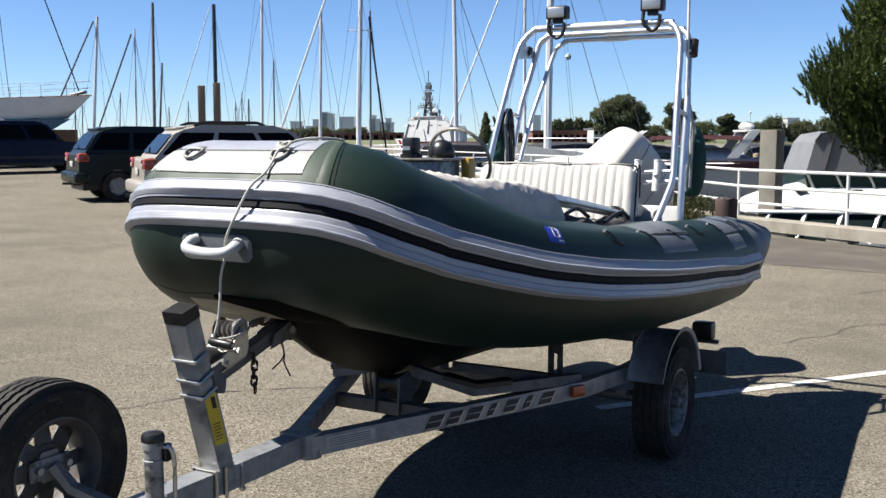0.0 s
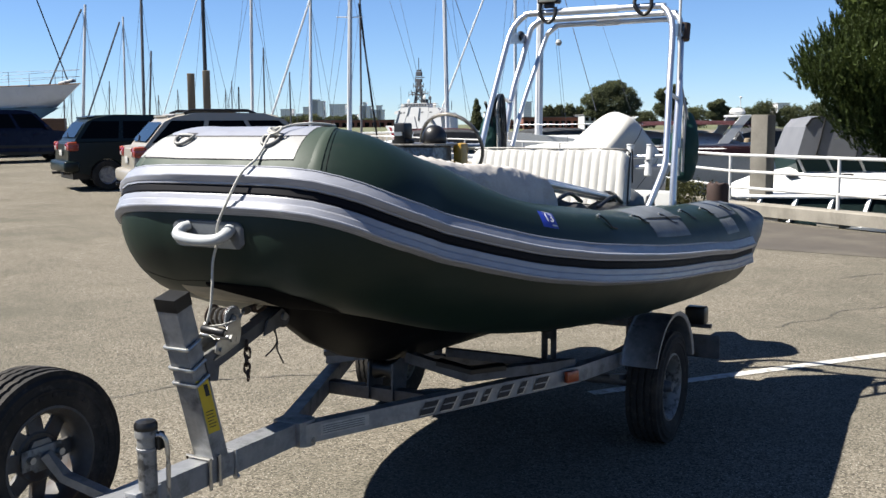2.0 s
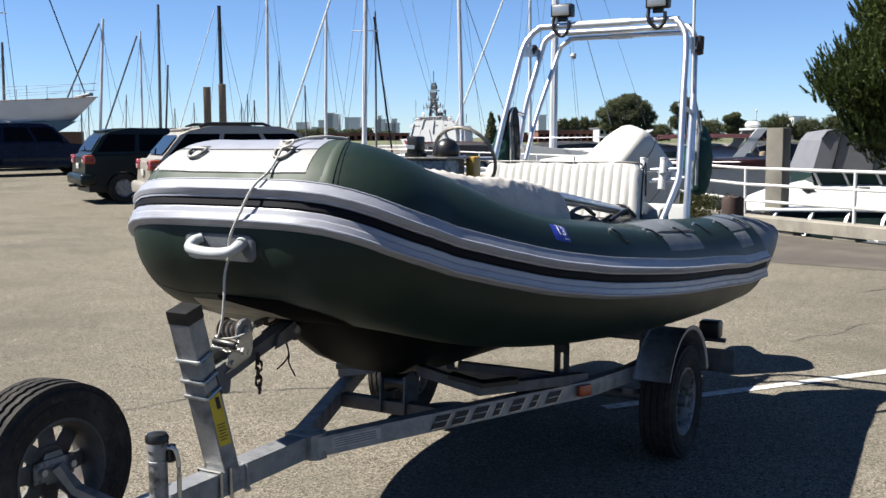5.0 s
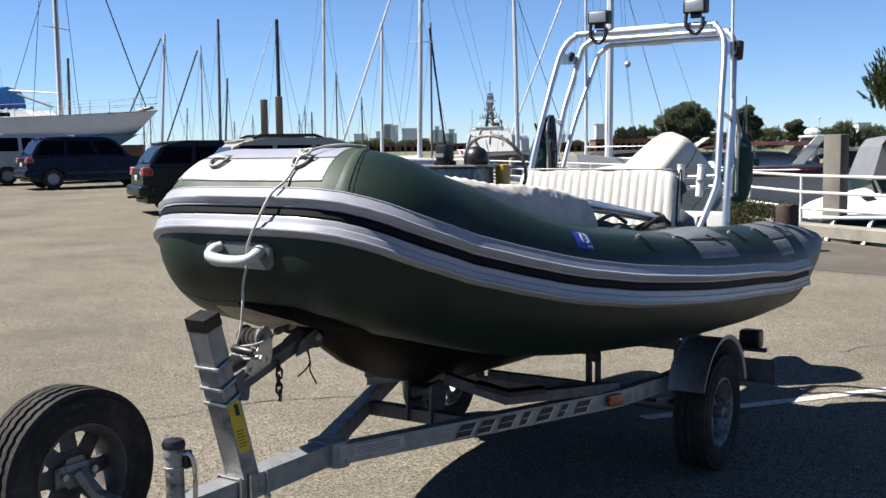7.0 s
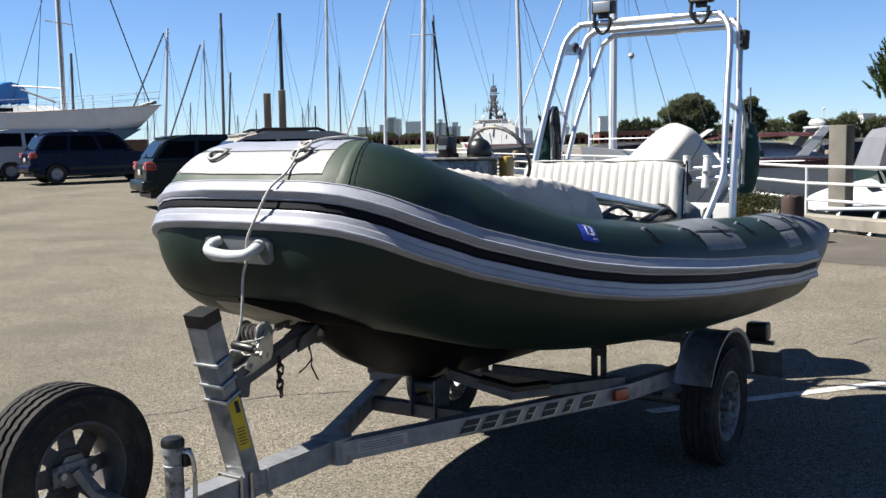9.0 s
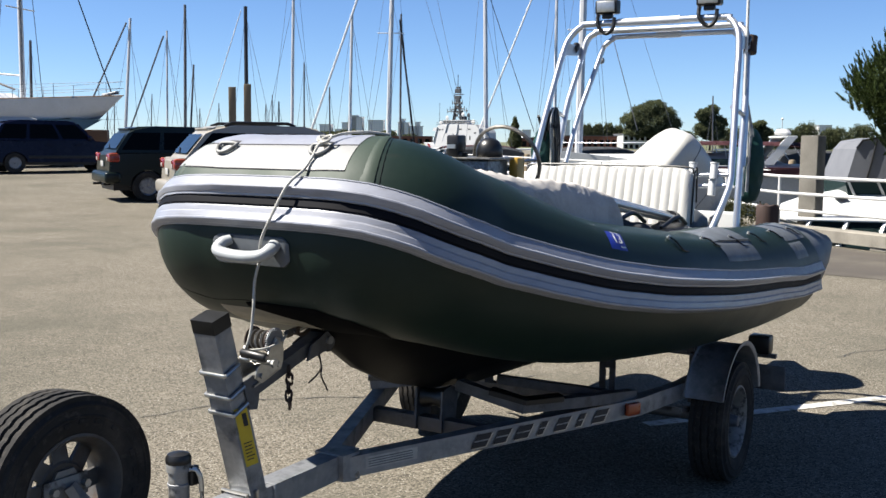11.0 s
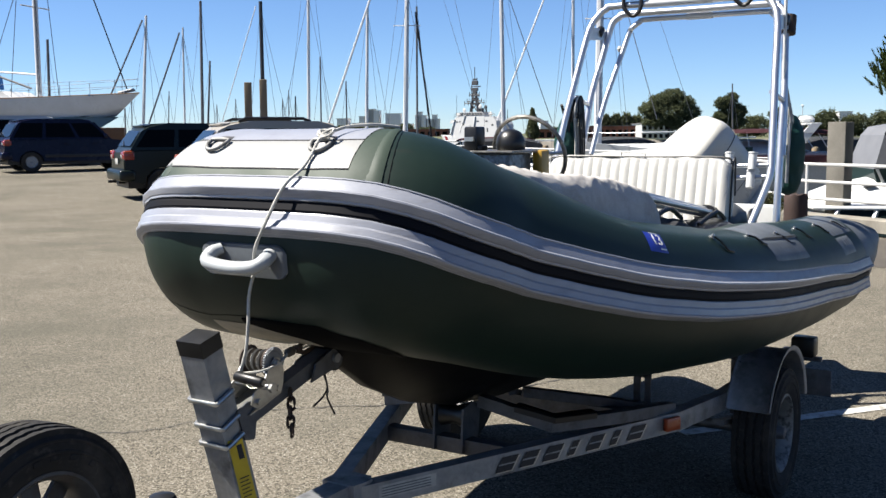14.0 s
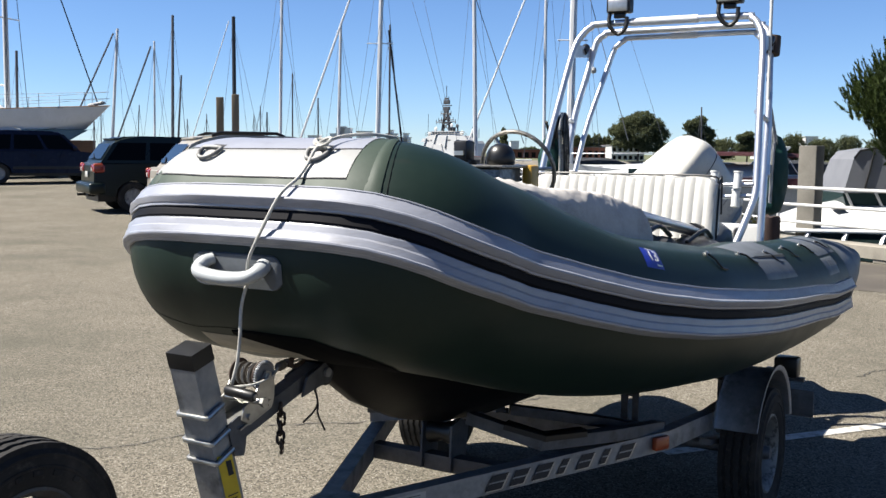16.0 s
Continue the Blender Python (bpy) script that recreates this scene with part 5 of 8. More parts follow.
def flood(v, z):
    lamp = thing("flood_lamp", BOAT @ Matrix.Translation(P(3.245, v, 2.15)), "black flood lamp with a clear lens on the roll bar", "lamp", "lamps on the roll bar")
    bm = bmesh.new()
    box(bm, 3.215, 3.275, -v - 0.066, -v + 0.066, z - 0.038, z + 0.038, bevel=0.010)
    part("housing", bm, M["black_plastic"], lamp, "black housing", BOAT)
    bm = bmesh.new()
    box(bm, 3.207, 3.216, -v - 0.052, -v + 0.052, z - 0.030, z + 0.030, bevel=0.004)
    part("lens", bm, M["zinc"], lamp, "bright ribbed lens", BOAT)
    bm = bmesh.new()
    box(bm, 3.232, 3.262, -v - 0.03, -v + 0.03, z - 0.062, z - 0.036, bevel=0.006)
    part("bracket", bm, M["black_plastic"], lamp, "", BOAT)
    bm = bmesh.new()
    pipe(bm, smooth_path([P(3.23, v - 0.05, z - 0.04), P(3.215, v - 0.045, z - 0.10), P(3.22, v + 0.0, z - 0.145), P(3.22, v + 0.04, z - 0.12), P(3.23, v + 0.045, z - 0.06)], 5), 0.011, 8)
    part("cable", bm, M["black_plastic"], lamp, "looped black cable", BOAT)


flood(-0.265, 2.222)
flood(0.305, 2.236)


def bag(u, v, z, r, h, lab):
    b = thing("canvas_bag", BOAT @ Matrix.Translation(P(u, v, z - h / 2)), lab, "bag")
    bm = bmesh.new()
    rings = []
    for k in range(27):
        s = k / 26
        rr = r * min(1.0, (math.sin(math.pi * min(1, s * 1.0)) ** 0.3) + 0.02) * (1.0 - 0.22 * s * s)
        rings.append([bm.verts.new(P(u, v, z - h / 2 + h * s) + Vector((math.cos(a), math.sin(a), 0)) * rr * (1 + 0.18 * noise.noise((math.cos(a) * 1.5, math.sin(a) * 1.5, s * 4 + u)) + 0.16 * noise.noise((math.cos(a) * 3.4, math.sin(a) * 3.4, s * 7 + v)))) for a in [2 * math.pi * j / 32 for j in range(32)]])
    skin(bm, rings)
    part("sack", bm, M["green_bag"], b, "", BOAT, angle=80)
    bm = bmesh.new()
    pipe(bm, smooth_path([P(u, v, z + h / 2 - 0.02), P(u - 0.03, v - 0.005, z + h / 2 + 0.03), P(u - 0.06, v + 0.0, z + h / 2 + 0.06)], 5), 0.008, 6)
    part("strap", bm, M["black_plastic"], b, "", BOAT)


bag(3.40, 0.505, 1.36, 0.080, 0.41, "dark green canvas bag hanging from the roll bar")
bag(3.06, -0.56, 1.40, 0.062, 0.32, "dark green canvas bag hanging beside the roll bar")
coil = thing("rope_coil", BOAT @ Matrix.Translation(P(3.1, -0.5, 1.35)), "dark rope hung in loops on the roll bar", "rope")
for k in range(11):
    bm = bmesh.new()
    du, dv = 0.03 * math.sin(k * 1.9), 0.036 * math.cos(k * 2.7)
    lo = 1.22 + 0.022 * (k * 5 % 7)
    pipe(bm, smooth_path([P(3.06 + du * 0.4, -0.50 + dv * 0.4, 1.66), P(3.04 + du, -0.515 + dv, 1.58), P(3.05 + du, -0.52 + dv * 1.3, 1.42), P(3.055 + du, -0.515 + dv, lo), P(3.08 + du, -0.505 + dv * 0.6, lo + 0.01), P(3.085 + du, -0.505 + dv * 0.8, 1.45), P(3.08 + du * 0.6, -0.50 + dv * 0.5, 1.63)], 5, True), 0.0065, 6, True)
    part("loop", bm, M["rope"] if k % 4 == 1 else M["black_plastic"], coil, "", BOAT)
straps = thing("hanging_straps", BOAT @ Matrix.Translation(P(3.30, 0.50, 1.25)), "loose grey straps and cords hung beside the green bag", "straps")
for k, (u, v, z0, z1, r) in enumerate(((3.31, 0.515, 1.72, 1.30, 0.006), (3.33, 0.520, 1.66, 1.22, 0.009), (3.345, 0.500, 1.60, 1.36, 0.005), (3.36, 0.525, 1.62, 1.25, 0.004), (3.30, 0.500, 1.45, 1.20, 0.010))):
    bm = bmesh.new()
    pipe(bm, smooth_path([P(u - 0.02, v - 0.01, z0), P(u, v + 0.006, z0 - 0.25 * (z0 - z1)), P(u + 0.008 * math.sin(3 * k), v, (z0 + z1) / 2), P(u - 0.004, v + 0.01 * math.cos(2 * k), z1)], 6), r, 6)
    part("strap", bm, M[("rope", "galv", "black_plastic", "rope", "paper")[k]], straps, "", BOAT)

# outboard motor
motor = thing("outboard_motor", BOAT @ Matrix.Translation(P(3.4, 0, 0.6)), "white outboard motor tilted on the transom", "motor")


def rounded(w, d, cx, cy, n=36, e=3.8):
    out = []
    for k in range(n):
        a = 2 * math.pi * k / n
        c, s = math.cos(a), math.sin(a)
        out.append((cx + d * math.copysign(abs(c) ** (2 / e), c), cy + w * math.copysign(abs(s) ** (2 / e), s)))
    return out


def build_cowl():
    tilt = Matrix.Translation((3.75, 0.220, 1.338)) @ Matrix.Rotation(radians(-48.4), 4, "Z") @ Matrix.Rotation(radians(-45.0), 4, "Y") @ Matrix.Rotation(radians(19.6), 4, "X") @ Matrix.Scale(1.24, 4)

    def outline(f):
        """A rounded plan, a little narrower at the after end."""
        return [(x, y * (1.0 - 0.22 * x / 0.29)) for x, y in rounded(0.155 * f, 0.30 * f, -0.012, 0, 56, 4.2)]

    bm = bmesh.new()
    rings = []
    for z, f in ((-0.42, 0.93), (-0.405, 0.975), (-0.30, 1.0), (-0.14, 1.0), (-0.075, 0.985), (-0.045, 0.965), (-0.022, 0.93), (-0.008, 0.88), (0.001, 0.81), (0.008, 0.66), (0.013, 0.42), (0.015, 0.12)):
        rings.append([bm.verts.new(tilt @ Vector((x, y, z))) for x, y in outline(f)])
    skin(bm, rings)
    cw = part("cowling", bm, M["cowl"], motor, "white cowling with a flat top", BOAT, angle=75)
    for k in range(5):
        bm = bmesh.new()
        x = 0.02 + 0.018 * k
        box(bm, x, x + 0.007, -0.158 + 0.04 * k / 5, -0.148 + 0.04 * k / 5, -0.075, -0.045, tilt)
        part("vent", bm, M["mast_dark"], cw, "small dark vent slot", BOAT)
    bm = bmesh.new()
    box(bm, -0.02, 0.09, -0.158, -0.12, -0.19, -0.13, tilt, bevel=0.002)
    part("badge", bm, M["ink"], cw, "small dark badge", BOAT)
    for z in (-0.105, -0.30):
        bm = bmesh.new()
        pipe(bm, [tilt @ Vector((x, y, z)) for x, y in outline(1.0)], 0.0022, 6, True)
        part("seam", bm, M["mast_dark"], cw, "dark cowling seam", BOAT)
    low = tilt @ Matrix.Translation((0, 0, -0.43))
    bm = bmesh.new()
    rings = []
    for z, d, w, cx in ((-0.75, 0.05, 0.03, 0.05), (-0.5, 0.08, 0.045, 0.04), (-0.2, 0.12, 0.09, 0.03), (-0.05, 0.21, 0.14, 0.03), (0.02, 0.25, 0.165, 0.03)):
        rings.append([bm.verts.new(low @ Vector((x - 0.04, y, z))) for x, y in rounded(w, d, cx, 0)])
    skin(bm, rings)
    part("midsection", bm, M["cowl"], motor, "white leg", BOAT)
    bm = bmesh.new()
    box(bm, 3.10, 3.62, -0.12, 0.12, 0.86, 1.06, bevel=0.02)
    part("clamp_bracket", bm, M["mast_dark"], motor, "dark clamp bracket", BOAT)


build_cowl()
for k, (u, v) in enumerate(((2.86, 0.47), (2.96, 0.45))):
    loop_ = thing("fuel_hose", BOAT @ Matrix.Translation(P(u, v, 1.02)), "short black hose looped over the stern deck", "hose")
    bm = bmesh.new()
    pipe(bm, smooth_path([P(u - 0.04, v, 1.0), P(u - 0.03, v, 1.075), P(u, v, 1.105), P(u + 0.03, v, 1.075), P(u + 0.04, v, 1.0)], 5), 0.012, 8)
    part("hose", bm, M["black_plastic"], loop_, "", BOAT)
heap = thing("canvas_bundle", BOAT @ Matrix.Translation(P(2.65, 0.4, 1.0)), "folded grey canvas bundle stowed behind the seat", "canvas")
bm = bmesh.new()
rings = []
for k in range(11):
    s = k / 10
    rr = 0.11 * math.sin(math.pi * (0.06 + 0.88 * s)) ** 0.5
    rings.append([bm.verts.new(P(2.58 + 0.26 * s, 0.38, 1.06 + 0.03 * math.sin(5 * s)) + Vector((0, math.cos(a), 0.75 * math.sin(a))) * rr * (1 + 0.25 * noise.noise((s * 4, math.cos(a), math.sin(a) + 3)))) for a in [2 * math.pi * j / 14 for j in range(14)]])
skin(bm, rings)
part("folds", bm, M["patch"], heap, "", BOAT, angle=80)

# ---- quayside ----
FENCE = [(8.2, 9.7), (5.79, 14.45), (4.8, 16.4), (3.4, 27.5), (-0.5, 40.0), (-6.0, 56.0)]
fence = thing("fence", at(4.8, 16.4), "white-painted tubular railing along the quay", "fence")
for z in (0.98, 0.72, 0.46):
    bm = bmesh.new()
    sweep(bm, [(x, y, z) for x, y in FENCE], circle(0.024, 8))
    part("rail", bm, M["fence"], fence)
for (xa, ya), (xb, yb) in zip(FENCE, FENCE[1:]):
    k = max(1, round(math.hypot(xb - xa, yb - ya) / 2.4))
    for i in range(k):
        x, y = xa + (xb - xa) * i / k, ya + (yb - ya) * i / k
        bm = bmesh.new()
        rod(bm, (x, y, 0.0), (x, y, 0.98), 0.026)
        part("post", bm, M["fence"], fence)

CURB = [(8.05, 9.6), (5.62, 14.35), (4.62, 16.3), (3.2, 27.4), (-0.7, 39.9), (-6.2, 55.9)]
bm = bmesh.new()
sweep(bm, [(x + 0.16, y, 0.14) for x, y in CURB], [(-0.17, -0.08), (0.17, -0.08), (0.17, 0.085), (0.15, 0.10), (-0.15, 0.10), (-0.17, 0.085)])
tagged(part("quay_curb", bm, M["concrete"], None), "low weathered concrete curb along the quay edge", "curb", kind="structure")
for k in range(9):
    x, y = 8.1 - 0.27 * 2.35 * k, 9.7 + 0.53 * 2.35 * k
    if k > 2:
        x, y = 5.72 - 0.47 * (k - 3) * 1.1, 14.4 + 0.94 * (k - 3) * 1.1
    bm = bmesh.new()
    box(bm, -0.2, 0.2, -0.12, 0.12, 0.0, 0.06, at(x, y, 0, -62), bevel=0.01)
    tagged(part("curb_block", bm, M["concrete"], None), "small concrete block under the quay curb", "block", kind="structure")

bm = bmesh.new()
box(bm, -0.16, 0.16, -0.16, 0.16, -3, 1.635, bevel=0.015)
tagged(part("mooring_post", bm, M["pile_concrete"], None, fr=at(5.93, 18.3, 0, 46)), "square weathered concrete pile standing in the water", "pile")
bm = bmesh.new()
rings = []
for z in (0.0, 0.2, 0.45, 0.62, 0.648):
    rings.append([bm.verts.new((4.00 + (0.155 - (0.02 if z > 0.63 else 0)) * (1 + 0.06 * noise.noise((math.cos(a) * 2, math.sin(a) * 2, z))) * math.cos(a), 14.25 + 0.155 * math.sin(a), z + (0.03 * noise.noise((math.cos(a) * 3, math.sin(a) * 3, 9)) if z > 0.6 else 0))) for a in [2 * math.pi * k / 18 for k in range(18)]])
skin(bm, rings)
tagged(part("timber_bollard", bm, M["timber"], None), "short dark timber bollard on the asphalt", "bollard")

M["asphalt_dark"] = mat("newer_dark_asphalt", (0.0528, 0.044, 0.0334), (0.0387, 0.0326, 0.0255), 0.9, scale=1.2, fine=90, bump=0.002)
bm = bmesh.new()
bm.faces.new([bm.verts.new((x, y, 0.004)) for x, y in ((3.35, 12.6), (3.9, 11.9), (4.95, 11.05), (7.3, 9.6), (7.9, 9.6), (5.5, 14.3), (4.5, 16.2), (3.9, 18.4), (3.4, 18.2), (3.5, 14.5))])
tagged(part("asphalt_patch", bm, M["asphalt_dark"], None, smooth=False), "darker newer asphalt strip beside the quay", "patch", kind="structure")
weather(M["asphalt_dark"], (0.0748, 0.0651, 0.0493), 0.7, 1.1, 0.48, 0.66)
M["crack"] = mat("cracked_tar", (0.0173, 0.0162, 0.015), (0.026, 0.0243, 0.0219), 0.9, scale=20)


def crack(pts, w):
    bm = bmesh.new()
    path = smooth_path([(x, y, 0.003) for x, y in pts], 22)
    r = random.Random(len(pts) * 7 + int(pts[0][0] * 10))
    rows = []
    for i, (p, (t, s, u)) in enumerate(zip(path, frames(path))):
        q = p + s * (r.uniform(-1, 1) * w * 1.3 + 0.03 * noise.noise((p.x * 5, p.y * 5, 2.0)))
        ww = w * r.uniform(0.1, 0.75)
        rows.append([bm.verts.new(q - s * ww), bm.verts.new(q + s * ww)])
    skin(bm, rows, loop=False)
    tagged(part("pavement_crack", bm, M["crack"], None, smooth=False), "thin dark crack in the asphalt", "crack", kind="structure")


crack([(-3.2, 5.0), (-2.4, 5.35), (-1.83, 5.48), (-1.3, 5.85), (-0.5, 6.05), (0.4, 6.6)], 0.010)
crack([(2.5, 7.28), (2.75, 7.5), (2.95, 7.56), (3.3, 7.95), (3.9, 8.1)], 0.011)
crack([(3.4, 7.6), (4.0, 7.75), (4.7, 7.6)], 0.010)
crack([(3.9, 9.6), (4.6, 9.9), (5.4, 9.7)], 0.016)
crack([(-9, 13.5), (-6, 14.2), (-3.5, 14.0)], 0.02)
crack([(-12, 11.0), (-8, 11.6), (-5, 11.1)], 0.018)


# ---- foliage ----
M["leaf"] = mat("olive_shrub_leaves", (0.058, 0.054, 0.019), (0.026, 0.030, 0.012), 0.6, scale=1.2, fine=6, spec=0.08)
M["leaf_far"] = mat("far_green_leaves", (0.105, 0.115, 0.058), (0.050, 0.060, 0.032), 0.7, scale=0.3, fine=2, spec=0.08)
M["needle"] = mat("pine_needles", (0.058, 0.080, 0.020), (0.022, 0.034, 0.010), 0.55, scale=1.5, fine=8, spec=0.12)
M["bark"] = mat("brown_bark", (0.0693, 0.0491, 0.0318), (0.0347, 0.0243, 0.0173), 0.9, scale=8, fine=40, bump=0.01)
M["grass"] = mat("dry_green_grass", (0.0808, 0.0866, 0.0318), (0.0519, 0.0577, 0.0231), 0.9, scale=0.2, fine=2)


def leafy(m, share_):
    """Lets part of the light through a leaf material."""
    n, l = m.node_tree.nodes, m.node_tree.links
    p, out = n["Principled BSDF"], n["Material Output"]
    tr, mx = n.new("ShaderNodeBsdfTranslucent"), n.new("ShaderNodeMixShader")
    l.new(p.inputs["Base Color"].links[0].from_socket, tr.inputs["Color"])
    mx.inputs[0].default_value = share_
    l.new(p.outputs[0], mx.inputs[1])
    l.new(tr.outputs[0], mx.inputs[2])
    l.new(mx.outputs[0], out.inputs["Surface"])


for k, lit in (("leaf", 0.4), ("leaf_far", 0.4), ("needle", 0.25)):
    leafy(M[k], lit)


def leaf_mesh(name, lobes, n, size, material, parent, seed, long=1.0, shell=0.55, up=0.0):
    """n leaf blades spread through ellipsoid lobes (x, y, z, rx, ry, rz), denser near the outside."""
    r = np.random.RandomState(seed)
    L = np.array(lobes, float)
    vol = (L[:, 3] * L[:, 4] * L[:, 5]) ** 0.67
    pick = r.choice(len(L), n, p=vol / vol.sum())
    d = r.normal(size=(n, 3))
    d /= np.linalg.norm(d, axis=1)[:, None]
    rad = shell + (1 - shell) * r.rand(n) ** 0.6
    bump = 1 + 0.16 * np.sin(d[:, 0] * 7 + pick) * np.cos(d[:, 2] * 6 + pick * 2) + 0.10 * r.normal(size=n)
    c = L[pick, :3] + d * L[pick, 3:6] * (rad * bump)[:, None]
    a = r.normal(size=(n, 3)) + d * (0.9 if long > 1.5 else 0.2) + np.array([0, 0, up])
    a /= np.linalg.norm(a, axis=1)[:, None]
    b = np.cross(a, r.normal(size=(n, 3)))
    b /= np.linalg.norm(b, axis=1)[:, None]
    s = size * (0.6 + 0.8 * r.rand(n))[:, None]
    v = np.stack([c - b * s * 0.35, c + a * s * long * 0.5 - b * s * 0.5, c + a * s * long, c + a * s * long * 0.5 + b * s * 0.5], 1).reshape(-1, 3)
    inv = np.array((WORLD_OF[parent].inverted() if parent else ID))
    v = v @ inv[:3, :3].T + inv[:3, 3]
    me = bpy.data.meshes.new(name)
    me.from_pydata(v.tolist(), [], (np.arange(n)[:, None] * 4 + np.arange(4)).tolist())
    me.materials.append(material)
    ob = new(name, me)
    ob.parent = parent
    WORLD_OF[ob] = WORLD_OF[parent] if parent else ID
    return ob


def tree(x, y, z0, h, lobes, n, size, label, seed, material="leaf_far", trunk=0.25, long=1.0, up=0.0):
    """lobes are given relative to the foot."""
    t = thing("tree", at(x, y, z0), label, "tree")
    bm = bmesh.new()
    pts = [Vector((x, y, z0 - 0.2)), Vector((x + 0.02 * h, y, z0 + 0.35 * h)), Vector((x - 0.01 * h, y, z0 + 0.65 * h)), Vector((x + 0.01 * h, y, z0 + 0.92 * h))]
    sweep(bm, smooth_path(pts, 4), lambda i: circle(trunk * (1 - 0.075 * i), 8), up=Vector((0, 1, 0)))
    tr = part("trunk", bm, M["bark"], t)
    r = random.Random(seed)
    for lx, ly, lz, rx, ry, rz in lobes:
        bm = bmesh.new()
        s = Vector((x, y, z0 + min(0.6 * h, max(0.15 * h, lz * 0.7))))
        e = Vector((x + lx, y + ly, z0 + lz))
        if (e - s).length < 0.3:
            e = s + Vector((0.2, 0.2, 0.3))
        m = s.lerp(e, 0.5) + Vector((0, 0, 0.05 * h))
        sweep(bm, smooth_path([s, m, e], 3), lambda i: circle(trunk * 0.4 * (1 - 0.12 * i), 6), up=Vector((0.3, 1, 0.2)))
        part("limb", bm, M["bark"], tr)
    leaf_mesh("crown", [(x + a, y + b, z0 + c, d, e, f) for a, b, c, d, e, f in lobes], n, size, M[material], t, seed, long, up=up)
    return t


# pine overhanging the quay
bm = bmesh.new()
box(bm, 8.1, 13.5, 15.3, 20.5, -3.0, 0.12)
tagged(part("planting_bed", bm, M["concrete"], None), "raised planting bed at the quay corner", "bed", kind="structure")
PINE = [(-1.95, -0.4, 2.25, 1.45, 1.4, 0.90), (-1.6, -0.5, 1.55, 1.2, 1.2, 0.80), (-0.9, -0.6, 0.95, 1.2, 1.2, 0.70), (-1.35, -0.3, 3.3, 1.3, 1.4, 0.9), (-0.75, -0.2, 4.4, 1.4, 1.4, 1.1), (0.2, 0, 5.5, 1.3, 1.3, 1.2), (0.9, 0, 2.5, 1.8, 1.6, 1.6), (0.8, 0, 4.0, 1.6, 1.5, 1.5), (0.3, -0.5, 0.9, 1.6, 1.2, 0.9)]
pine = tree(9.3, 17.2, 0.1, 6.5, [(a + 0.08, b, c, d * 0.78, e * 0.78, f * 0.78) for a, b, c, d, e, f in PINE + [(0.3, -0.5, 1.0, 1.5, 1.2, 0.95)]], 70000, 0.055, "dense dark green pine leaning over the quay", 3, "needle", 0.24, 2.3, 0.6)


def shoots(name, lobes, count, per, length, material, parent, seed):
    """Upswept shoots on lumpy lobes, each a bottle brush of thin needles."""
    r = np.random.RandomState(seed)
    L = np.array(lobes, float)
    vol = (L[:, 3] * L[:, 4] * L[:, 5]) ** 0.67
    pick = r.choice(len(L), count, p=vol / vol.sum())
    d = r.normal(size=(count, 3))
    d /= np.linalg.norm(d, axis=1)[:, None]
    lump = 1 + 0.10 * np.sin(d[:, 0] * 7 + pick * 2.1) * np.cos(d[:, 2] * 6 + pick) + 0.025 * r.normal(size=count)
    c = L[pick, :3] + d * L[pick, 3:6] * ((0.40 + 0.56 * r.rand(count) ** 0.3) * lump)[:, None]
    a = d * 0.42 + np.array([0, 0, 1.0]) + 0.16 * r.normal(size=(count, 3))
    a /= np.linalg.norm(a, axis=1)[:, None]
    ln = length * (0.55 + 0.9 * r.rand(count))
    c, a, ln = np.repeat(c, per, 0), np.repeat(a, per, 0), np.repeat(ln, per)
    n = len(c)
    t = r.rand(n)
    b = np.cross(a, r.normal(size=(n, 3)))
    b /= np.linalg.norm(b, axis=1)[:, None]
    w = np.cross(a, b)
    foot = c + a * (t * ln)[:, None]
    tip = foot + (a * 0.80 + b * (0.62 - 0.25 * t)[:, None]) * (0.085 * (1.0 - 0.35 * t) * (0.7 + 0.6 * r.rand(n)))[:, None]
    side = w * (0.0085 * (0.7 + 0.6 * r.rand(n)))[:, None]
    v = np.stack([foot - side, foot + side, tip], 1).reshape(-1, 3)
    inv = np.array(WORLD_OF[parent].inverted())
    v = v @ inv[:3, :3].T + inv[:3, 3]
    me = bpy.data.meshes.new(name)
    me.from_pydata(v.tolist(), [], (np.arange(n)[:, None] * 3 + np.arange(3)).tolist())
    me.materials.append(material)
    ob = new(name, me)
    ob.parent = parent
    return ob


shoots("foliage", [(9.38 + a, 17.2 + b, 0.1 + c, d, e, f) for a, b, c, d, e, f in PINE], 20000, 42, 0.24, M["needle"], pine, 5)

hedge = thing("hedge", at(3.9, 19.5), "low green shrubs growing along the quay curb", "hedge", kind="stuff")
leaf_mesh("leaves", [(4.35 - 0.13 * k + 0.05 * math.sin(k * 3), 17.2 + 0.55 * k, 0.28, 0.42, 0.5, 0.26 + 0.06 * math.sin(k * 1.7)) for k in range(9)], 12000, 0.035, M["leaf"], hedge, 11)

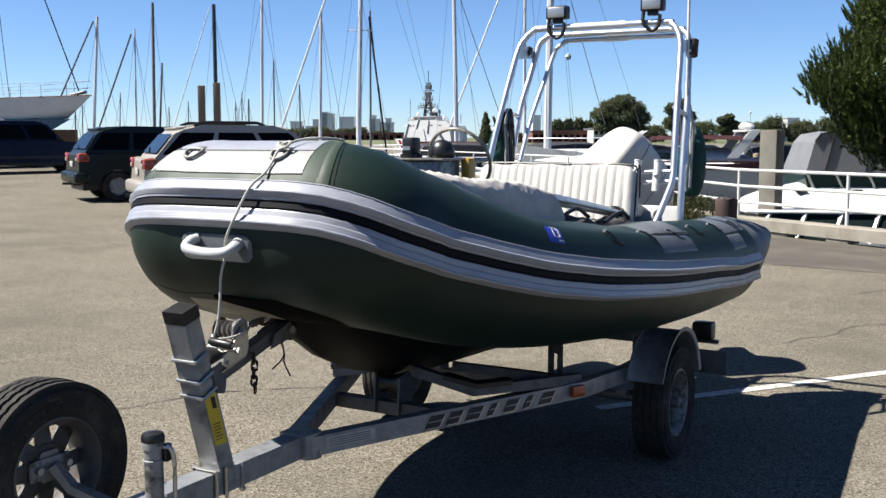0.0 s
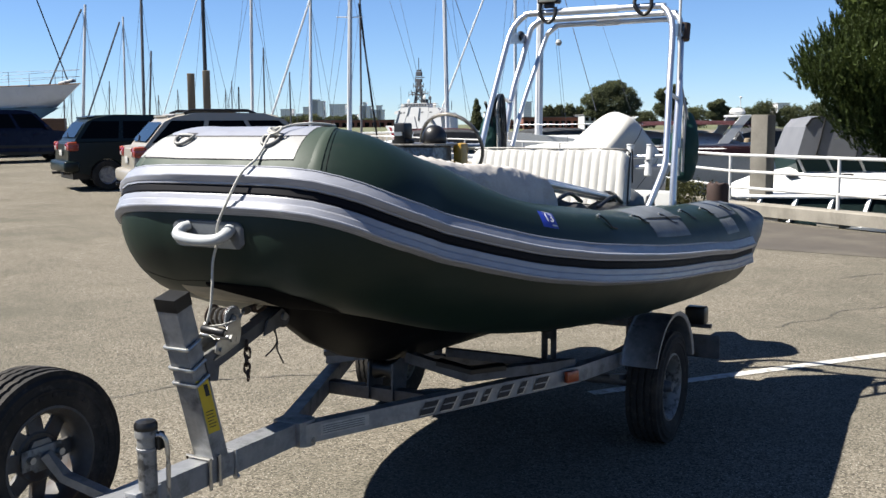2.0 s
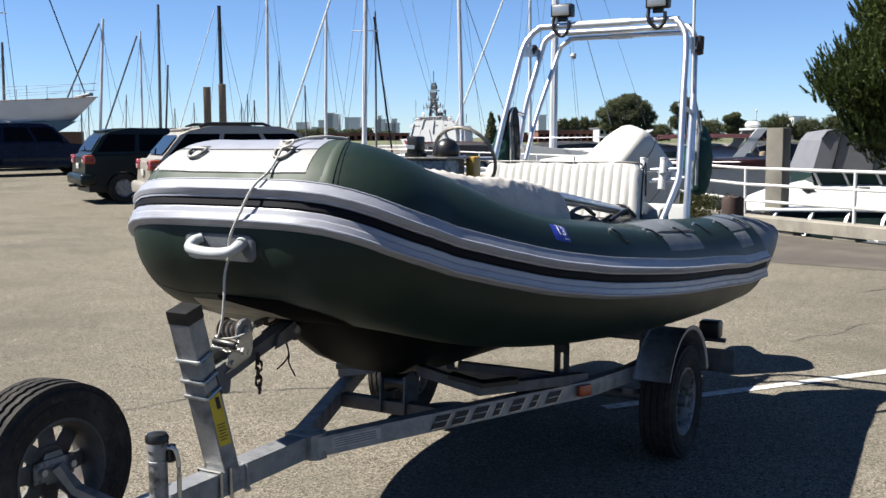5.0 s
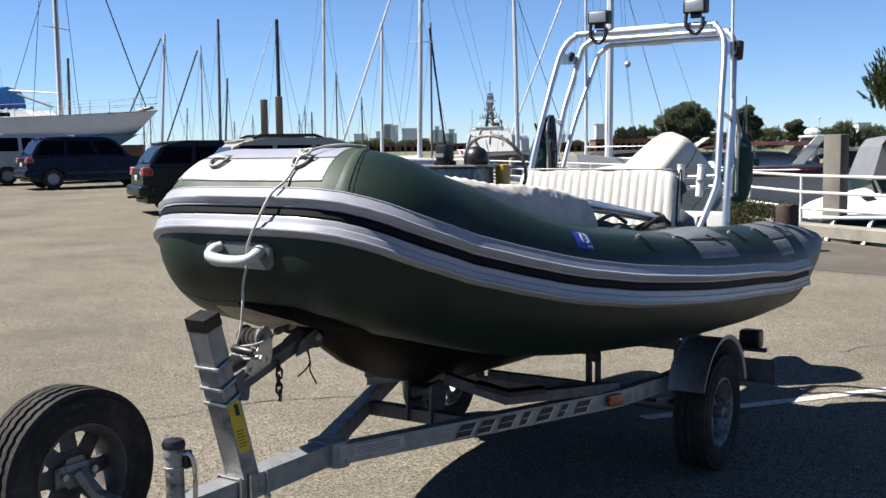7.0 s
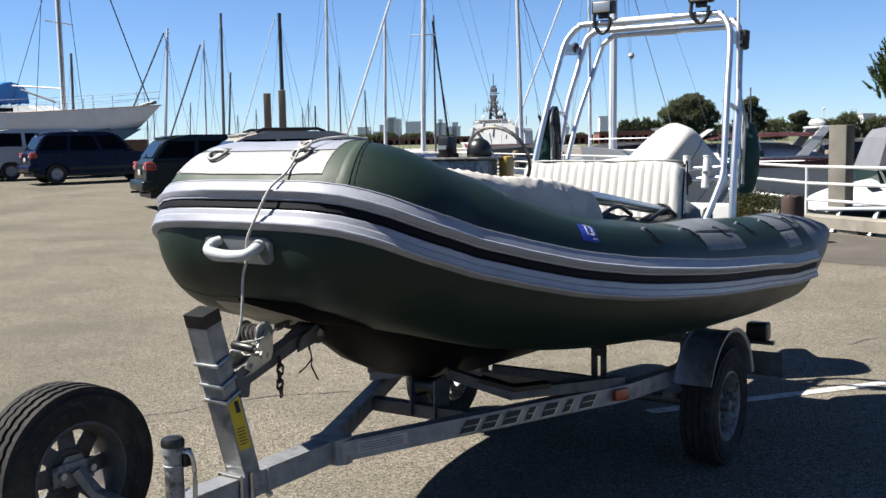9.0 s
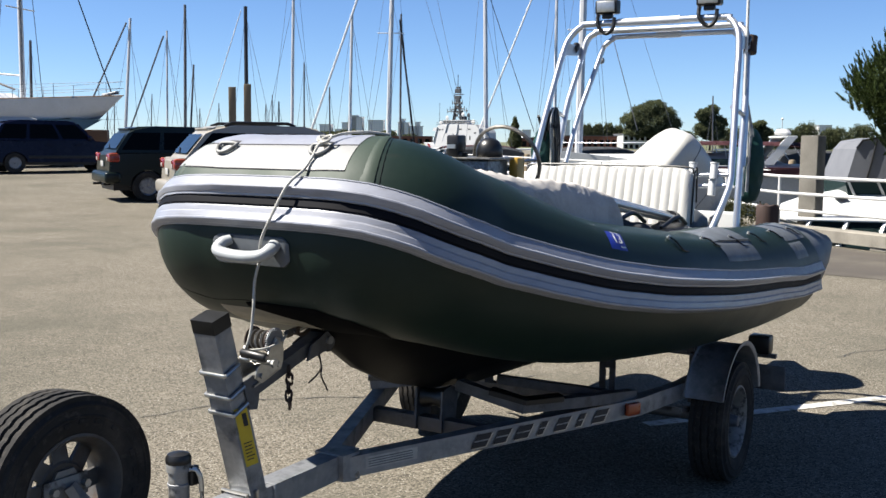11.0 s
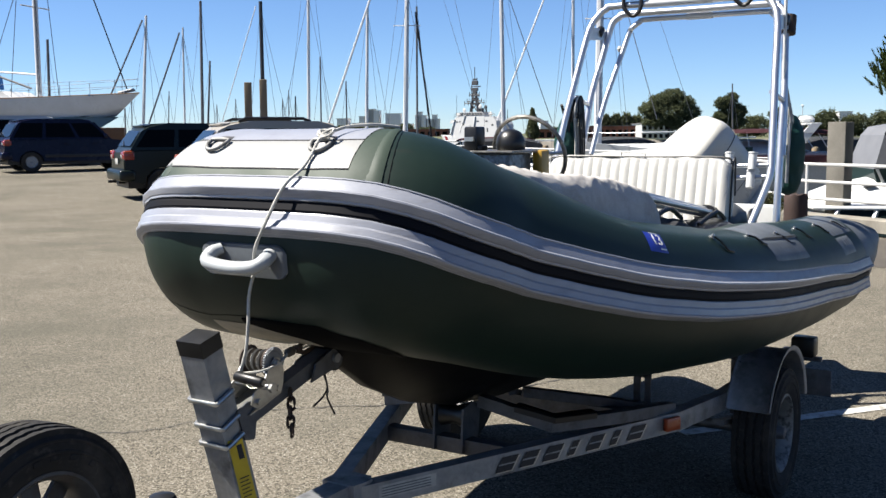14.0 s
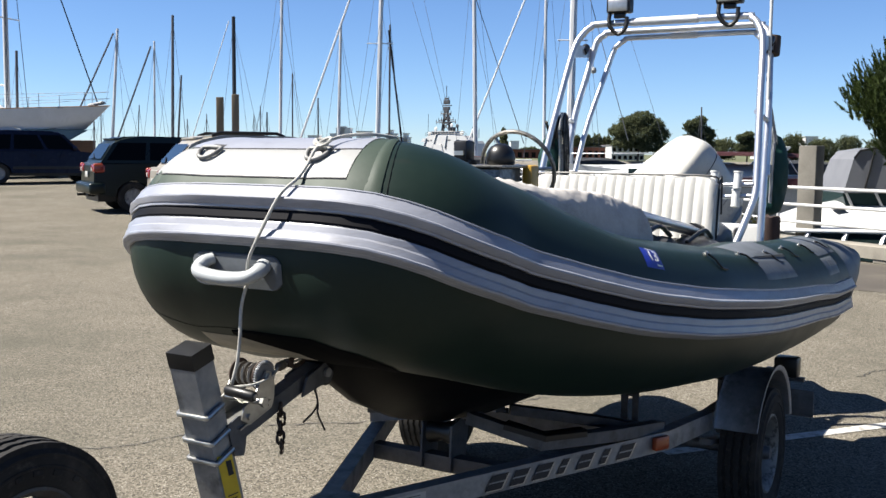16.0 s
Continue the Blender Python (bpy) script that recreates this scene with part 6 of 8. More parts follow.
# ---- parked cars ----
M["paint_green"] = mat("dark_green_car_paint", (0.0030, 0.0066, 0.0052), (0.0044, 0.0084, 0.0066), 0.3, scale=1, spec=0.3)
M["paint_silver"] = mat("champagne_car_paint", (0.27, 0.247, 0.207), (0.235, 0.215, 0.18), 0.4, 0.2, scale=1, coat=0.15)
M["paint_navy"] = mat("navy_car_paint", (0.0016, 0.0020, 0.0125), (0.0023, 0.0027, 0.0160), 0.26, scale=1, spec=0.22)
M["paint_white"] = mat("pale_silver_car_paint", (0.352, 0.352, 0.345), (0.31, 0.31, 0.303), 0.3, 0.2, scale=1, coat=0.5)
M["chrome"] = mat("chrome_trim", (0.422, 0.422, 0.422), None, 0.15, 1.0, scale=3)


def arc(cx, cz, r, a0, a1, n=9):
    return [(cx + r * math.cos(radians(a0 + (a1 - a0) * k / n)), cz + r * math.sin(radians(a0 + (a1 - a0) * k / n))) for k in range(n + 1)]


def car(name, m, label, paint, L=4.6, W=1.8, H=1.76, belt=1.12, rear=0.16, roof_back=0.42, front_roof=0.55, hood=1.35, rack=True, cladding=None, wr=0.35):
    """A sport utility; x points forward, the tail at -L/2."""
    c = thing(name, m, label, "car", "parked cars")
    h = L / 2
    ax_r, ax_f = -h + 0.85, h - 0.9
    low = 0.36
    out = [(-h + 0.02, low + 0.08), (-h, 0.62), (-h + 0.03, belt - 0.03), (-h + 0.08, belt), (h - hood - 0.05, belt), (h - 0.35, belt - 0.10), (h - 0.05, belt - 0.22), (h, 0.62), (h - 0.03, low + 0.06), (ax_f + wr + 0.06, low)]
    out += arc(ax_f, wr, wr + 0.06, 0, 180) + [(ax_f - wr - 0.06, low), (ax_r + wr + 0.06, low)] + arc(ax_r, wr, wr + 0.06, 0, 180) + [(ax_r - wr - 0.06, low)]
    bm = bmesh.new()
    prism(bm, out, -W / 2, W / 2, lambda x, z: (1.0 if z < 0.85 else 0.965) * (0.93 if abs(x) > h - 0.1 else 1), m)
    inv = m.inverted()
    bmesh.ops.bevel(bm, geom=[e for e in bm.edges if all((inv @ v.co).z > 0.6 for v in e.verts)], offset=0.05, segments=3, affect="EDGES", clamp_overlap=True)
    body = part("body", bm, paint, c)
    xs = [(-h + rear, belt - 0.01), (-h + roof_back, H - 0.10), (-h + roof_back + 0.14, H - 0.02), (-h + roof_back + 0.6, H), (h - hood - front_roof - 0.35, H - 0.01), (h - hood - front_roof, H - 0.07), (h - hood + 0.05, belt - 0.01)]

    def tap(x, z):
        return 0.965 - 0.17 * max(0, (z - belt)) / (H - belt)
    bm = bmesh.new()
    prism(bm, xs, -W / 2, W / 2, tap, m)
    bmesh.ops.bevel(bm, geom=[e for e in bm.edges if all((inv @ v.co).z > belt + 0.05 for v in e.verts)], offset=0.07, segments=3, affect="EDGES", clamp_overlap=True)
    part("cabin", bm, paint, body)

    def pane(nm, quad, parent=body):
        bm = bmesh.new()
        bm.faces.new([bm.verts.new(m @ Vector(q)) for q in quad])
        return part(nm, bm, M["glass"], parent, "dark tinted glass")
    z0, z1 = belt + 0.06, H - 0.15
    for sg in (1, -1):
        def sp(x, z):
            return (x, sg * (W / 2 * tap(x, z) + 0.006), z)
        xf0, xf1 = h - hood - 0.13, h - hood - front_roof - 0.06
        xb0, xb1 = -h + rear + 0.14, -h + roof_back + 0.10
        cuts = [0.0, 0.30, 0.34, 0.66, 0.70, 1.0]
        for a, b in ((0, 1), (2, 3), (4, 5)):
            q = []
            for cc, zz in ((cuts[a], z0), (cuts[b], z0), (cuts[b], z1), (cuts[a], z1)):
                lo, hi = xb0 + (xf0 - xb0) * cc, xb1 + (xf1 - xb1) * cc
                q.append(sp(lo if zz == z0 else hi, zz))
            pane("side_window", q)
        bm = bmesh.new()
        box(bm, h - hood - 0.25, h - hood - 0.10, sg * (W / 2 + 0.02) - 0.07, sg * (W / 2 + 0.02) + 0.09, belt + 0.02, belt + 0.17, m, bevel=0.03)
        part("mirror", bm, paint, c)
        bm = bmesh.new()
        y0, y1 = sorted((sg * (W / 2 - 0.42), sg * (W / 2 - 0.004)))
        box(bm, -h - 0.006, -h + 0.24, y0, y1, belt - 0.22, belt - 0.035, m, bevel=0.04, seg=3)
        tl_ = part("tail_light", bm, M["red_lens"], c, "red tail light")
        bm = bmesh.new()
        y0, y1 = sorted((sg * (W / 2 - 0.16), sg * (W / 2 + 0.001)))
        box(bm, -h - 0.002, -h + 0.20, y0, y1, belt - 0.095, belt - 0.015, m, bevel=0.03, seg=3)
        part("indicator", bm, M["amber"], tl_, "amber indicator")
        bm = bmesh.new()
        y0, y1 = sorted((sg * (W / 2 - 0.30), sg * (W / 2 - 0.20)))
        box(bm, -h - 0.020, -h, y0, y1, belt - 0.185, belt - 0.11, m, bevel=0.006)
        part("reversing_lens", bm, M["paper"], tl_, "pale reversing lens")
        for xh in (-0.55, 0.45):
            bm = bmesh.new()
            y0, y1 = sorted((sg * (W / 2 - 0.012), sg * (W / 2 + 0.022)))
            box(bm, xh, xh + 0.2, y0, y1, belt - 0.16, belt - 0.125, m, bevel=0.008)
            part("door_handle", bm, paint, c)
        bm = bmesh.new()
        y0, y1 = sorted((sg * (W / 2 - 0.006), sg * (W / 2 + 0.012)))
        box(bm, ax_r + wr + 0.10, ax_f - wr - 0.10, y0, y1, 0.50, 0.60, m, bevel=0.008)
        part("side_moulding", bm, cladding or M["black_plastic"], c, "long side moulding")
        for ax in (ax_r, ax_f):
            wm_ = m @ Matrix.Translation((ax, sg * (W / 2 - 0.10), wr)) @ Matrix.Rotation(radians(-90 * sg), 4, "X")
            bm = bmesh.new()
            lathe(bm, [(0.20, -0.11), (wr - 0.03, -0.11), (wr, -0.08), (wr, 0.08), (wr - 0.03, 0.11), (0.21, 0.10), (0.20, 0.06)], wm_, 28, closed=True)
            ty = part("tyre", bm, M["tyre"], c)
            bm = bmesh.new()
            lathe(bm, [(0.0, 0.05), (0.06, 0.075), (0.17, 0.06), (0.205, 0.095), (0.21, 0.06), (0.0, 0.0)], wm_, 20)
            for k in range(5):
                q = wm_ @ Matrix.Rotation(2 * math.pi * k / 5, 4, "Z")
                box(bm, 0.05, 0.195, -0.028, 0.028, 0.06, 0.085, q)
            part("rim", bm, M["galv"], ty)
        if rack:
            bm = bmesh.new()
            y = sg * (W / 2 * 0.74)
            pipe(bm, [m @ Vector(p) for p in ((-h + roof_back + 0.35, y, H - 0.01), (-h + roof_back + 0.5, y, H + 0.045), (h - hood - front_roof - 0.65, y, H + 0.04), (h - hood - front_roof - 0.5, y, H - 0.02))], 0.03, 8)
            part("roof_rail", bm, M["black_plastic"], c)
    wy0, wy1 = W / 2 * 0.84, W / 2 * 0.74
    zt_ = H - 0.17
    fx = (zt_ - belt) / (H - 0.10 - belt)
    xr = (-h + rear) + (roof_back - rear) * fx
    xl = (-h + rear) + (roof_back - rear) * 0.12
    pane("rear_window", [(xl - 0.012, -wy0, belt + 0.09), (xl - 0.012, wy0, belt + 0.09), (xr - 0.012, wy1, zt_), (xr - 0.012, -wy1, zt_)])
    pane("windscreen", [(h - hood + 0.0, -wy0, belt + 0.06), (h - hood + 0.0, wy0, belt + 0.06), (h - hood - front_roof + 0.08, wy1, H - 0.12), (h - hood - front_roof + 0.08, -wy1, H - 0.12)])
    bm = bmesh.new()
    box(bm, -h - 0.11, -h + 0.25, -W / 2 - 0.005, W / 2 + 0.005, 0.42, 0.68, m, bevel=0.07, seg=3)
    part("bumper", bm, cladding or paint, c)
    bm = bmesh.new()
    box(bm, h - 0.25, h + 0.08, -W / 2 - 0.005, W / 2 + 0.005, 0.40, 0.62, m, bevel=0.05)
    part("bumper", bm, cladding or paint, c)
    bm = bmesh.new()
    box(bm, -h - 0.016, -h + 0.0, -0.16, 0.16, belt - 0.33, belt - 0.20, m, bevel=0.004)
    part("number_plate", bm, M["paper"], c, "pale plate with no readable writing")
    bm = bmesh.new()
    box(bm, -h + roof_back + 0.02, -h + roof_back + 0.22, -W / 2 * 0.70, W / 2 * 0.70, H - 0.085, H - 0.045, m, bevel=0.015)
    part("spoiler", bm, paint, body)
    bm = bmesh.new()
    rod(bm, m @ Vector((xl - 0.02, 0.0, belt + 0.10)), m @ Vector((xl + 0.06, 0.42, belt + 0.19)), 0.012, n=6)
    part("rear_wiper", bm, M["black_plastic"], body)
    bm = bmesh.new()
    rod(bm, m @ Vector((-h - 0.02, 0, 0.40)), m @ Vector((-h - 0.22, 0, 0.40)), 0.03, n=8)
    box(bm, -h - 0.05, -h + 0.1, -0.35, 0.35, 0.36, 0.42, m, bevel=0.01)
    part("tow_hitch", bm, M["black_plastic"], c)
    bm = bmesh.new()
    box(bm, -h + 0.1, h - 0.1, -W / 2 + 0.15, W / 2 - 0.15, 0.26, 0.5, m)
    part("underbody", bm, M["black_plastic"], c)
    return c


def lot(x, y, turn):
    return at(x, y, rise(x, y), turn)


car("sport_utility", lot(-6.64, 24.65, 30), "dark green sport utility vehicle parked on the lot", M["paint_green"], L=4.55, W=1.78, H=1.72, rear=0.14, roof_back=0.46, rack=False, cladding=M["paint_green"])
car("sport_utility", lot(-3.75, 20.55, 25), "champagne silver sport utility vehicle with a black roof rack", M["paint_silver"], L=4.75, W=1.85, H=1.74, rear=0.2, roof_back=0.62)
car("sport_utility", lot(-14.95, 36.2, 38), "navy blue sport utility vehicle parked on the lot", M["paint_navy"], L=4.9, W=1.85, H=1.82, roof_back=0.5, rack=False)
car("pickup_truck", lot(-18.1, 39.7, 38), "pale silver pickup truck with a matching canopy", M["paint_white"], L=5.4, W=1.95, H=1.95, belt=1.22, rear=0.05, roof_back=0.3, rack=False)
car("sport_utility", lot(-26.0, 41.5, 38), "dark blue van parked at the edge of the lot", M["paint_navy"], L=4.9, W=1.9, H=1.9, rack=False)


# ---- water, far shore and marina ----
M["water"] = mat("harbour_water", (0.0144, 0.026, 0.0318), (0.0202, 0.0347, 0.0404), 0.12, scale=0.4, fine=2.5, bump=0.05)
M["antifoul"] = mat("dark_blue_bottom_paint", (0.040, 0.110, 0.215), (0.052, 0.130, 0.245), 0.6, scale=2)
M["brick_red"] = mat("red_brick_wall", (0.173, 0.0635, 0.0404), (0.127, 0.0491, 0.0347), 0.9, scale=0.6, fine=5)
M["roofing"] = mat("grey_roofing", (0.138, 0.133, 0.133), (0.0986, 0.095, 0.095), 0.85, scale=0.8)
# Both tower colours are lightened to stand in for distance haze.
M["tower"] = mat("hazed_tower_glazing", (0.50, 0.505, 0.52), (0.44, 0.445, 0.465), 0.8, scale=0.02, fine=0.2)
M["tower2"] = mat("hazed_tower_concrete", (0.68, 0.665, 0.66), (0.58, 0.57, 0.57), 0.8, scale=0.02, fine=0.2)
M["maroon"] = mat("maroon_canvas", (0.0577, 0.0104, 0.0127), (0.0433, 0.00808, 0.0104), 0.8, scale=2)
M["grey_canvas"] = mat("dark_grey_canvas", (0.0577, 0.0606, 0.0664), (0.0404, 0.0433, 0.0491), 0.8, scale=3, bump=0.003)
M["canopy_grey"] = mat("grey_boat_canvas", (0.114, 0.119, 0.132), (0.088, 0.0924, 0.104), 0.8, scale=2.5, bump=0.003)
M["blue_tarp"] = mat("bright_blue_tarpaulin", (0.00693, 0.115, 0.358), (0.0115, 0.15, 0.404), 0.45, scale=3, bump=0.02)
M["teak"] = mat("brown_timber", (0.15, 0.0751, 0.0318), (0.0986, 0.0491, 0.0231), 0.7, scale=4, stretch=(1, 1, 6))
M["blue_cover"] = mat("dark_blue_boat_cover", (0.012, 0.030, 0.095), (0.009, 0.022, 0.070), 0.8, scale=3, bump=0.003)
M["riprap"] = mat("pale_stone_bank", (0.173, 0.156, 0.127), (0.0808, 0.0722, 0.0606), 0.95, scale=1.0, fine=6, bump=0.05)
M["pile_tan"] = mat("tan_timber_pile", (0.196, 0.15, 0.0924), (0.138, 0.104, 0.0635), 0.85, scale=2, fine=14, bump=0.004, stretch=(1, 1, 0.2))
M["ship_dark"] = mat("dark_grey_ship_paint", (0.026, 0.0277, 0.0318), None, 0.6, scale=1)
M["ship_white"] = mat("white_ship_paint", (0.422, 0.422, 0.415), (0.366, 0.366, 0.359), 0.5, scale=0.5)
WATER = -1.3
bm = bmesh.new()
bm.faces.new([bm.verts.new(p) for p in ((-3500, -300, WATER), (3500, -300, WATER), (3500, 4500, WATER), (-3500, 4500, WATER))])
tagged(part("water", bm, M["water"], None, smooth=False), "dark blue harbour water", "water", kind="structure")


def spot(a, e, d):
    """A place by its slopes to the right and up from the first eye, d metres ahead."""
    return Vector((a * d, d, 1.5 + e * d))


# far shore: a stone bank, grass behind
bm = bmesh.new()
rows = []
for x in range(-700, 901, 25):
    y = 186 + 10 * math.sin(x * 0.013) + (120 if x < -45 else 0) + (0.10 * x if x > 40 else 0)
    rows.append([bm.verts.new(p) for p in ((x, y, WATER - 0.5), (x, y + 3, -0.1), (x, y + 4.5, 0.15))])
skin(bm, rows, loop=False)
tagged(part("stone_bank", bm, M["riprap"], None), "pale stone bank of the far shore", "bank", kind="structure")
bm = bmesh.new()
rows = []
for x in range(-700, 901, 25):
    y = 190.5 + 10 * math.sin(x * 0.013) + (120 if x < -45 else 0) + (0.10 * x if x > 40 else 0)
    rows.append([bm.verts.new(p) for p in ((x, y, 0.15), (x, y + 40, 0.6), (x, y + 1500, 1.0))])
skin(bm, rows, loop=False)
tagged(part("far_ground", bm, M["grass"], None), "dry grass of the far shore", "ground", kind="structure")


def building(name, a0, a1, e, d, wall, roof, label, storeys=1, bays=6, deep=14.0, pane="glass"):
    """A block with windows that face the harbour."""
    x0, x1, zt = a0 * d, a1 * d, 1.5 + e * d
    b = thing(name, at((x0 + x1) / 2, d, 0), label, "building")
    bm = bmesh.new()
    box(bm, x0, x1, d, d + deep, 0.0, zt)
    w = part("wall", bm, wall, b)
    bm = bmesh.new()
    box(bm, x0 - 0.01 * d * 0.1, x1 + 0.01 * d * 0.1, d - 0.3, d + deep + 0.3, zt, zt + 0.012 * zt + 0.1)
    part("roof", bm, roof, b)
    hgt = zt / storeys
    first = None
    for s in range(storeys):
        for k in range(bays):
            wx = (x1 - x0) / bays
            m_ = Matrix.Translation((x0 + wx * (k + 0.5), d - 0.02, hgt * (s + 0.5)))
            if first is None:
                bm = bmesh.new()
                box(bm, -wx * 0.3, wx * 0.3, -0.03, 0.03, -hgt * 0.24, hgt * 0.24)
                first = part("window", bm, M[pane], b, "", m_)
                base = m_
            else:
                share("window", first, b, Matrix.Translation(m_.translation - base.translation))
    return b


# Skyline blocks; their haze is only the pale wall and window colour.
for a0, a1, e in ((-0.122, -0.108, 0.023), (-0.102, -0.087, 0.020), (-0.150, -0.139, 0.0155), (-0.0725, -0.062, 0.018), (-0.061, -0.049, 0.0145), (-0.056, -0.0515, 0.0185), (-0.0695, -0.0665, 0.0215), (-0.1195, -0.1135, 0.0245), (-0.128, -0.1225, 0.0175), (-0.083, -0.075, 0.010), (0.088, 0.096, 0.0215), (0.338, 0.350, 0.019), (-0.135, -0.127, 0.011), (0.05, 0.058, 0.012)):
    building("tower_block", a0, a1, e, 1500, M["tower2"], M["tower"], "skyline tower block with distance haze painted into its pale colour", 12, 6, 30, "tower")
building("brick_warehouse", 0.088, 0.142, 0.0062, 214, M["brick_red"], M["roofing"], "long red brick warehouse on the far shore", 1, 9)
building("brick_warehouse", -0.128, -0.040, 0.0045, 330, M["brick_red"], M["roofing"], "long red brick warehouse beyond the masts", 1, 12)
building("brick_warehouse", 0.048, 0.082, 0.0035, 216, M["brick_red"], M["roofing"], "low brick shed on the far shore", 1, 5)
building("shore_house", 0.148, 0.180, 0.0085, 205, M["white_paint"], M["roofing"], "white two-storey house on the far shore", 2, 6)
building("shore_house", 0.30, 0.36, 0.004, 240, M["white_paint"], M["roofing"], "low pale building among far trees", 1, 8)


def far_tree(a, e, w, d, seed, kind="round", n=1500):
    h = 1.0 + e * d
    r = w * d / 2
    x = a * d
    if kind == "round":
        lobes = [(-0.55 * r, 0, 0.58 * h, 0.42 * r, 0.4 * r, 0.16 * h), (-0.25 * r, 0.1, 0.74 * h, 0.42 * r, 0.4 * r, 0.16 * h), (0.12 * r, 0, 0.86 * h, 0.36 * r, 0.35 * r, 0.13 * h), (0.45 * r, 0, 0.70 * h, 0.40 * r, 0.4 * r, 0.17 * h), (0.66 * r, 0, 0.50 * h, 0.36 * r, 0.35 * r, 0.15 * h), (0.0, 0, 0.52 * h, 0.6 * r, 0.5 * r, 0.22 * h), (-0.45 * r, 0, 0.36 * h, 0.4 * r, 0.4 * r, 0.13 * h), (0.35 * r, 0, 0.32 * h, 0.5 * r, 0.4 * r, 0.16 * h)]
    elif kind == "cone":
        lobes = [(0, 0, 0.2 * h, r, r, 0.2 * h), (0, 0, 0.42 * h, 0.75 * r, 0.75 * r, 0.2 * h), (0, 0, 0.64 * h, 0.5 * r, 0.5 * r, 0.2 * h), (0, 0, 0.84 * h, 0.26 * r, 0.26 * r, 0.17 * h)]
    elif kind == "bush":
        lobes = [(-0.5 * r, 0, 0.45 * h, 0.6 * r, 0.5 * r, 0.5 * h), (0.4 * r, 0, 0.5 * h, 0.65 * r, 0.5 * r, 0.5 * h), (0, 0, 0.55 * h, 0.5 * r, 0.5 * r, 0.45 * h)]
    else:
        lobes = [(-0.35 * r, 0, 0.76 * h, 0.5 * r, 0.4 * r, 0.15 * h), (0.45 * r, 0, 0.60 * h, 0.5 * r, 0.4 * r, 0.15 * h), (0.1 * r, 0, 0.86 * h, 0.35 * r, 0.4 * r, 0.12 * h), (-0.3 * r, 0, 0.45 * h, 0.6 * r, 0.4 * r, 0.16 * h), (0.2 * r, 0, 0.35 * h, 0.7 * r, 0.4 * r, 0.16 * h)]
    lab = {"round": "broad dark evergreen on the far shore", "cone": "slender dark conifer on the far shore", "bush": "rounded green tree on the far shore", "open": "dark open-crowned pine on the far shore"}[kind]
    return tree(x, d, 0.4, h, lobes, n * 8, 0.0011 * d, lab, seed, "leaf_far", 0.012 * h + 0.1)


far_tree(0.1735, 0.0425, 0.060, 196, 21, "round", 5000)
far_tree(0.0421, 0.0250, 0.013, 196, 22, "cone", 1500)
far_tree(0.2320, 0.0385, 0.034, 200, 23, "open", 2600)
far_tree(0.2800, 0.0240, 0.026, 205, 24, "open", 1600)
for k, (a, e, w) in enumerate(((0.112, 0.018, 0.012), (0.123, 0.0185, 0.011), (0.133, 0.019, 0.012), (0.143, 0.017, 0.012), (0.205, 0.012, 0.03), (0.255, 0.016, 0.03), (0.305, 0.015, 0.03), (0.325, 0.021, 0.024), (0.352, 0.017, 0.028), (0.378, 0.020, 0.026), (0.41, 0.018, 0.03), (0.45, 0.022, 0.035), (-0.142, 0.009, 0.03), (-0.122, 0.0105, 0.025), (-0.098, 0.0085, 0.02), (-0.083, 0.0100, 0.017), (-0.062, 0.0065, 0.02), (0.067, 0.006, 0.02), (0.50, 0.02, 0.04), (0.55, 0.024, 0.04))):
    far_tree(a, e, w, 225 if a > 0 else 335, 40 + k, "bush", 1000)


def hull_mesh(bm, length, beam, z_water, free, m, draught=0.5, rake=0.12, cut=None):
    """Lofts a yacht's hull with its bow at +x; cut gives the height band (lo, hi) to build."""
    rings = []
    for k in range(17):
        s = k / 16
        x = -length / 2 + length * s
        w = beam / 2 * (0.72 + 0.28 * math.sin(math.pi * min(1, s * 1.25 + 0.1))) * (1 - max(0, (s - 0.45) / 0.55) ** 2.2)
        w = max(w, 0.03)
        sheer = z_water + free * (1 + 0.28 * max(0, s - 0.4) ** 1.5 * 2 + 0.05 * (1 - s))
        kz = z_water - draught * (1 - abs(2 * s - 0.95) ** 2.2)
        row = []
        for f in (0.0, 0.12, 0.3, 0.5, 0.75, 1.0):
            ww = w * (1 - (1 - f) ** 2.6)
            zz = kz + (sheer - kz) * f
            row.append((x + rake * length * f * max(0, (s - 0.6) / 0.4) ** 1.5, ww, zz))
        rings.append(row)
    out = []
    for row in rings:
        full = [(x, -w, z) for x, w, z in row[::-1]] + [(x, w, z) for x, w, z in row[1:]]
        if cut:
            full = [(x, y, min(max(z, cut[0]), cut[1])) for x, y, z in full]
        out.append([bm.verts.new(m @ Vector(p)) for p in full])
    skin(bm, out)
    return rings


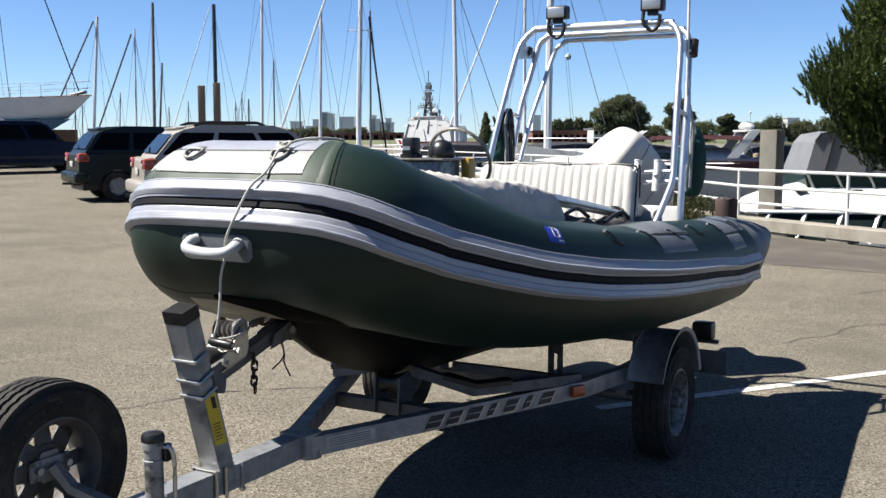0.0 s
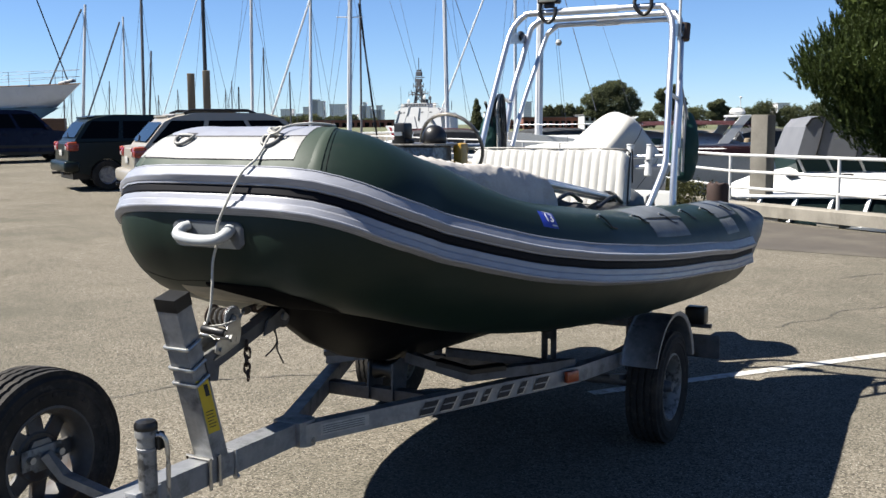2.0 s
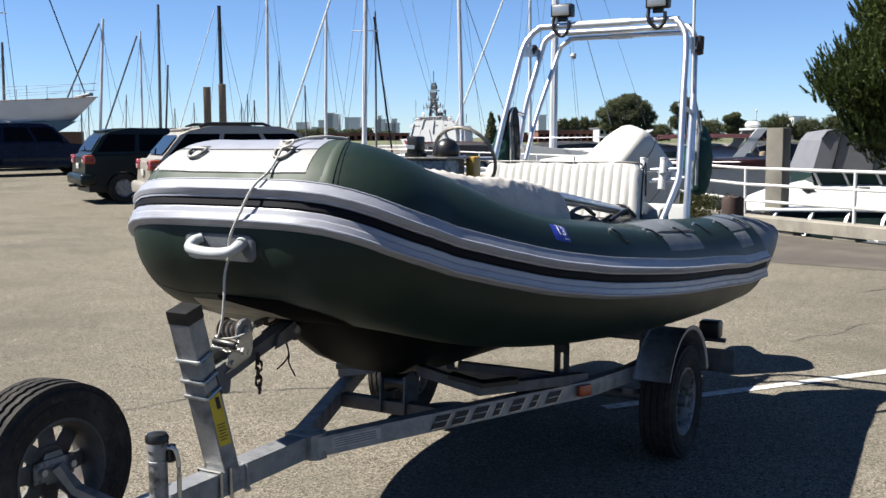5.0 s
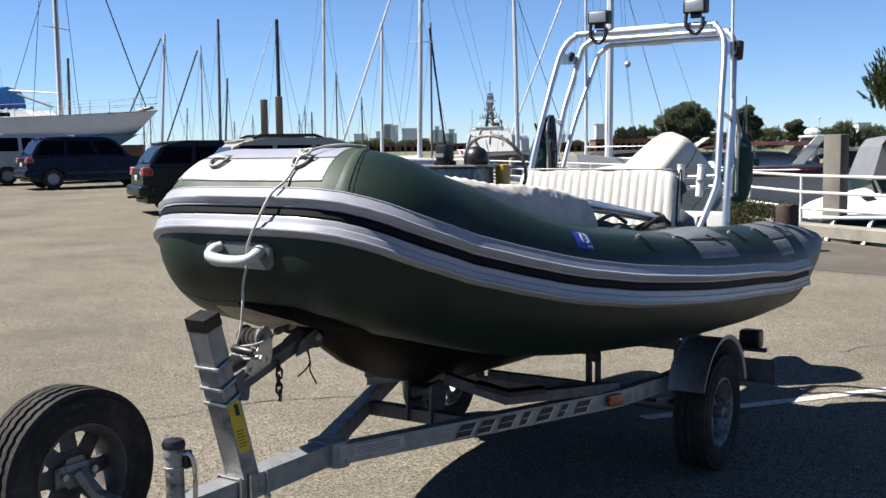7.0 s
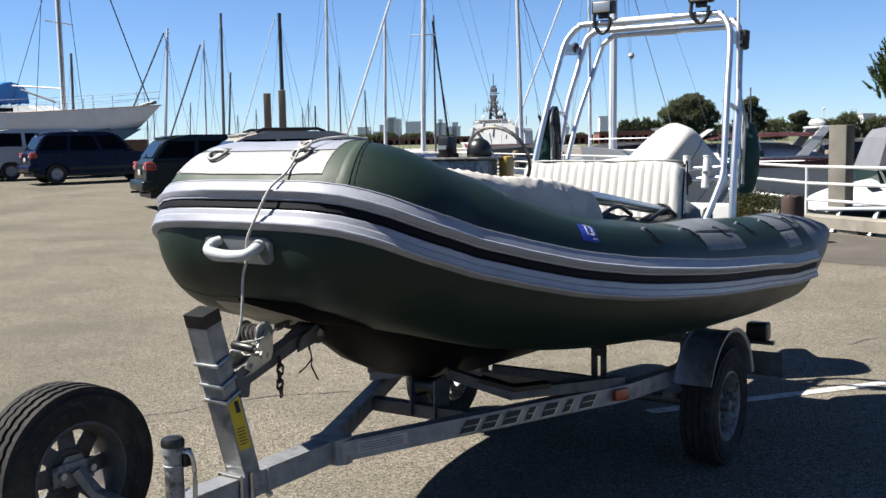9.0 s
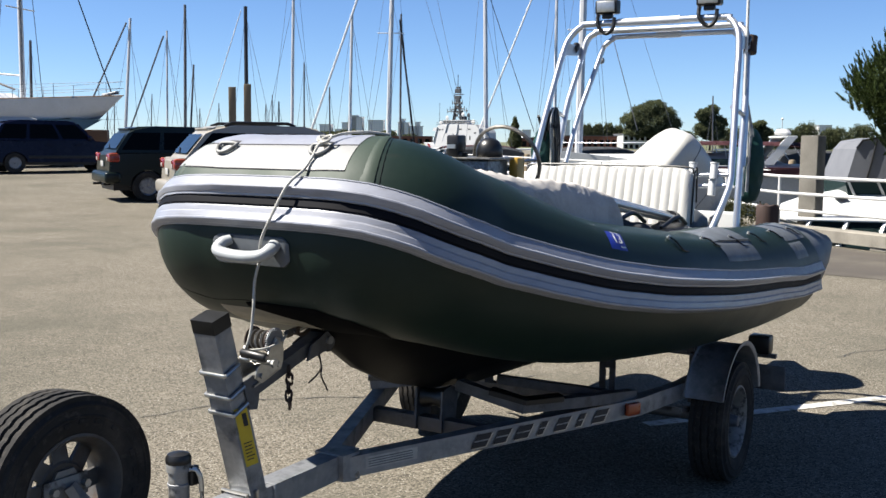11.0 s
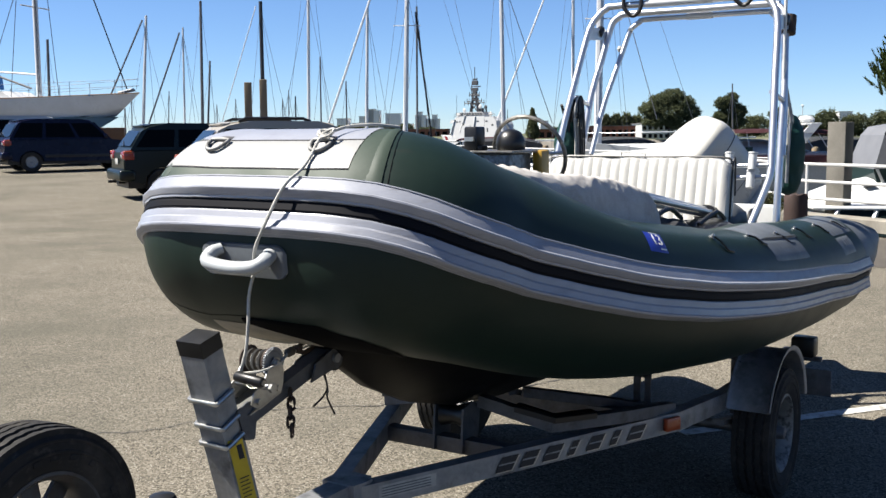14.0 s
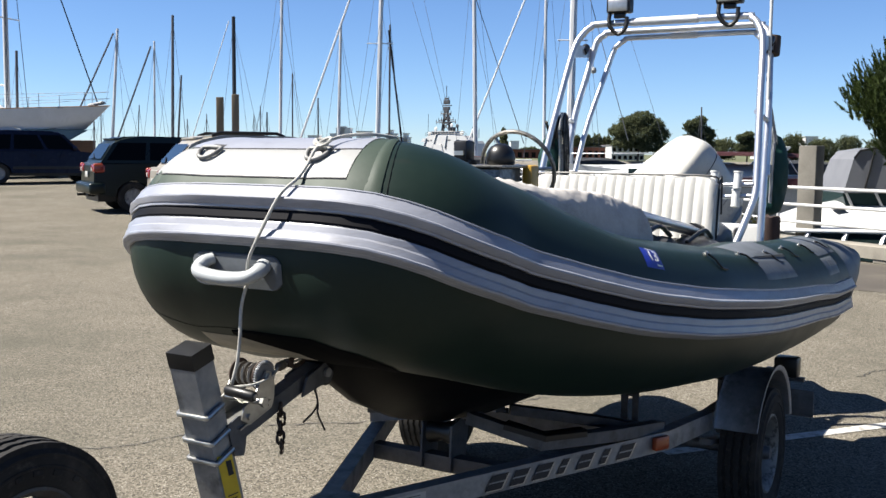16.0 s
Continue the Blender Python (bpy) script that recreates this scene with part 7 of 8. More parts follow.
def sailboat(a_top, e_top, a_bot, wide, tone, d, seed, spreader=(), lab="moored sailing yacht with a tall bare mast"):
    """A moored yacht under its mast."""
    r = random.Random(seed)
    top, foot = spot(a_top, e_top, d), Vector((a_bot * d, d, -0.6))
    b = thing("sailboat", at(foot.x, d, WATER), lab, "sailboat", "moored sailboats")
    L = max(6.0, min(12.0, top.z * 0.8))
    m = at(foot.x - 0.4, d, 0, r.uniform(-25, 25) + r.choice((0, 180)))
    bm = bmesh.new()
    hull_mesh(bm, L, L * 0.29, WATER, 0.95, m)
    part("hull", bm, M["gelcoat"], b)
    bm = bmesh.new()
    box(bm, -L * 0.2, L * 0.18, -L * 0.08, L * 0.08, WATER + 0.9, WATER + 1.4, m, bevel=0.12)
    part("coachroof", bm, M["gelcoat"], b)
    mt = M[("mast", "mast_dark", "mast_black")[tone]]
    rr = wide * d / 1788 / 2
    bm = bmesh.new()
    sweep(bm, [foot, top], lambda i: circle(rr * (1 if i == 0 else 0.8), 8), up=Vector((0, 1, 0)))
    ms = part("mast", bm, mt, b)
    side = (m.to_3x3() @ Vector((0, 1, 0)))
    for f in spreader:
        p = foot.lerp(top, f)
        bm = bmesh.new()
        half = Vector((0.055 * top.z, 0, 0.0))
        rod(bm, p - half + Vector((0, 0, 0.12)), p + half + Vector((0, 0, 0.12)), 0.03, n=6)
        part("spreader", bm, mt, ms)
    bm = bmesh.new()
    fwd = m.to_3x3() @ Vector((-1, 0, 0))
    rod(bm, foot + Vector((0, 0, 1.5)), foot + Vector((0, 0, 1.55)) + fwd * L * 0.38, 0.07, n=8)
    part("boom", bm, M["white_paint"], b)
    for dx in (-1, 1):
        bm = bmesh.new()
        rod(bm, top - Vector((0, 0, 0.3)), foot + Vector((dx * L * 0.14, 0.2 * dx, 0.3)), 0.0045 * d / 30, n=4)
        part("shroud", bm, M["wire"], ms)
    return b, ms


MASTS = [(-0.3357, 0.1165, -0.3449, 6, 0), (-0.2999, 0.1047, -0.3016, 4, 0), (-0.2816, 0.1299, -0.2838, 6, 1), (-0.274, 0.0722, -0.2799, 4, 1), (-0.2224, 0.1283, -0.2222, 8, 2), (-0.1745, 0.1965, -0.1783, 6, 0), (-0.1653, 0.0749, -0.1656, 3, 1), (-0.1184, 0.1219, -0.1213, 6, 0), (-0.0782, 0.2124, -0.0835, 9, 0), (-0.0707, 0.1219, -0.0712, 4, 1), (0.0092, 0.2018, 0.0139, 8, 0)]
MAST2 = [(-0.1404, 0.0515, -0.14, 3, 1), (0.0792, 0.2124, 0.0801, 6, 0), (0.1051, 0.2281, 0.1025, 14, 0), (-0.1904, 0.0372, -0.1906, 3, 2), (-0.1969, 0.0433, -0.1978, 2, 1), (-0.2032, 0.035, -0.2034, 2, 1), (-0.2497, 0.035, -0.25, 2, 1), (-0.2687, 0.0296, -0.2689, 2, 1), (-0.3158, 0.0433, -0.3188, 2, 1), (-0.3535, 0.0405, -0.3544, 2, 1), (-0.3607, 0.0268, -0.3616, 3, 1)]
MAST3 = [(-0.5335, 0.2386, -0.5326, 7, 0), (-0.5281, 0.2386, -0.5197, 7, 0), (-0.5145, 0.2386, -0.5148, 7, 0), (-0.4353, 0.0945, -0.437, 6, 1), (0.2328, 0.046, 0.2348, 3, 1)]
YACHT = []
for k, (at_, et, ab, wd, tn) in enumerate(MASTS + MAST2 + MAST3):
    dd = (84 + (k * 37) % 23) if wd < 4 else (66 + (k * 29) % 14)
    if wd >= 9:
        dd = 62
    if wd >= 14:
        dd = 46
    if ab < -0.27 and dd < 88:
        dd = 96 + (k * 13) % 9
    if ab < -0.45:
        dd = 122
    b, ms = sailboat(at_, et, ab, wd, tn, dd, 100 + k, (0.55, 0.8) if wd >= 9 else ())
    YACHT.append((at_, ms, dd))

STAYS = [(-0.3397, 0.1122, -0.374, 0.0405, 4, 1), (-0.3034, 0.0998, -0.3369, 0.012, 4, 1), (-0.2269, 0.124, -0.2636, 0.0125, 2, 0), (-0.1144, 0.1326, -0.1588, 0.0087, 5, 0), (-0.0719, 0.1165, -0.0551, -0.019, 4, 2), (0.0537, 0.1326, 0.0116, 0.0241, 4, 0), (-0.046, 0.1326, -0.0215, 0.0515, 1, 1), (-0.035, 0.1326, -0.0177, 0.0569, 1, 1)]
STAY2 = [(0.017, 0.1326, 0.056, 0.0213, 1.6, 1), (0.1238, 0.1326, 0.1557, 0.0241, 1.6, 1), (0.1511, 0.1326, 0.189, 0.0241, 1, 1), (-0.3397, 0.1122, -0.316, 0.0048, 1, 1), (-0.3001, 0.1003, -0.2855, 0.0048, 1, 1), (-0.2226, 0.1219, -0.1966, 0.0048, 1, 1), (-0.1758, 0.1326, -0.1522, 0.0048, 1, 1), (-0.1758, 0.1326, -0.205, 0.0048, 1, 1), (-0.1185, 0.1165, -0.0967, -0.0035, 1, 1), (-0.0789, 0.1326, -0.1023, -0.0035, 1, 1), (-0.0789, 0.1326, -0.0523, -0.0035, 1, 1), (0.0093, 0.1326, 0.0367, 0.0048, 1, 1), (0.08, 0.1326, 0.0617, 0.0048, 1, 1)]
for a0, e0, a1, e1, wd, tn in STAYS + STAY2:
    near = min(YACHT, key=lambda y: abs(y[0] - a0) + (0.5 if y[2] > 80 and a0 > -0.25 else 0))
    d = near[2]
    p, q = spot(a0, e0, d), spot(a1, e1, d - 1.5)
    if e0 > 0.13:
        p = p + (p - q) * 0.35
    bm = bmesh.new()
    rod(bm, p, q + (q - p) * 0.08, max(0.006, wd * d / 1788 / 2 * (0.8 if wd > 1 else 0.6)), n=6)
    part("stay", bm, M[("mast", "wire", "navy")[tn]] if wd > 1 else M["wire"], near[1], "furled sail" if wd > 3 else "")
refl = thing("radar_reflector", at(3.84, 31.5, 3.96), "small pale ball reflector hung in the rigging", "reflector")
bm = bmesh.new()
lathe(bm, [(0.0, -0.1), (0.07, -0.08), (0.1, 0.0), (0.07, 0.08), (0.0, 0.1)], Matrix.Translation((3.84, 31.5, 3.96)), 12)
part("ball", bm, M["paper"], refl)
bm = bmesh.new()
rod(bm, (3.84, 31.5, 4.05), (3.6, 31.6, 8.5), 0.006, n=5)
rod(bm, (3.84, 31.5, 3.87), (4.3, 31.5, -0.5), 0.006, n=5)
part("wire", bm, M["wire"], refl)

for k, (a, e) in enumerate(((-0.2365, 0.0504), (-0.2215, 0.0531))):
    bm = bmesh.new()
    p = spot(a, e, 45)
    box(bm, -0.16, 0.16, -0.16, 0.16, -0.2, p.z, at(p.x, p.y, 0, 12), bevel=0.02)
    tagged(part("timber_post", bm, M["pile_tan"], None), "tall tan timber pile behind the parked cars", "pile")
bm = bmesh.new()
box(bm, -0.9, 0.9, -0.7, 0.7, 0, 1.35, lot(-20.4, 54.0, 15), bevel=0.02)
tagged(part("storage_crate", bm, M["teak"], None), "brown timber storage crate on the lot", "crate")


# yacht standing ashore on its keel
def yacht_ashore():
    m = at(-23.3, 48.2, 0, -14)
    y = thing("yacht", at(-23.3, 48.2, rise(-23, 48), -14), "white cruising yacht standing ashore with a blue tarpaulin", "yacht")
    L, zw, fr = 12.6, 2.15, 1.0
    bm = bmesh.new()
    hull_mesh(bm, L, 3.6, zw, fr, m, 1.75, 0.10, (zw + 0.16, 9))
    part("upper_hull", bm, M["gelcoat"], y, "white upper_hull")
    bm = bmesh.new()
    hull_mesh(bm, L, 3.62, zw, fr, m, 1.75, 0.10, (-1, zw + 0.18))
    part("bottom", bm, M["antifoul"], y, "dark blue antifouled bottom")
    bm = bmesh.new()
    prism(bm, [(-3.6, 0.3), (1.4, 0.3), (3.0, 1.25), (-4.2, 1.25)], -0.22, 0.22, None, m)
    part("keel", bm, M["antifoul"], y, "dark blue keel")
    pts = []
    for k in range(17):
        s = k / 16
        w = max(0.03, 1.8 * (0.72 + 0.28 * math.sin(math.pi * min(1, s * 1.25 + 0.1))) * (1 - max(0, (s - 0.45) / 0.55) ** 2.2))
        pts.append((-L / 2 + L * s + 0.10 * L * max(0, (s - 0.6) / 0.4) ** 1.5, w, zw + fr * (1 + 0.56 * max(0, s - 0.4) ** 1.5 + 0.05 * (1 - s))))
    for sg in (1, -1):
        bm2 = bmesh.new()
        pipe(bm2, [m @ Vector((x, sg * w, z)) for x, w, z in pts], 0.024, 6)
        part("rubbing_strake", bm2, M["teak"], y, "brown timber rubbing strake")
        for rail_z in (0.32, 0.62):
            bm2 = bmesh.new()
            pipe(bm2, [m @ Vector((x, sg * w * 0.96, z + rail_z)) for x, w, z in pts], 0.009, 5)
            part("guard_rail", bm2, M["galv_dark"], y)
        for x, w, z in pts[1:17:2]:
            bm2 = bmesh.new()
            rod(bm2, m @ Vector((x, sg * w * 0.96, z)), m @ Vector((x, sg * w * 0.96, z + 0.64)), 0.014, n=6)
            part("stanchion", bm2, M["galv"], y)
    bm = bmesh.new()
    prism(bm, [(-4.6, zw + fr), (-4.2, zw + fr + 0.45), (0.9, zw + fr + 0.42), (1.6, zw + fr)], -1.0, 1.0, None, m)
    part("coachroof", bm, M["gelcoat"], y, "white coachroof")
    for k in range(3):
        bm = bmesh.new()
        box(bm, -3.6 + 1.4 * k, -2.7 + 1.4 * k, -1.012, -0.99, zw + fr + 0.14, zw + fr + 0.32, m, bevel=0.008)
        part("cabin_window", bm, M["glass"], y)
    bm = bmesh.new()
    rows = []
    for i in range(29):
        x = -5.0 + 4.2 * i / 28
        sag = 0.10 * math.sin(i * 1.1) ** 2
        rows.append([bm.verts.new(m @ Vector((x + 0.05 * noise.noise((i, v * 3, 2)), v, zw + fr + zz - sag * (0.3 if abs(v) < 0.7 else 1.0) + 0.10 * noise.noise((x * 1.4, v * 2, 1))))) for v, zz in ((-1.22, 0.62), (-1.2, 0.80), (-1.16, 1.0), (-1.1, 1.22), (-0.9, 1.42), (-0.5, 1.55), (0, 1.62), (0.5, 1.55), (0.9, 1.42), (1.1, 1.22), (1.16, 1.0), (1.2, 0.80), (1.22, 0.62))])
    skin(bm, rows, loop=False)
    for end in (rows[0], rows[-1]):
        bm.faces.new(end)
    part("tarpaulin", bm, M["blue_tarp"], y, "bright blue tarpaulin over the cockpit")
    for x, h, r, t in ((2.2, 13.0, 0.13, "mast"),):
        bm = bmesh.new()
        rod(bm, m @ Vector((x, 0, zw + fr + (0 if t == "mast" else 0.4))), m @ Vector((x, 0, zw + fr + h)), r, r * 0.8)
        ms = part("mast", bm, M[t], y)
        for zz in (0.33, 0.62):
            if t == "mast":
                bm = bmesh.new()
                rod(bm, m @ Vector((x, -1.0, zw + fr + h * zz)), m @ Vector((x, 1.0, zw + fr + h * zz)), 0.03)
                part("spreader", bm, M["mast"], ms)
    bm = bmesh.new()
    rod(bm, m @ Vector((2.1, 0, zw + fr + 1.2)), m @ Vector((-1.6, 0, zw + fr + 1.5)), 0.045)
    part("boom", bm, M["mast"], y)
    bm = bmesh.new()
    rod(bm, m @ Vector((2.0, -0.3, zw + fr + 0.55)), m @ Vector((0.1, -0.4, zw + fr + 1.2)), 0.05)
    part("spar", bm, M["mast_dark"], y)
    for p, q in (((2.2, 0, 12.8), (6.95, 0, 0.4)), ((2.2, 0, 12.9), (-6.2, 0, 0.4)), ((2.2, 0, 12.8), (2.0, 1.7, 0.1)), ((2.2, 0, 12.8), (2.0, -1.7, 0.1)), ((2.2, 0, 7.2), (-1.4, -1.2, 12.5)), ((2.35, -0.15, 12.5), (2.35, -0.15, 0.3)), ((2.2, 0, 7.4), (3.4, -1.6, 0.1)), ((2.2, 0, 7.4), (0.4, -1.6, 0.1))):
        bm = bmesh.new()
        rod(bm, m @ Vector((p[0], p[1], zw + fr + p[2])), m @ Vector((q[0], q[1], zw + fr + q[2])), 0.03 if q[0] > 5 else 0.016, n=5)
        part("stay", bm, M["mast_black"], y)
    for p, q in (((6.55, -0.12, 0.28), (7.25, -0.05, 0.42)), ((6.55, 0.12, 0.28), (7.25, 0.05, 0.42)), ((6.9, -0.2, 0.30), (7.2, 0.2, 0.40))):
        bm = bmesh.new()
        rod(bm, m @ Vector((p[0], p[1], zw + fr + p[2])), m @ Vector((q[0], q[1], zw + fr + q[2])), 0.06, n=8)
        part("bow_roller", bm, M["galv"], y, "grey bow roller and anchor")
    for k in range(6):
        bm = bmesh.new()
        box(bm, 5.30 + 0.13 * k, 5.38 + 0.13 * k, -0.605 + 0.055 * k, -0.585 + 0.055 * k, zw + 1.12, zw + 1.22, m)
        part("name_bar", bm, M["antifoul"], y, "illegible blue lettering")
    for x in (-4.5, -1.5, 2.5):
        for sg in (1, -1):
            bm = bmesh.new()
            rod(bm, m @ Vector((x, sg * 1.3, zw - 0.3)), m @ Vector((x, sg * 1.9, 0.3)), 0.05)
            part("boat_stand", bm, M["rust"], y)


yacht_ashore()


# grey-masted patrol ship at the far quay
def patrol_ship():
    d = 152.0
    s = thing("patrol_ship", at(-2.0, d, WATER), "white patrol ship with a dark lattice mast", "ship")
    m = at(-2.0, d, 0, -42) @ Matrix.Diagonal((1.02, 0.22, 1.0, 1.0)) @ Matrix.Translation((2.0, 0, 0))

    def plate(name, outline, y0, y1, mt="ship_white", label=""):
        bm = bmesh.new()
        prism(bm, outline, y0, y1, None, m)
        return part(name, bm, M[mt], s, label, smooth=False)
    plate("hull", [(-8.5, 1.30), (-6.4, 0.95), (5.5, 0.75), (5.5, WATER - 0.3), (-6.3, WATER - 0.3)], -3.4, 12.0)
    plate("hull_stripe", [(-7.75, 1.16), (-7.2, 1.07), (-6.1, -1.2), (-6.6, -1.2)], -3.46, -3.40, "red_lens", "slanted red stripe")
    plate("deckhouse", [(-6.7, 0.9), (-5.95, 3.55), (-5.5, 3.95), (1.7, 3.95), (2.4, 3.3), (2.7, 0.8)], -2.6, 6.0)
    plate("deckhouse", [(-5.2, 0.9), (-4.55, 2.7), (-2.6, 2.7), (-2.1, 0.9)], -3.3, -2.6)
    plate("bridge", [(-5.0, 3.95), (-4.7, 4.65), (-0.3, 4.65), (0.1, 3.95)], -2.3, 4.0)
    plate("bridge_wing", [(-6.9, 3.05), (-6.6, 3.55), (-5.6, 3.55), (-5.6, 3.05)], -2.3, -0.6)
    plate("hangar", [(2.2, 0.8), (2.2, 3.2), (3.2, 3.2), (3.5, 2.8), (3.6, 0.8)], 1.0, 9.0)
    for k in range(8):
        x = -4.55 + 0.54 * k
        plate("bridge_window", [(x, 4.17), (x + 0.06, 4.46), (x + 0.42, 4.46), (x + 0.42, 4.17)], -2.36, -2.29, "ship_dark")
    for x, z, w, h in ((-5.5, 3.1, 0.35, 0.22), (-4.9, 3.15, 0.30, 0.20), (-1.4, 3.2, 0.5, 0.18), (0.3, 3.2, 0.5, 0.18), (-1.9, 2.0, 0.25, 0.5), (0.6, 1.7, 0.25, 0.6), (1.5, 2.6, 0.4, 0.25), (3.0, 2.6, 0.6, 0.4)):
        plate("opening", [(x, z), (x, z + h), (x + w, z + h), (x + w, z)], -2.66 if x < 2 else 0.94, -2.55 if x < 2 else 1.05, "ship_dark", "dark opening")
    for x0, z0, x1, z1 in ((-3.6, 4.2, -4.6, 1.6), (-1.6, 4.0, -1.9, 2.2), (-5.7, 3.6, -6.5, 1.4)):
        bm = bmesh.new()
        rod(bm, m @ Vector((x0, -2.75, z0)), m @ Vector((x1, -2.95, z1)), 0.13, n=6)
        part("brace", bm, M["ship_white"], s)
    for z in (4.25, 4.55):
        bm = bmesh.new()
        pipe(bm, [m @ Vector(p) for p in ((-6.0, -2.6, z - 0.3), (-5.2, -2.6, z), (1.7, -2.6, z), (2.3, -2.6, z - 0.5))], 0.035, 5)
        part("guard_rail", bm, M["ship_dark"], s)
    bx = -2.25
    for dx in (-0.75, 0.75):
        for dy in (-0.6, 0.6):
            bm = bmesh.new()
            rod(bm, m @ Vector((bx + dx, dy, 4.5)), m @ Vector((bx + dx * 0.30, dy * 0.25, 7.9)), 0.17, 0.11, 6)
            part("mast_leg", bm, M["ship_dark"], s)
    for z0, z1, a, b in ((4.7, 5.9, 0.70, 0.55), (5.9, 4.7, 0.55, 0.70), (5.9, 7.0, 0.55, 0.38), (7.0, 5.9, 0.38, 0.55)):
        bm = bmesh.new()
        rod(bm, m @ Vector((bx - a, -0.7, z0)), m @ Vector((bx + b, -0.5, z1)), 0.08, n=5)
        part("lattice_brace", bm, M["ship_dark"], s)
    for z, w, h, off in ((5.75, 0.85, 0.3, 0), (6.3, 0.62, 0.5, 0.05), (6.95, 0.75, 0.2, 0.1), (7.3, 0.42, 0.5, 0.0), (7.75, 0.62, 0.5, 0.0), (8.35, 0.80, 0.14, 0.25), (8.6, 0.55, 0.65, 0.05), (9.3, 0.35, 0.25, 0.0)):
        bm = bmesh.new()
        box(bm, bx + off - w, bx + off + w, -0.6, 0.6, z, z + h, m, bevel=0.06)
        part("platform", bm, M["ship_dark"], s)
    for z, w in ((5.95, 1.95), (6.25, 1.45), (7.2, 1.0)):
        bm = bmesh.new()
        rod(bm, m @ Vector((bx - w, -0.3, z)), m @ Vector((bx + w, -0.3, z + 0.06)), 0.065, n=5)
        part("yardarm", bm, M["ship_dark"], s)
        for f in (-1, -0.62, 0.55, 0.95):
            bm = bmesh.new()
            rod(bm, m @ Vector((bx + f * w, -0.3, z - 0.30)), m @ Vector((bx + f * w, -0.3, z + 0.42)), 0.05, n=5)
            part("aerial", bm, M["ship_dark"], s)
    for x, z0, z1, r in ((bx + 0.05, 9.4, 11.3, 0.055), (bx + 0.5, 8.5, 9.7, 0.045), (bx - 0.65, 7.0, 8.6, 0.045), (bx + 1.0, 4.6, 5.5, 0.22), (bx + 1.55, 4.6, 5.2, 0.26), (bx + 2.3, 4.6, 5.4, 0.10), (bx - 3.6, 3.9, 7.2, 0.03), (2.9, 3.6, 5.2, 0.06), (4.1, 3.6, 4.9, 0.05)):
        bm = bmesh.new()
        rod(bm, m @ Vector((x, -0.2, z0)), m @ Vector((x, -0.2, z1)), r, n=6)
        part("aerial", bm, M["ship_dark"], s)
    for x, z, r, mt in ((bx + 1.25, 5.45, 0.32, "ship_white"), (bx - 1.9, 4.95, 0.33, "ship_white"), (bx + 2.35, 5.35, 0.30, "ship_dark"), (-5.4, 4.25, 0.35, "ship_white"), (1.0, 4.3, 0.38, "ship_white")):
        bm = bmesh.new()
        lathe(bm, [(0, -r), (r * 0.5, -r * 0.87), (r * 0.87, -r * 0.5), (r, 0), (r * 0.87, r * 0.5), (r * 0.5, r * 0.87), (0, r)], m @ Matrix.Translation((x, -1.0, z)), 12)
        part("radome", bm, M[mt], s)


patrol_ship()


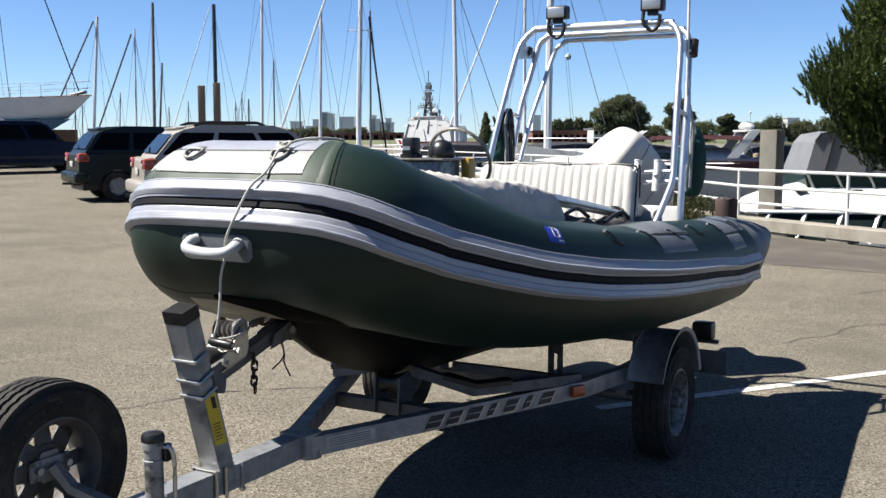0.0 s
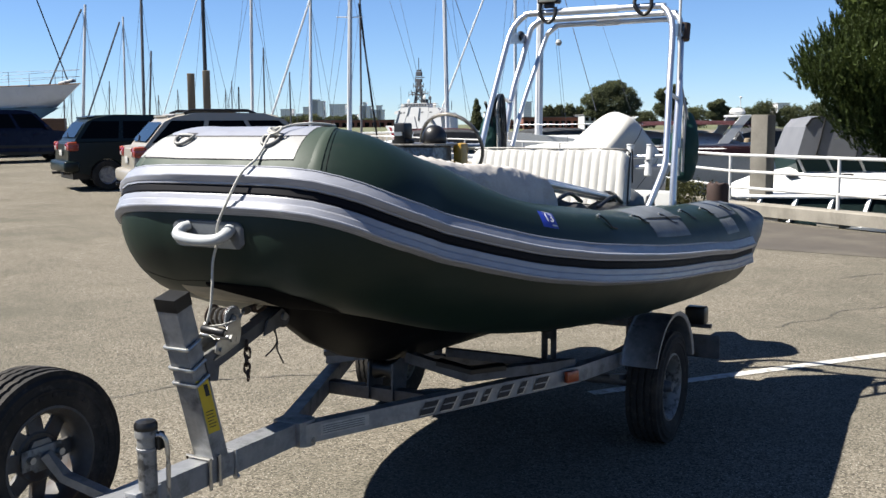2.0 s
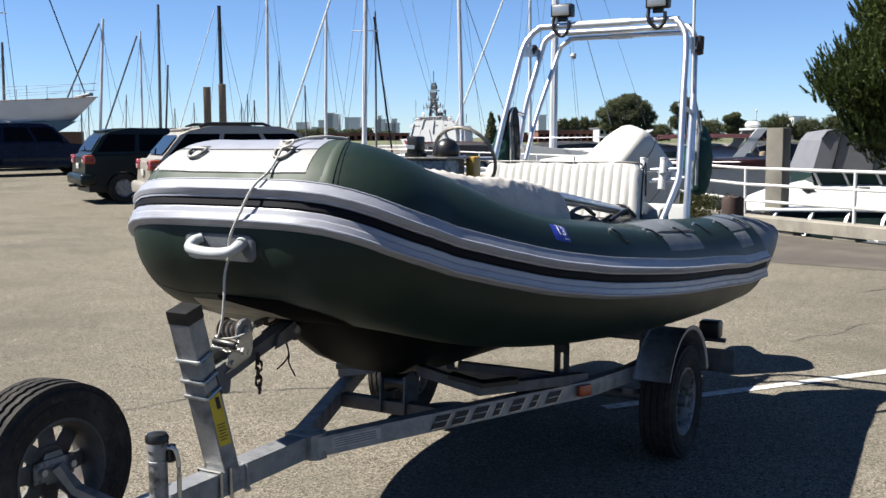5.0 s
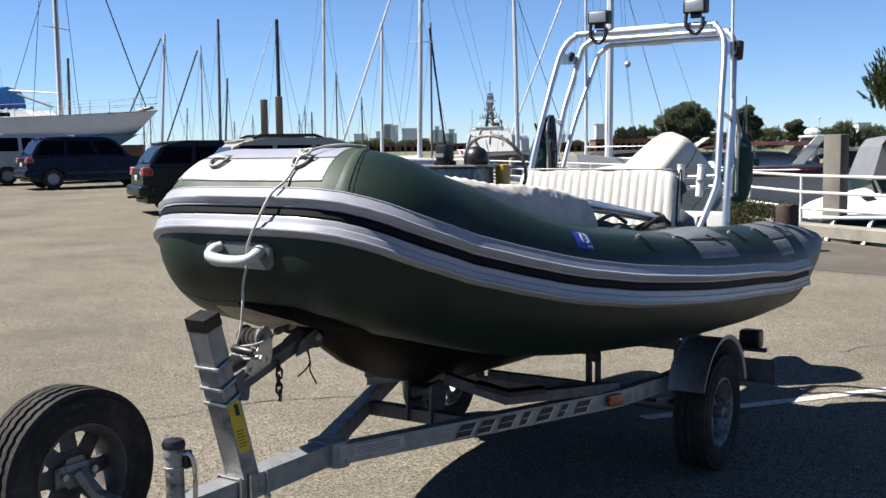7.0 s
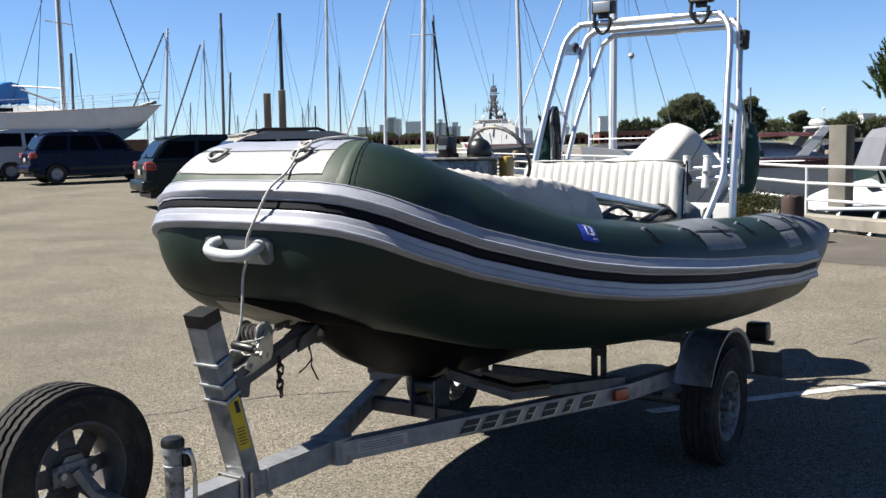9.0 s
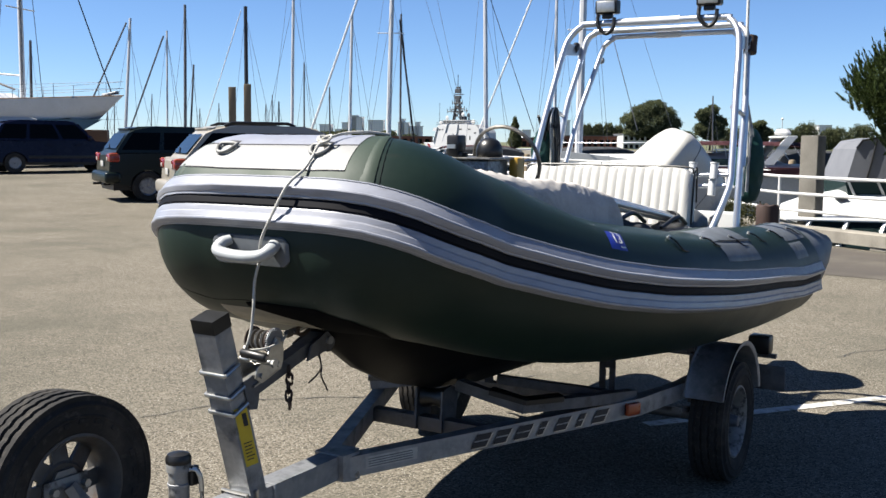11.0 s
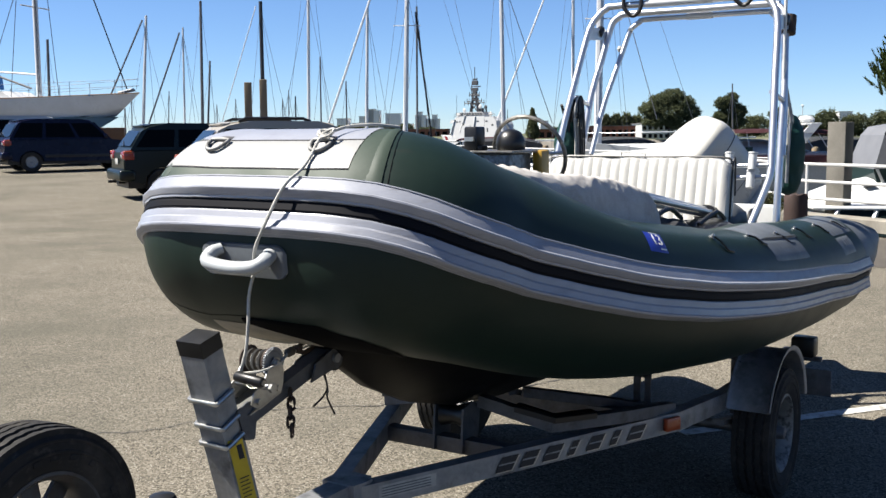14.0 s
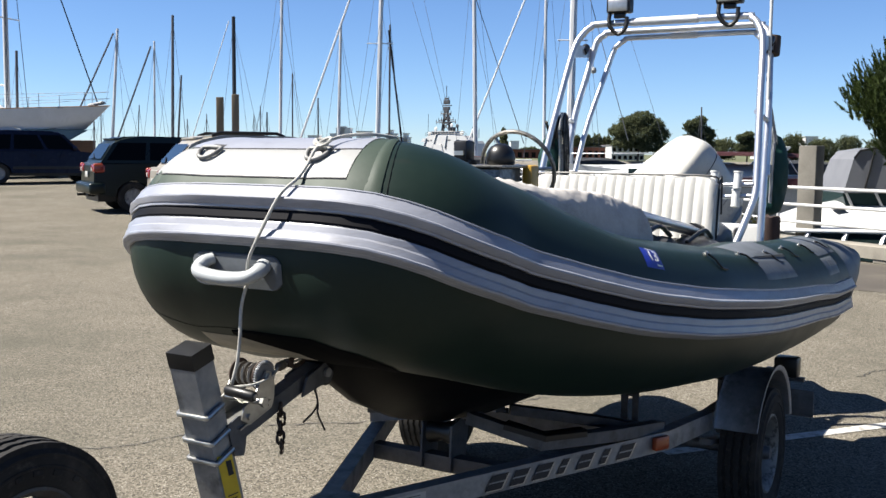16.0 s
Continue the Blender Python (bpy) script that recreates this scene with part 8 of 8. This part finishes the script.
def motor_cruiser(x, y, turn, L, label, canopy, arch_=False, stripe=None, free=1.15, hh=1.25):
    """A moored motor cruiser, bow at +x."""
    m = at(x, y, 0, turn)
    c = thing("motor_cruiser", at(x, y, WATER, turn), label, "motorboat")
    bm = bmesh.new()
    hull_mesh(bm, L, L * 0.33, WATER + 0.1, free, m, 0.4, 0.08)
    part("hull", bm, M["gelcoat"] if not stripe else M["grey_rubber"], c)
    zt = WATER + 0.1 + free
    bm = bmesh.new()
    rows = []
    for s, w, z in ((-0.44, 0.32, 0.0), (-0.30, 0.33, 0.42), (0.05, 0.33, 0.46), (0.22, 0.28, 0.38), (0.40, 0.16, 0.22), (0.50, 0.05, 0.08)):
        rows.append([bm.verts.new(m @ Vector((L * s, L * w * yy * 0.5, zt + z * zz))) for yy, zz in ((-1.05, -0.15), (-0.85, 0.35), (-0.55, 0.80), (-0.25, 1.0), (0.25, 1.0), (0.55, 0.80), (0.85, 0.35), (1.05, -0.15))])
    skin(bm, rows)
    part("deck", bm, M["gelcoat"], c, "white moulded deck")
    if stripe:
        bm = bmesh.new()
        box(bm, -L * 0.5, L * 0.22, -L * 0.168, L * 0.168, zt - 0.26, zt + 0.02, m)
        part("hull_stripe", bm, stripe, c)
    for k in range(4):
        for sg in (1, -1):
            bm = bmesh.new()
            x0 = L * (-0.16 + 0.10 * k)
            box(bm, x0, x0 + L * 0.075, sg * L * 0.151 - 0.012, sg * L * 0.151 + 0.012, zt + 0.05, zt + 0.27, m, bevel=0.008)
            part("cabin_window", bm, M["glass_boat"], c)
    bm = bmesh.new()
    for sg in (-1, 1):
        bm.faces.new([bm.verts.new(m @ Vector(p)) for p in ((L * 0.13, 0, zt + 0.43), (L * 0.13, sg * L * 0.13, zt + 0.43), (L * 0.03, sg * L * 0.125, zt + 0.95), (L * 0.03, 0, zt + 0.95))])
    part("windscreen", bm, M["glass_boat"], c, "raked windscreen")
    for yy in (-0.13, -0.05, 0.05, 0.13):
        bm = bmesh.new()
        rod(bm, m @ Vector((L * 0.135, L * yy, zt + 0.42)), m @ Vector((L * 0.035, L * yy * 0.96, zt + 0.96)), 0.022, n=6)
        part("screen_frame", bm, M["white_paint"], c)
    bm = bmesh.new()
    rows = []
    for s, z in ((-0.42, 0.72), (-0.40, 0.98), (-0.2, 1.04), (-0.05, 1.02), (0.04, 0.90), (0.10, 0.42)) if canopy == "grey_canvas" else ((-0.5, 0.93), (-0.42, 1.0), (-0.2, 1.03), (0.0, 1.0), (0.06, 0.93)):
        rows.append([bm.verts.new(m @ Vector((L * s, L * 0.15 * yy, zt + hh * max(0.26, z - (0.10 if abs(yy) > 0.9 else 0) - (0.62 if abs(yy) > 1.0 and canopy == "grey_canvas" else 0.06 if abs(yy) > 1.0 else 0))))) for yy in (-1.06, -0.95, -0.5, 0, 0.5, 0.95, 1.06)])
    skin(bm, rows, loop=False)
    bmesh.ops.solidify(bm, geom=bm.faces[:], thickness=0.02)
    part("canopy", bm, M[canopy], c, "taut canvas canopy", angle=50)
    for s in (-0.45, -0.15, 0.02):
        for sg in (1, -1):
            bm = bmesh.new()
            rod(bm, m @ Vector((L * s, sg * L * 0.145, zt + 0.2)), m @ Vector((L * s * 0.9, sg * L * 0.14, zt + hh * 0.92)), 0.016, n=6)
            part("canopy_pole", bm, M["alu"], c)
    if arch_:
        for sg in (1, -1):
            bm = bmesh.new()
            prism(bm, [(-L * 0.33, zt + 0.1), (-L * 0.285, zt + 0.1), (-L * 0.38, zt + 0.98), (-L * 0.42, zt + 0.98)], sg * L * 0.15 - 0.06, sg * L * 0.15 + 0.06, None, m)
            part("radar_arch", bm, M["gelcoat"], c)
        bm = bmesh.new()
        box(bm, -L * 0.42, -L * 0.36, -L * 0.15, L * 0.15, zt + 0.92, zt + 0.99, m, bevel=0.02)
        part("radar_arch_top", bm, M["gelcoat"], c)
        bm = bmesh.new()
        lathe(bm, [(0, 0), (0.24, 0.02), (0.26, 0.1), (0.18, 0.2), (0, 0.22)], m @ Matrix.Translation((-L * 0.39, 0, zt + 1.0)), 14)
        part("radar_dome", bm, M["gelcoat"], c)
    bm = bmesh.new()
    pipe(bm, [m @ Vector(p) for p in ((L * 0.1, L * 0.15, zt + 0.75), (L * 0.35, L * 0.11, zt + 0.72), (L * 0.54, 0, zt + 0.72), (L * 0.35, -L * 0.11, zt + 0.72), (L * 0.1, -L * 0.15, zt + 0.75))], 0.016, 6)
    part("bow_rail", bm, M["alu"], c)




def quay_cruiser():
    """A white cruiser lying broadside just off the quay, bow towards -x."""
    c = thing("motor_cruiser", at(8.9, 20.7, WATER, 180), "white motor cruiser with a dark grey canvas canopy", "motorboat")
    bm = bmesh.new()
    hull_mesh(bm, 6.2, 2.5, WATER + 0.1, 1.05, at(9.2, 20.7, 0, 180), 0.4, 0.05)
    part("hull", bm, M["gelcoat"], c)
    bm = bmesh.new()
    rows = []
    for x, w, h in ((5.95, 0.12, 0.25), (6.25, 0.55, 0.50), (6.6, 0.80, 0.72), (7.2, 0.98, 0.95), (7.6, 1.0, 1.0), (9.5, 1.0, 1.0), (11.2, 0.98, 0.92), (11.9, 0.9, 0.7)):
        rows.append([bm.verts.new((x, 20.7 + y * w, 0.05 + z * h)) for y, z in ((-1.32, -0.12), (-1.30, 0.02), (-1.22, 0.08), (-0.75, 0.32), (-0.35, 0.52), (0, 0.56), (0.35, 0.52), (0.75, 0.32), (1.30, 0.02), (1.32, -0.12))])
    skin(bm, rows)
    deck = part("deck", bm, M["gelcoat"], c, "white moulded foredeck")
    for x in (7.0, 8.1):
        bm = bmesh.new()
        box(bm, x, x + 0.22, 20.0, 20.2, 0.44, 0.475, bevel=0.01)
        part("hatch", bm, M["mast_dark"], deck, "small grey hatch")
    bm = bmesh.new()
    prism(bm, [(7.22, 0.76), (9.9, 0.76), (9.7, 1.50), (9.2, 1.60), (7.9, 1.62), (7.55, 1.56), (7.42, 1.40)], -0.72, 0.72, lambda x, z: 1.0 - 0.22 * max(0, z - 0.76), Matrix.Translation((0, 20.9, 0)))
    cn = part("canopy", bm, M["canopy_grey"], c, "dark grey canvas canopy", smooth=False)
    for x0, x1 in ((7.60, 7.82), (8.42, 8.52), (9.2, 9.18)):
        bm = bmesh.new()
        pipe(bm, [(x0, 20.175, 0.77), ((x0 + x1) / 2, 20.225, 1.15), (x1, 20.29, 1.585)], 0.018, 6)
        part("batten", bm, M["black_plastic"], cn, "black canvas seam")
    bm = bmesh.new()
    pipe(bm, [(7.43, 20.27, 1.42), (7.55, 20.30, 1.57), (7.9, 20.31, 1.63), (9.2, 20.31, 1.61)], 0.022, 6)
    part("canopy_edge", bm, M["black_plastic"], cn, "black canopy edge")
    bm = bmesh.new()
    prism(bm, [(7.30, 0.50), (9.8, 0.50), (9.8, 0.76), (7.22, 0.76)], -0.66, 0.66, None, Matrix.Translation((0, 20.9, 0)))
    part("windscreen", bm, M["glass_boat"], c, "low dark windscreen", smooth=False)
    for x in (7.33, 7.9, 8.55, 9.2):
        bm = bmesh.new()
        square_bar(bm, [Vector((x + 0.10, 20.22, 0.46)), Vector((x - 0.06, 20.22, 0.78))], 0.05, 0.04)
        part("screen_frame", bm, M["white_paint"], c)


quay_cruiser()
motor_cruiser(6.8, 33.0, 174, 7.6, "grey and maroon motor cruiser with a maroon canopy and radar arch", "maroon", True, M["maroon"], free=1.95, hh=0.8)
motor_cruiser(2.0, 52.0, 10, 8.0, "white motor cruiser moored beyond the railing", "grey_canvas")
motor_cruiser(-1.5, 74.0, 160, 9.0, "white motor cruiser moored among the yachts", "maroon")
motor_cruiser(8.5, 60.0, 30, 8.5, "white motor cruiser moored beside tall masts", "grey_canvas")
motor_cruiser(-2.9, 45.0, 8, 6.2, "small white motorboat under a dark blue canvas cover", "blue_cover", hh=1.0)
motor_cruiser(4.2, 43.0, 186, 6.6, "small white motorboat with a dark blue canvas cover", "blue_cover", hh=0.9)
motor_cruiser(14.0, 48.0, 200, 8.0, "white motor cruiser lying at a pontoon", "grey_canvas")


def launch():
    """A low boat with a long row of raked windows, close under the quay."""
    m = at(7.35, 18.3, 0, 172)
    c = thing("launch", at(7.35, 18.3, WATER, 172), "low launch with a row of white-framed raked windows", "motorboat")
    bm = bmesh.new()
    hull_mesh(bm, 5.6, 1.9, WATER + 0.1, 0.85, m, 0.35, 0.08)
    part("hull", bm, M["gelcoat"], c)
    for k in range(6):
        x = -2.0 + 0.62 * k
        bm = bmesh.new()
        bm.faces.new([bm.verts.new(m @ Vector(p)) for p in ((x, 0.86, -0.34), (x + 0.56, 0.86, -0.34), (x + 0.36, 0.62, 0.16), (x - 0.20, 0.62, 0.16))])
        bmesh.ops.solidify(bm, geom=bm.faces[:], thickness=0.01)
        part("window", bm, M["glass_boat"], c, "sea-green glass")
        bm = bmesh.new()
        square_bar(bm, [m @ Vector((x + 0.60, 0.87, -0.35)), m @ Vector((x + 0.38, 0.62, 0.18))], 0.06, 0.06)
        part("window_frame", bm, M["white_paint"], c)
    bm = bmesh.new()
    box(bm, -2.3, 1.9, -0.7, 0.68, 0.16, 0.21, m, bevel=0.02)
    part("cabin_roof", bm, M["gelcoat"], c)
    bm = bmesh.new()
    box(bm, -2.1, 1.6, -0.8, 0.80, -0.45, -0.34, m, bevel=0.02)
    part("coaming", bm, M["gelcoat"], c)


launch()


def lamp_post(a, e, d):
    p = spot(a, e, d)
    c = thing("street_lamp", at(p.x, p.y, 0.3), "tall thin street lamp on the far shore", "lamp")
    bm = bmesh.new()
    rod(bm, (p.x, p.y, 0.2), (p.x, p.y, p.z), 0.10, 0.07, 6)
    part("pole", bm, M["mast"], c)
    bm = bmesh.new()
    lathe(bm, [(0, -0.25), (0.32, -0.1), (0.32, 0.1), (0, 0.3)], Matrix.Translation(p), 10)
    part("head", bm, M["mast"], c)


lamp_post(0.3015, 0.0245, 232)
for k, (x, y) in enumerate(((3.2, 30.5), (8.5, 27.5))):
    bm = bmesh.new()
    box(bm, -7, 7, -0.9, 0.9, WATER + 0.25, WATER + 0.55, at(x + 5, y + 3, 0, 5), bevel=0.03)
    tagged(part("pontoon", bm, M["concrete"], None), "grey floating pontoon in the marina", "pontoon", kind="structure")
for k, (x, y, h) in enumerate(((-3.9, 48.0, 0.9), (-1.6, 50.5, 0.8), (0.4, 47.0, 1.0), (2.6, 49.0, 0.9), (5.4, 46.0, 1.0), (7.6, 44.5, 0.9), (10.4, 42.0, 1.0), (11.9, 38.5, 0.9))):
    bm = bmesh.new()
    lathe(bm, [(0.0, -3.0), (0.15, -3.0), (0.14, h - 0.06), (0.12, h), (0.0, h + 0.02)], Matrix.Translation((x, y, 0)), 12)
    tagged(part("dock_pile", bm, M["pile_tan"], None), "round tan timber pile beside a pontoon", "pile", "dock piles")
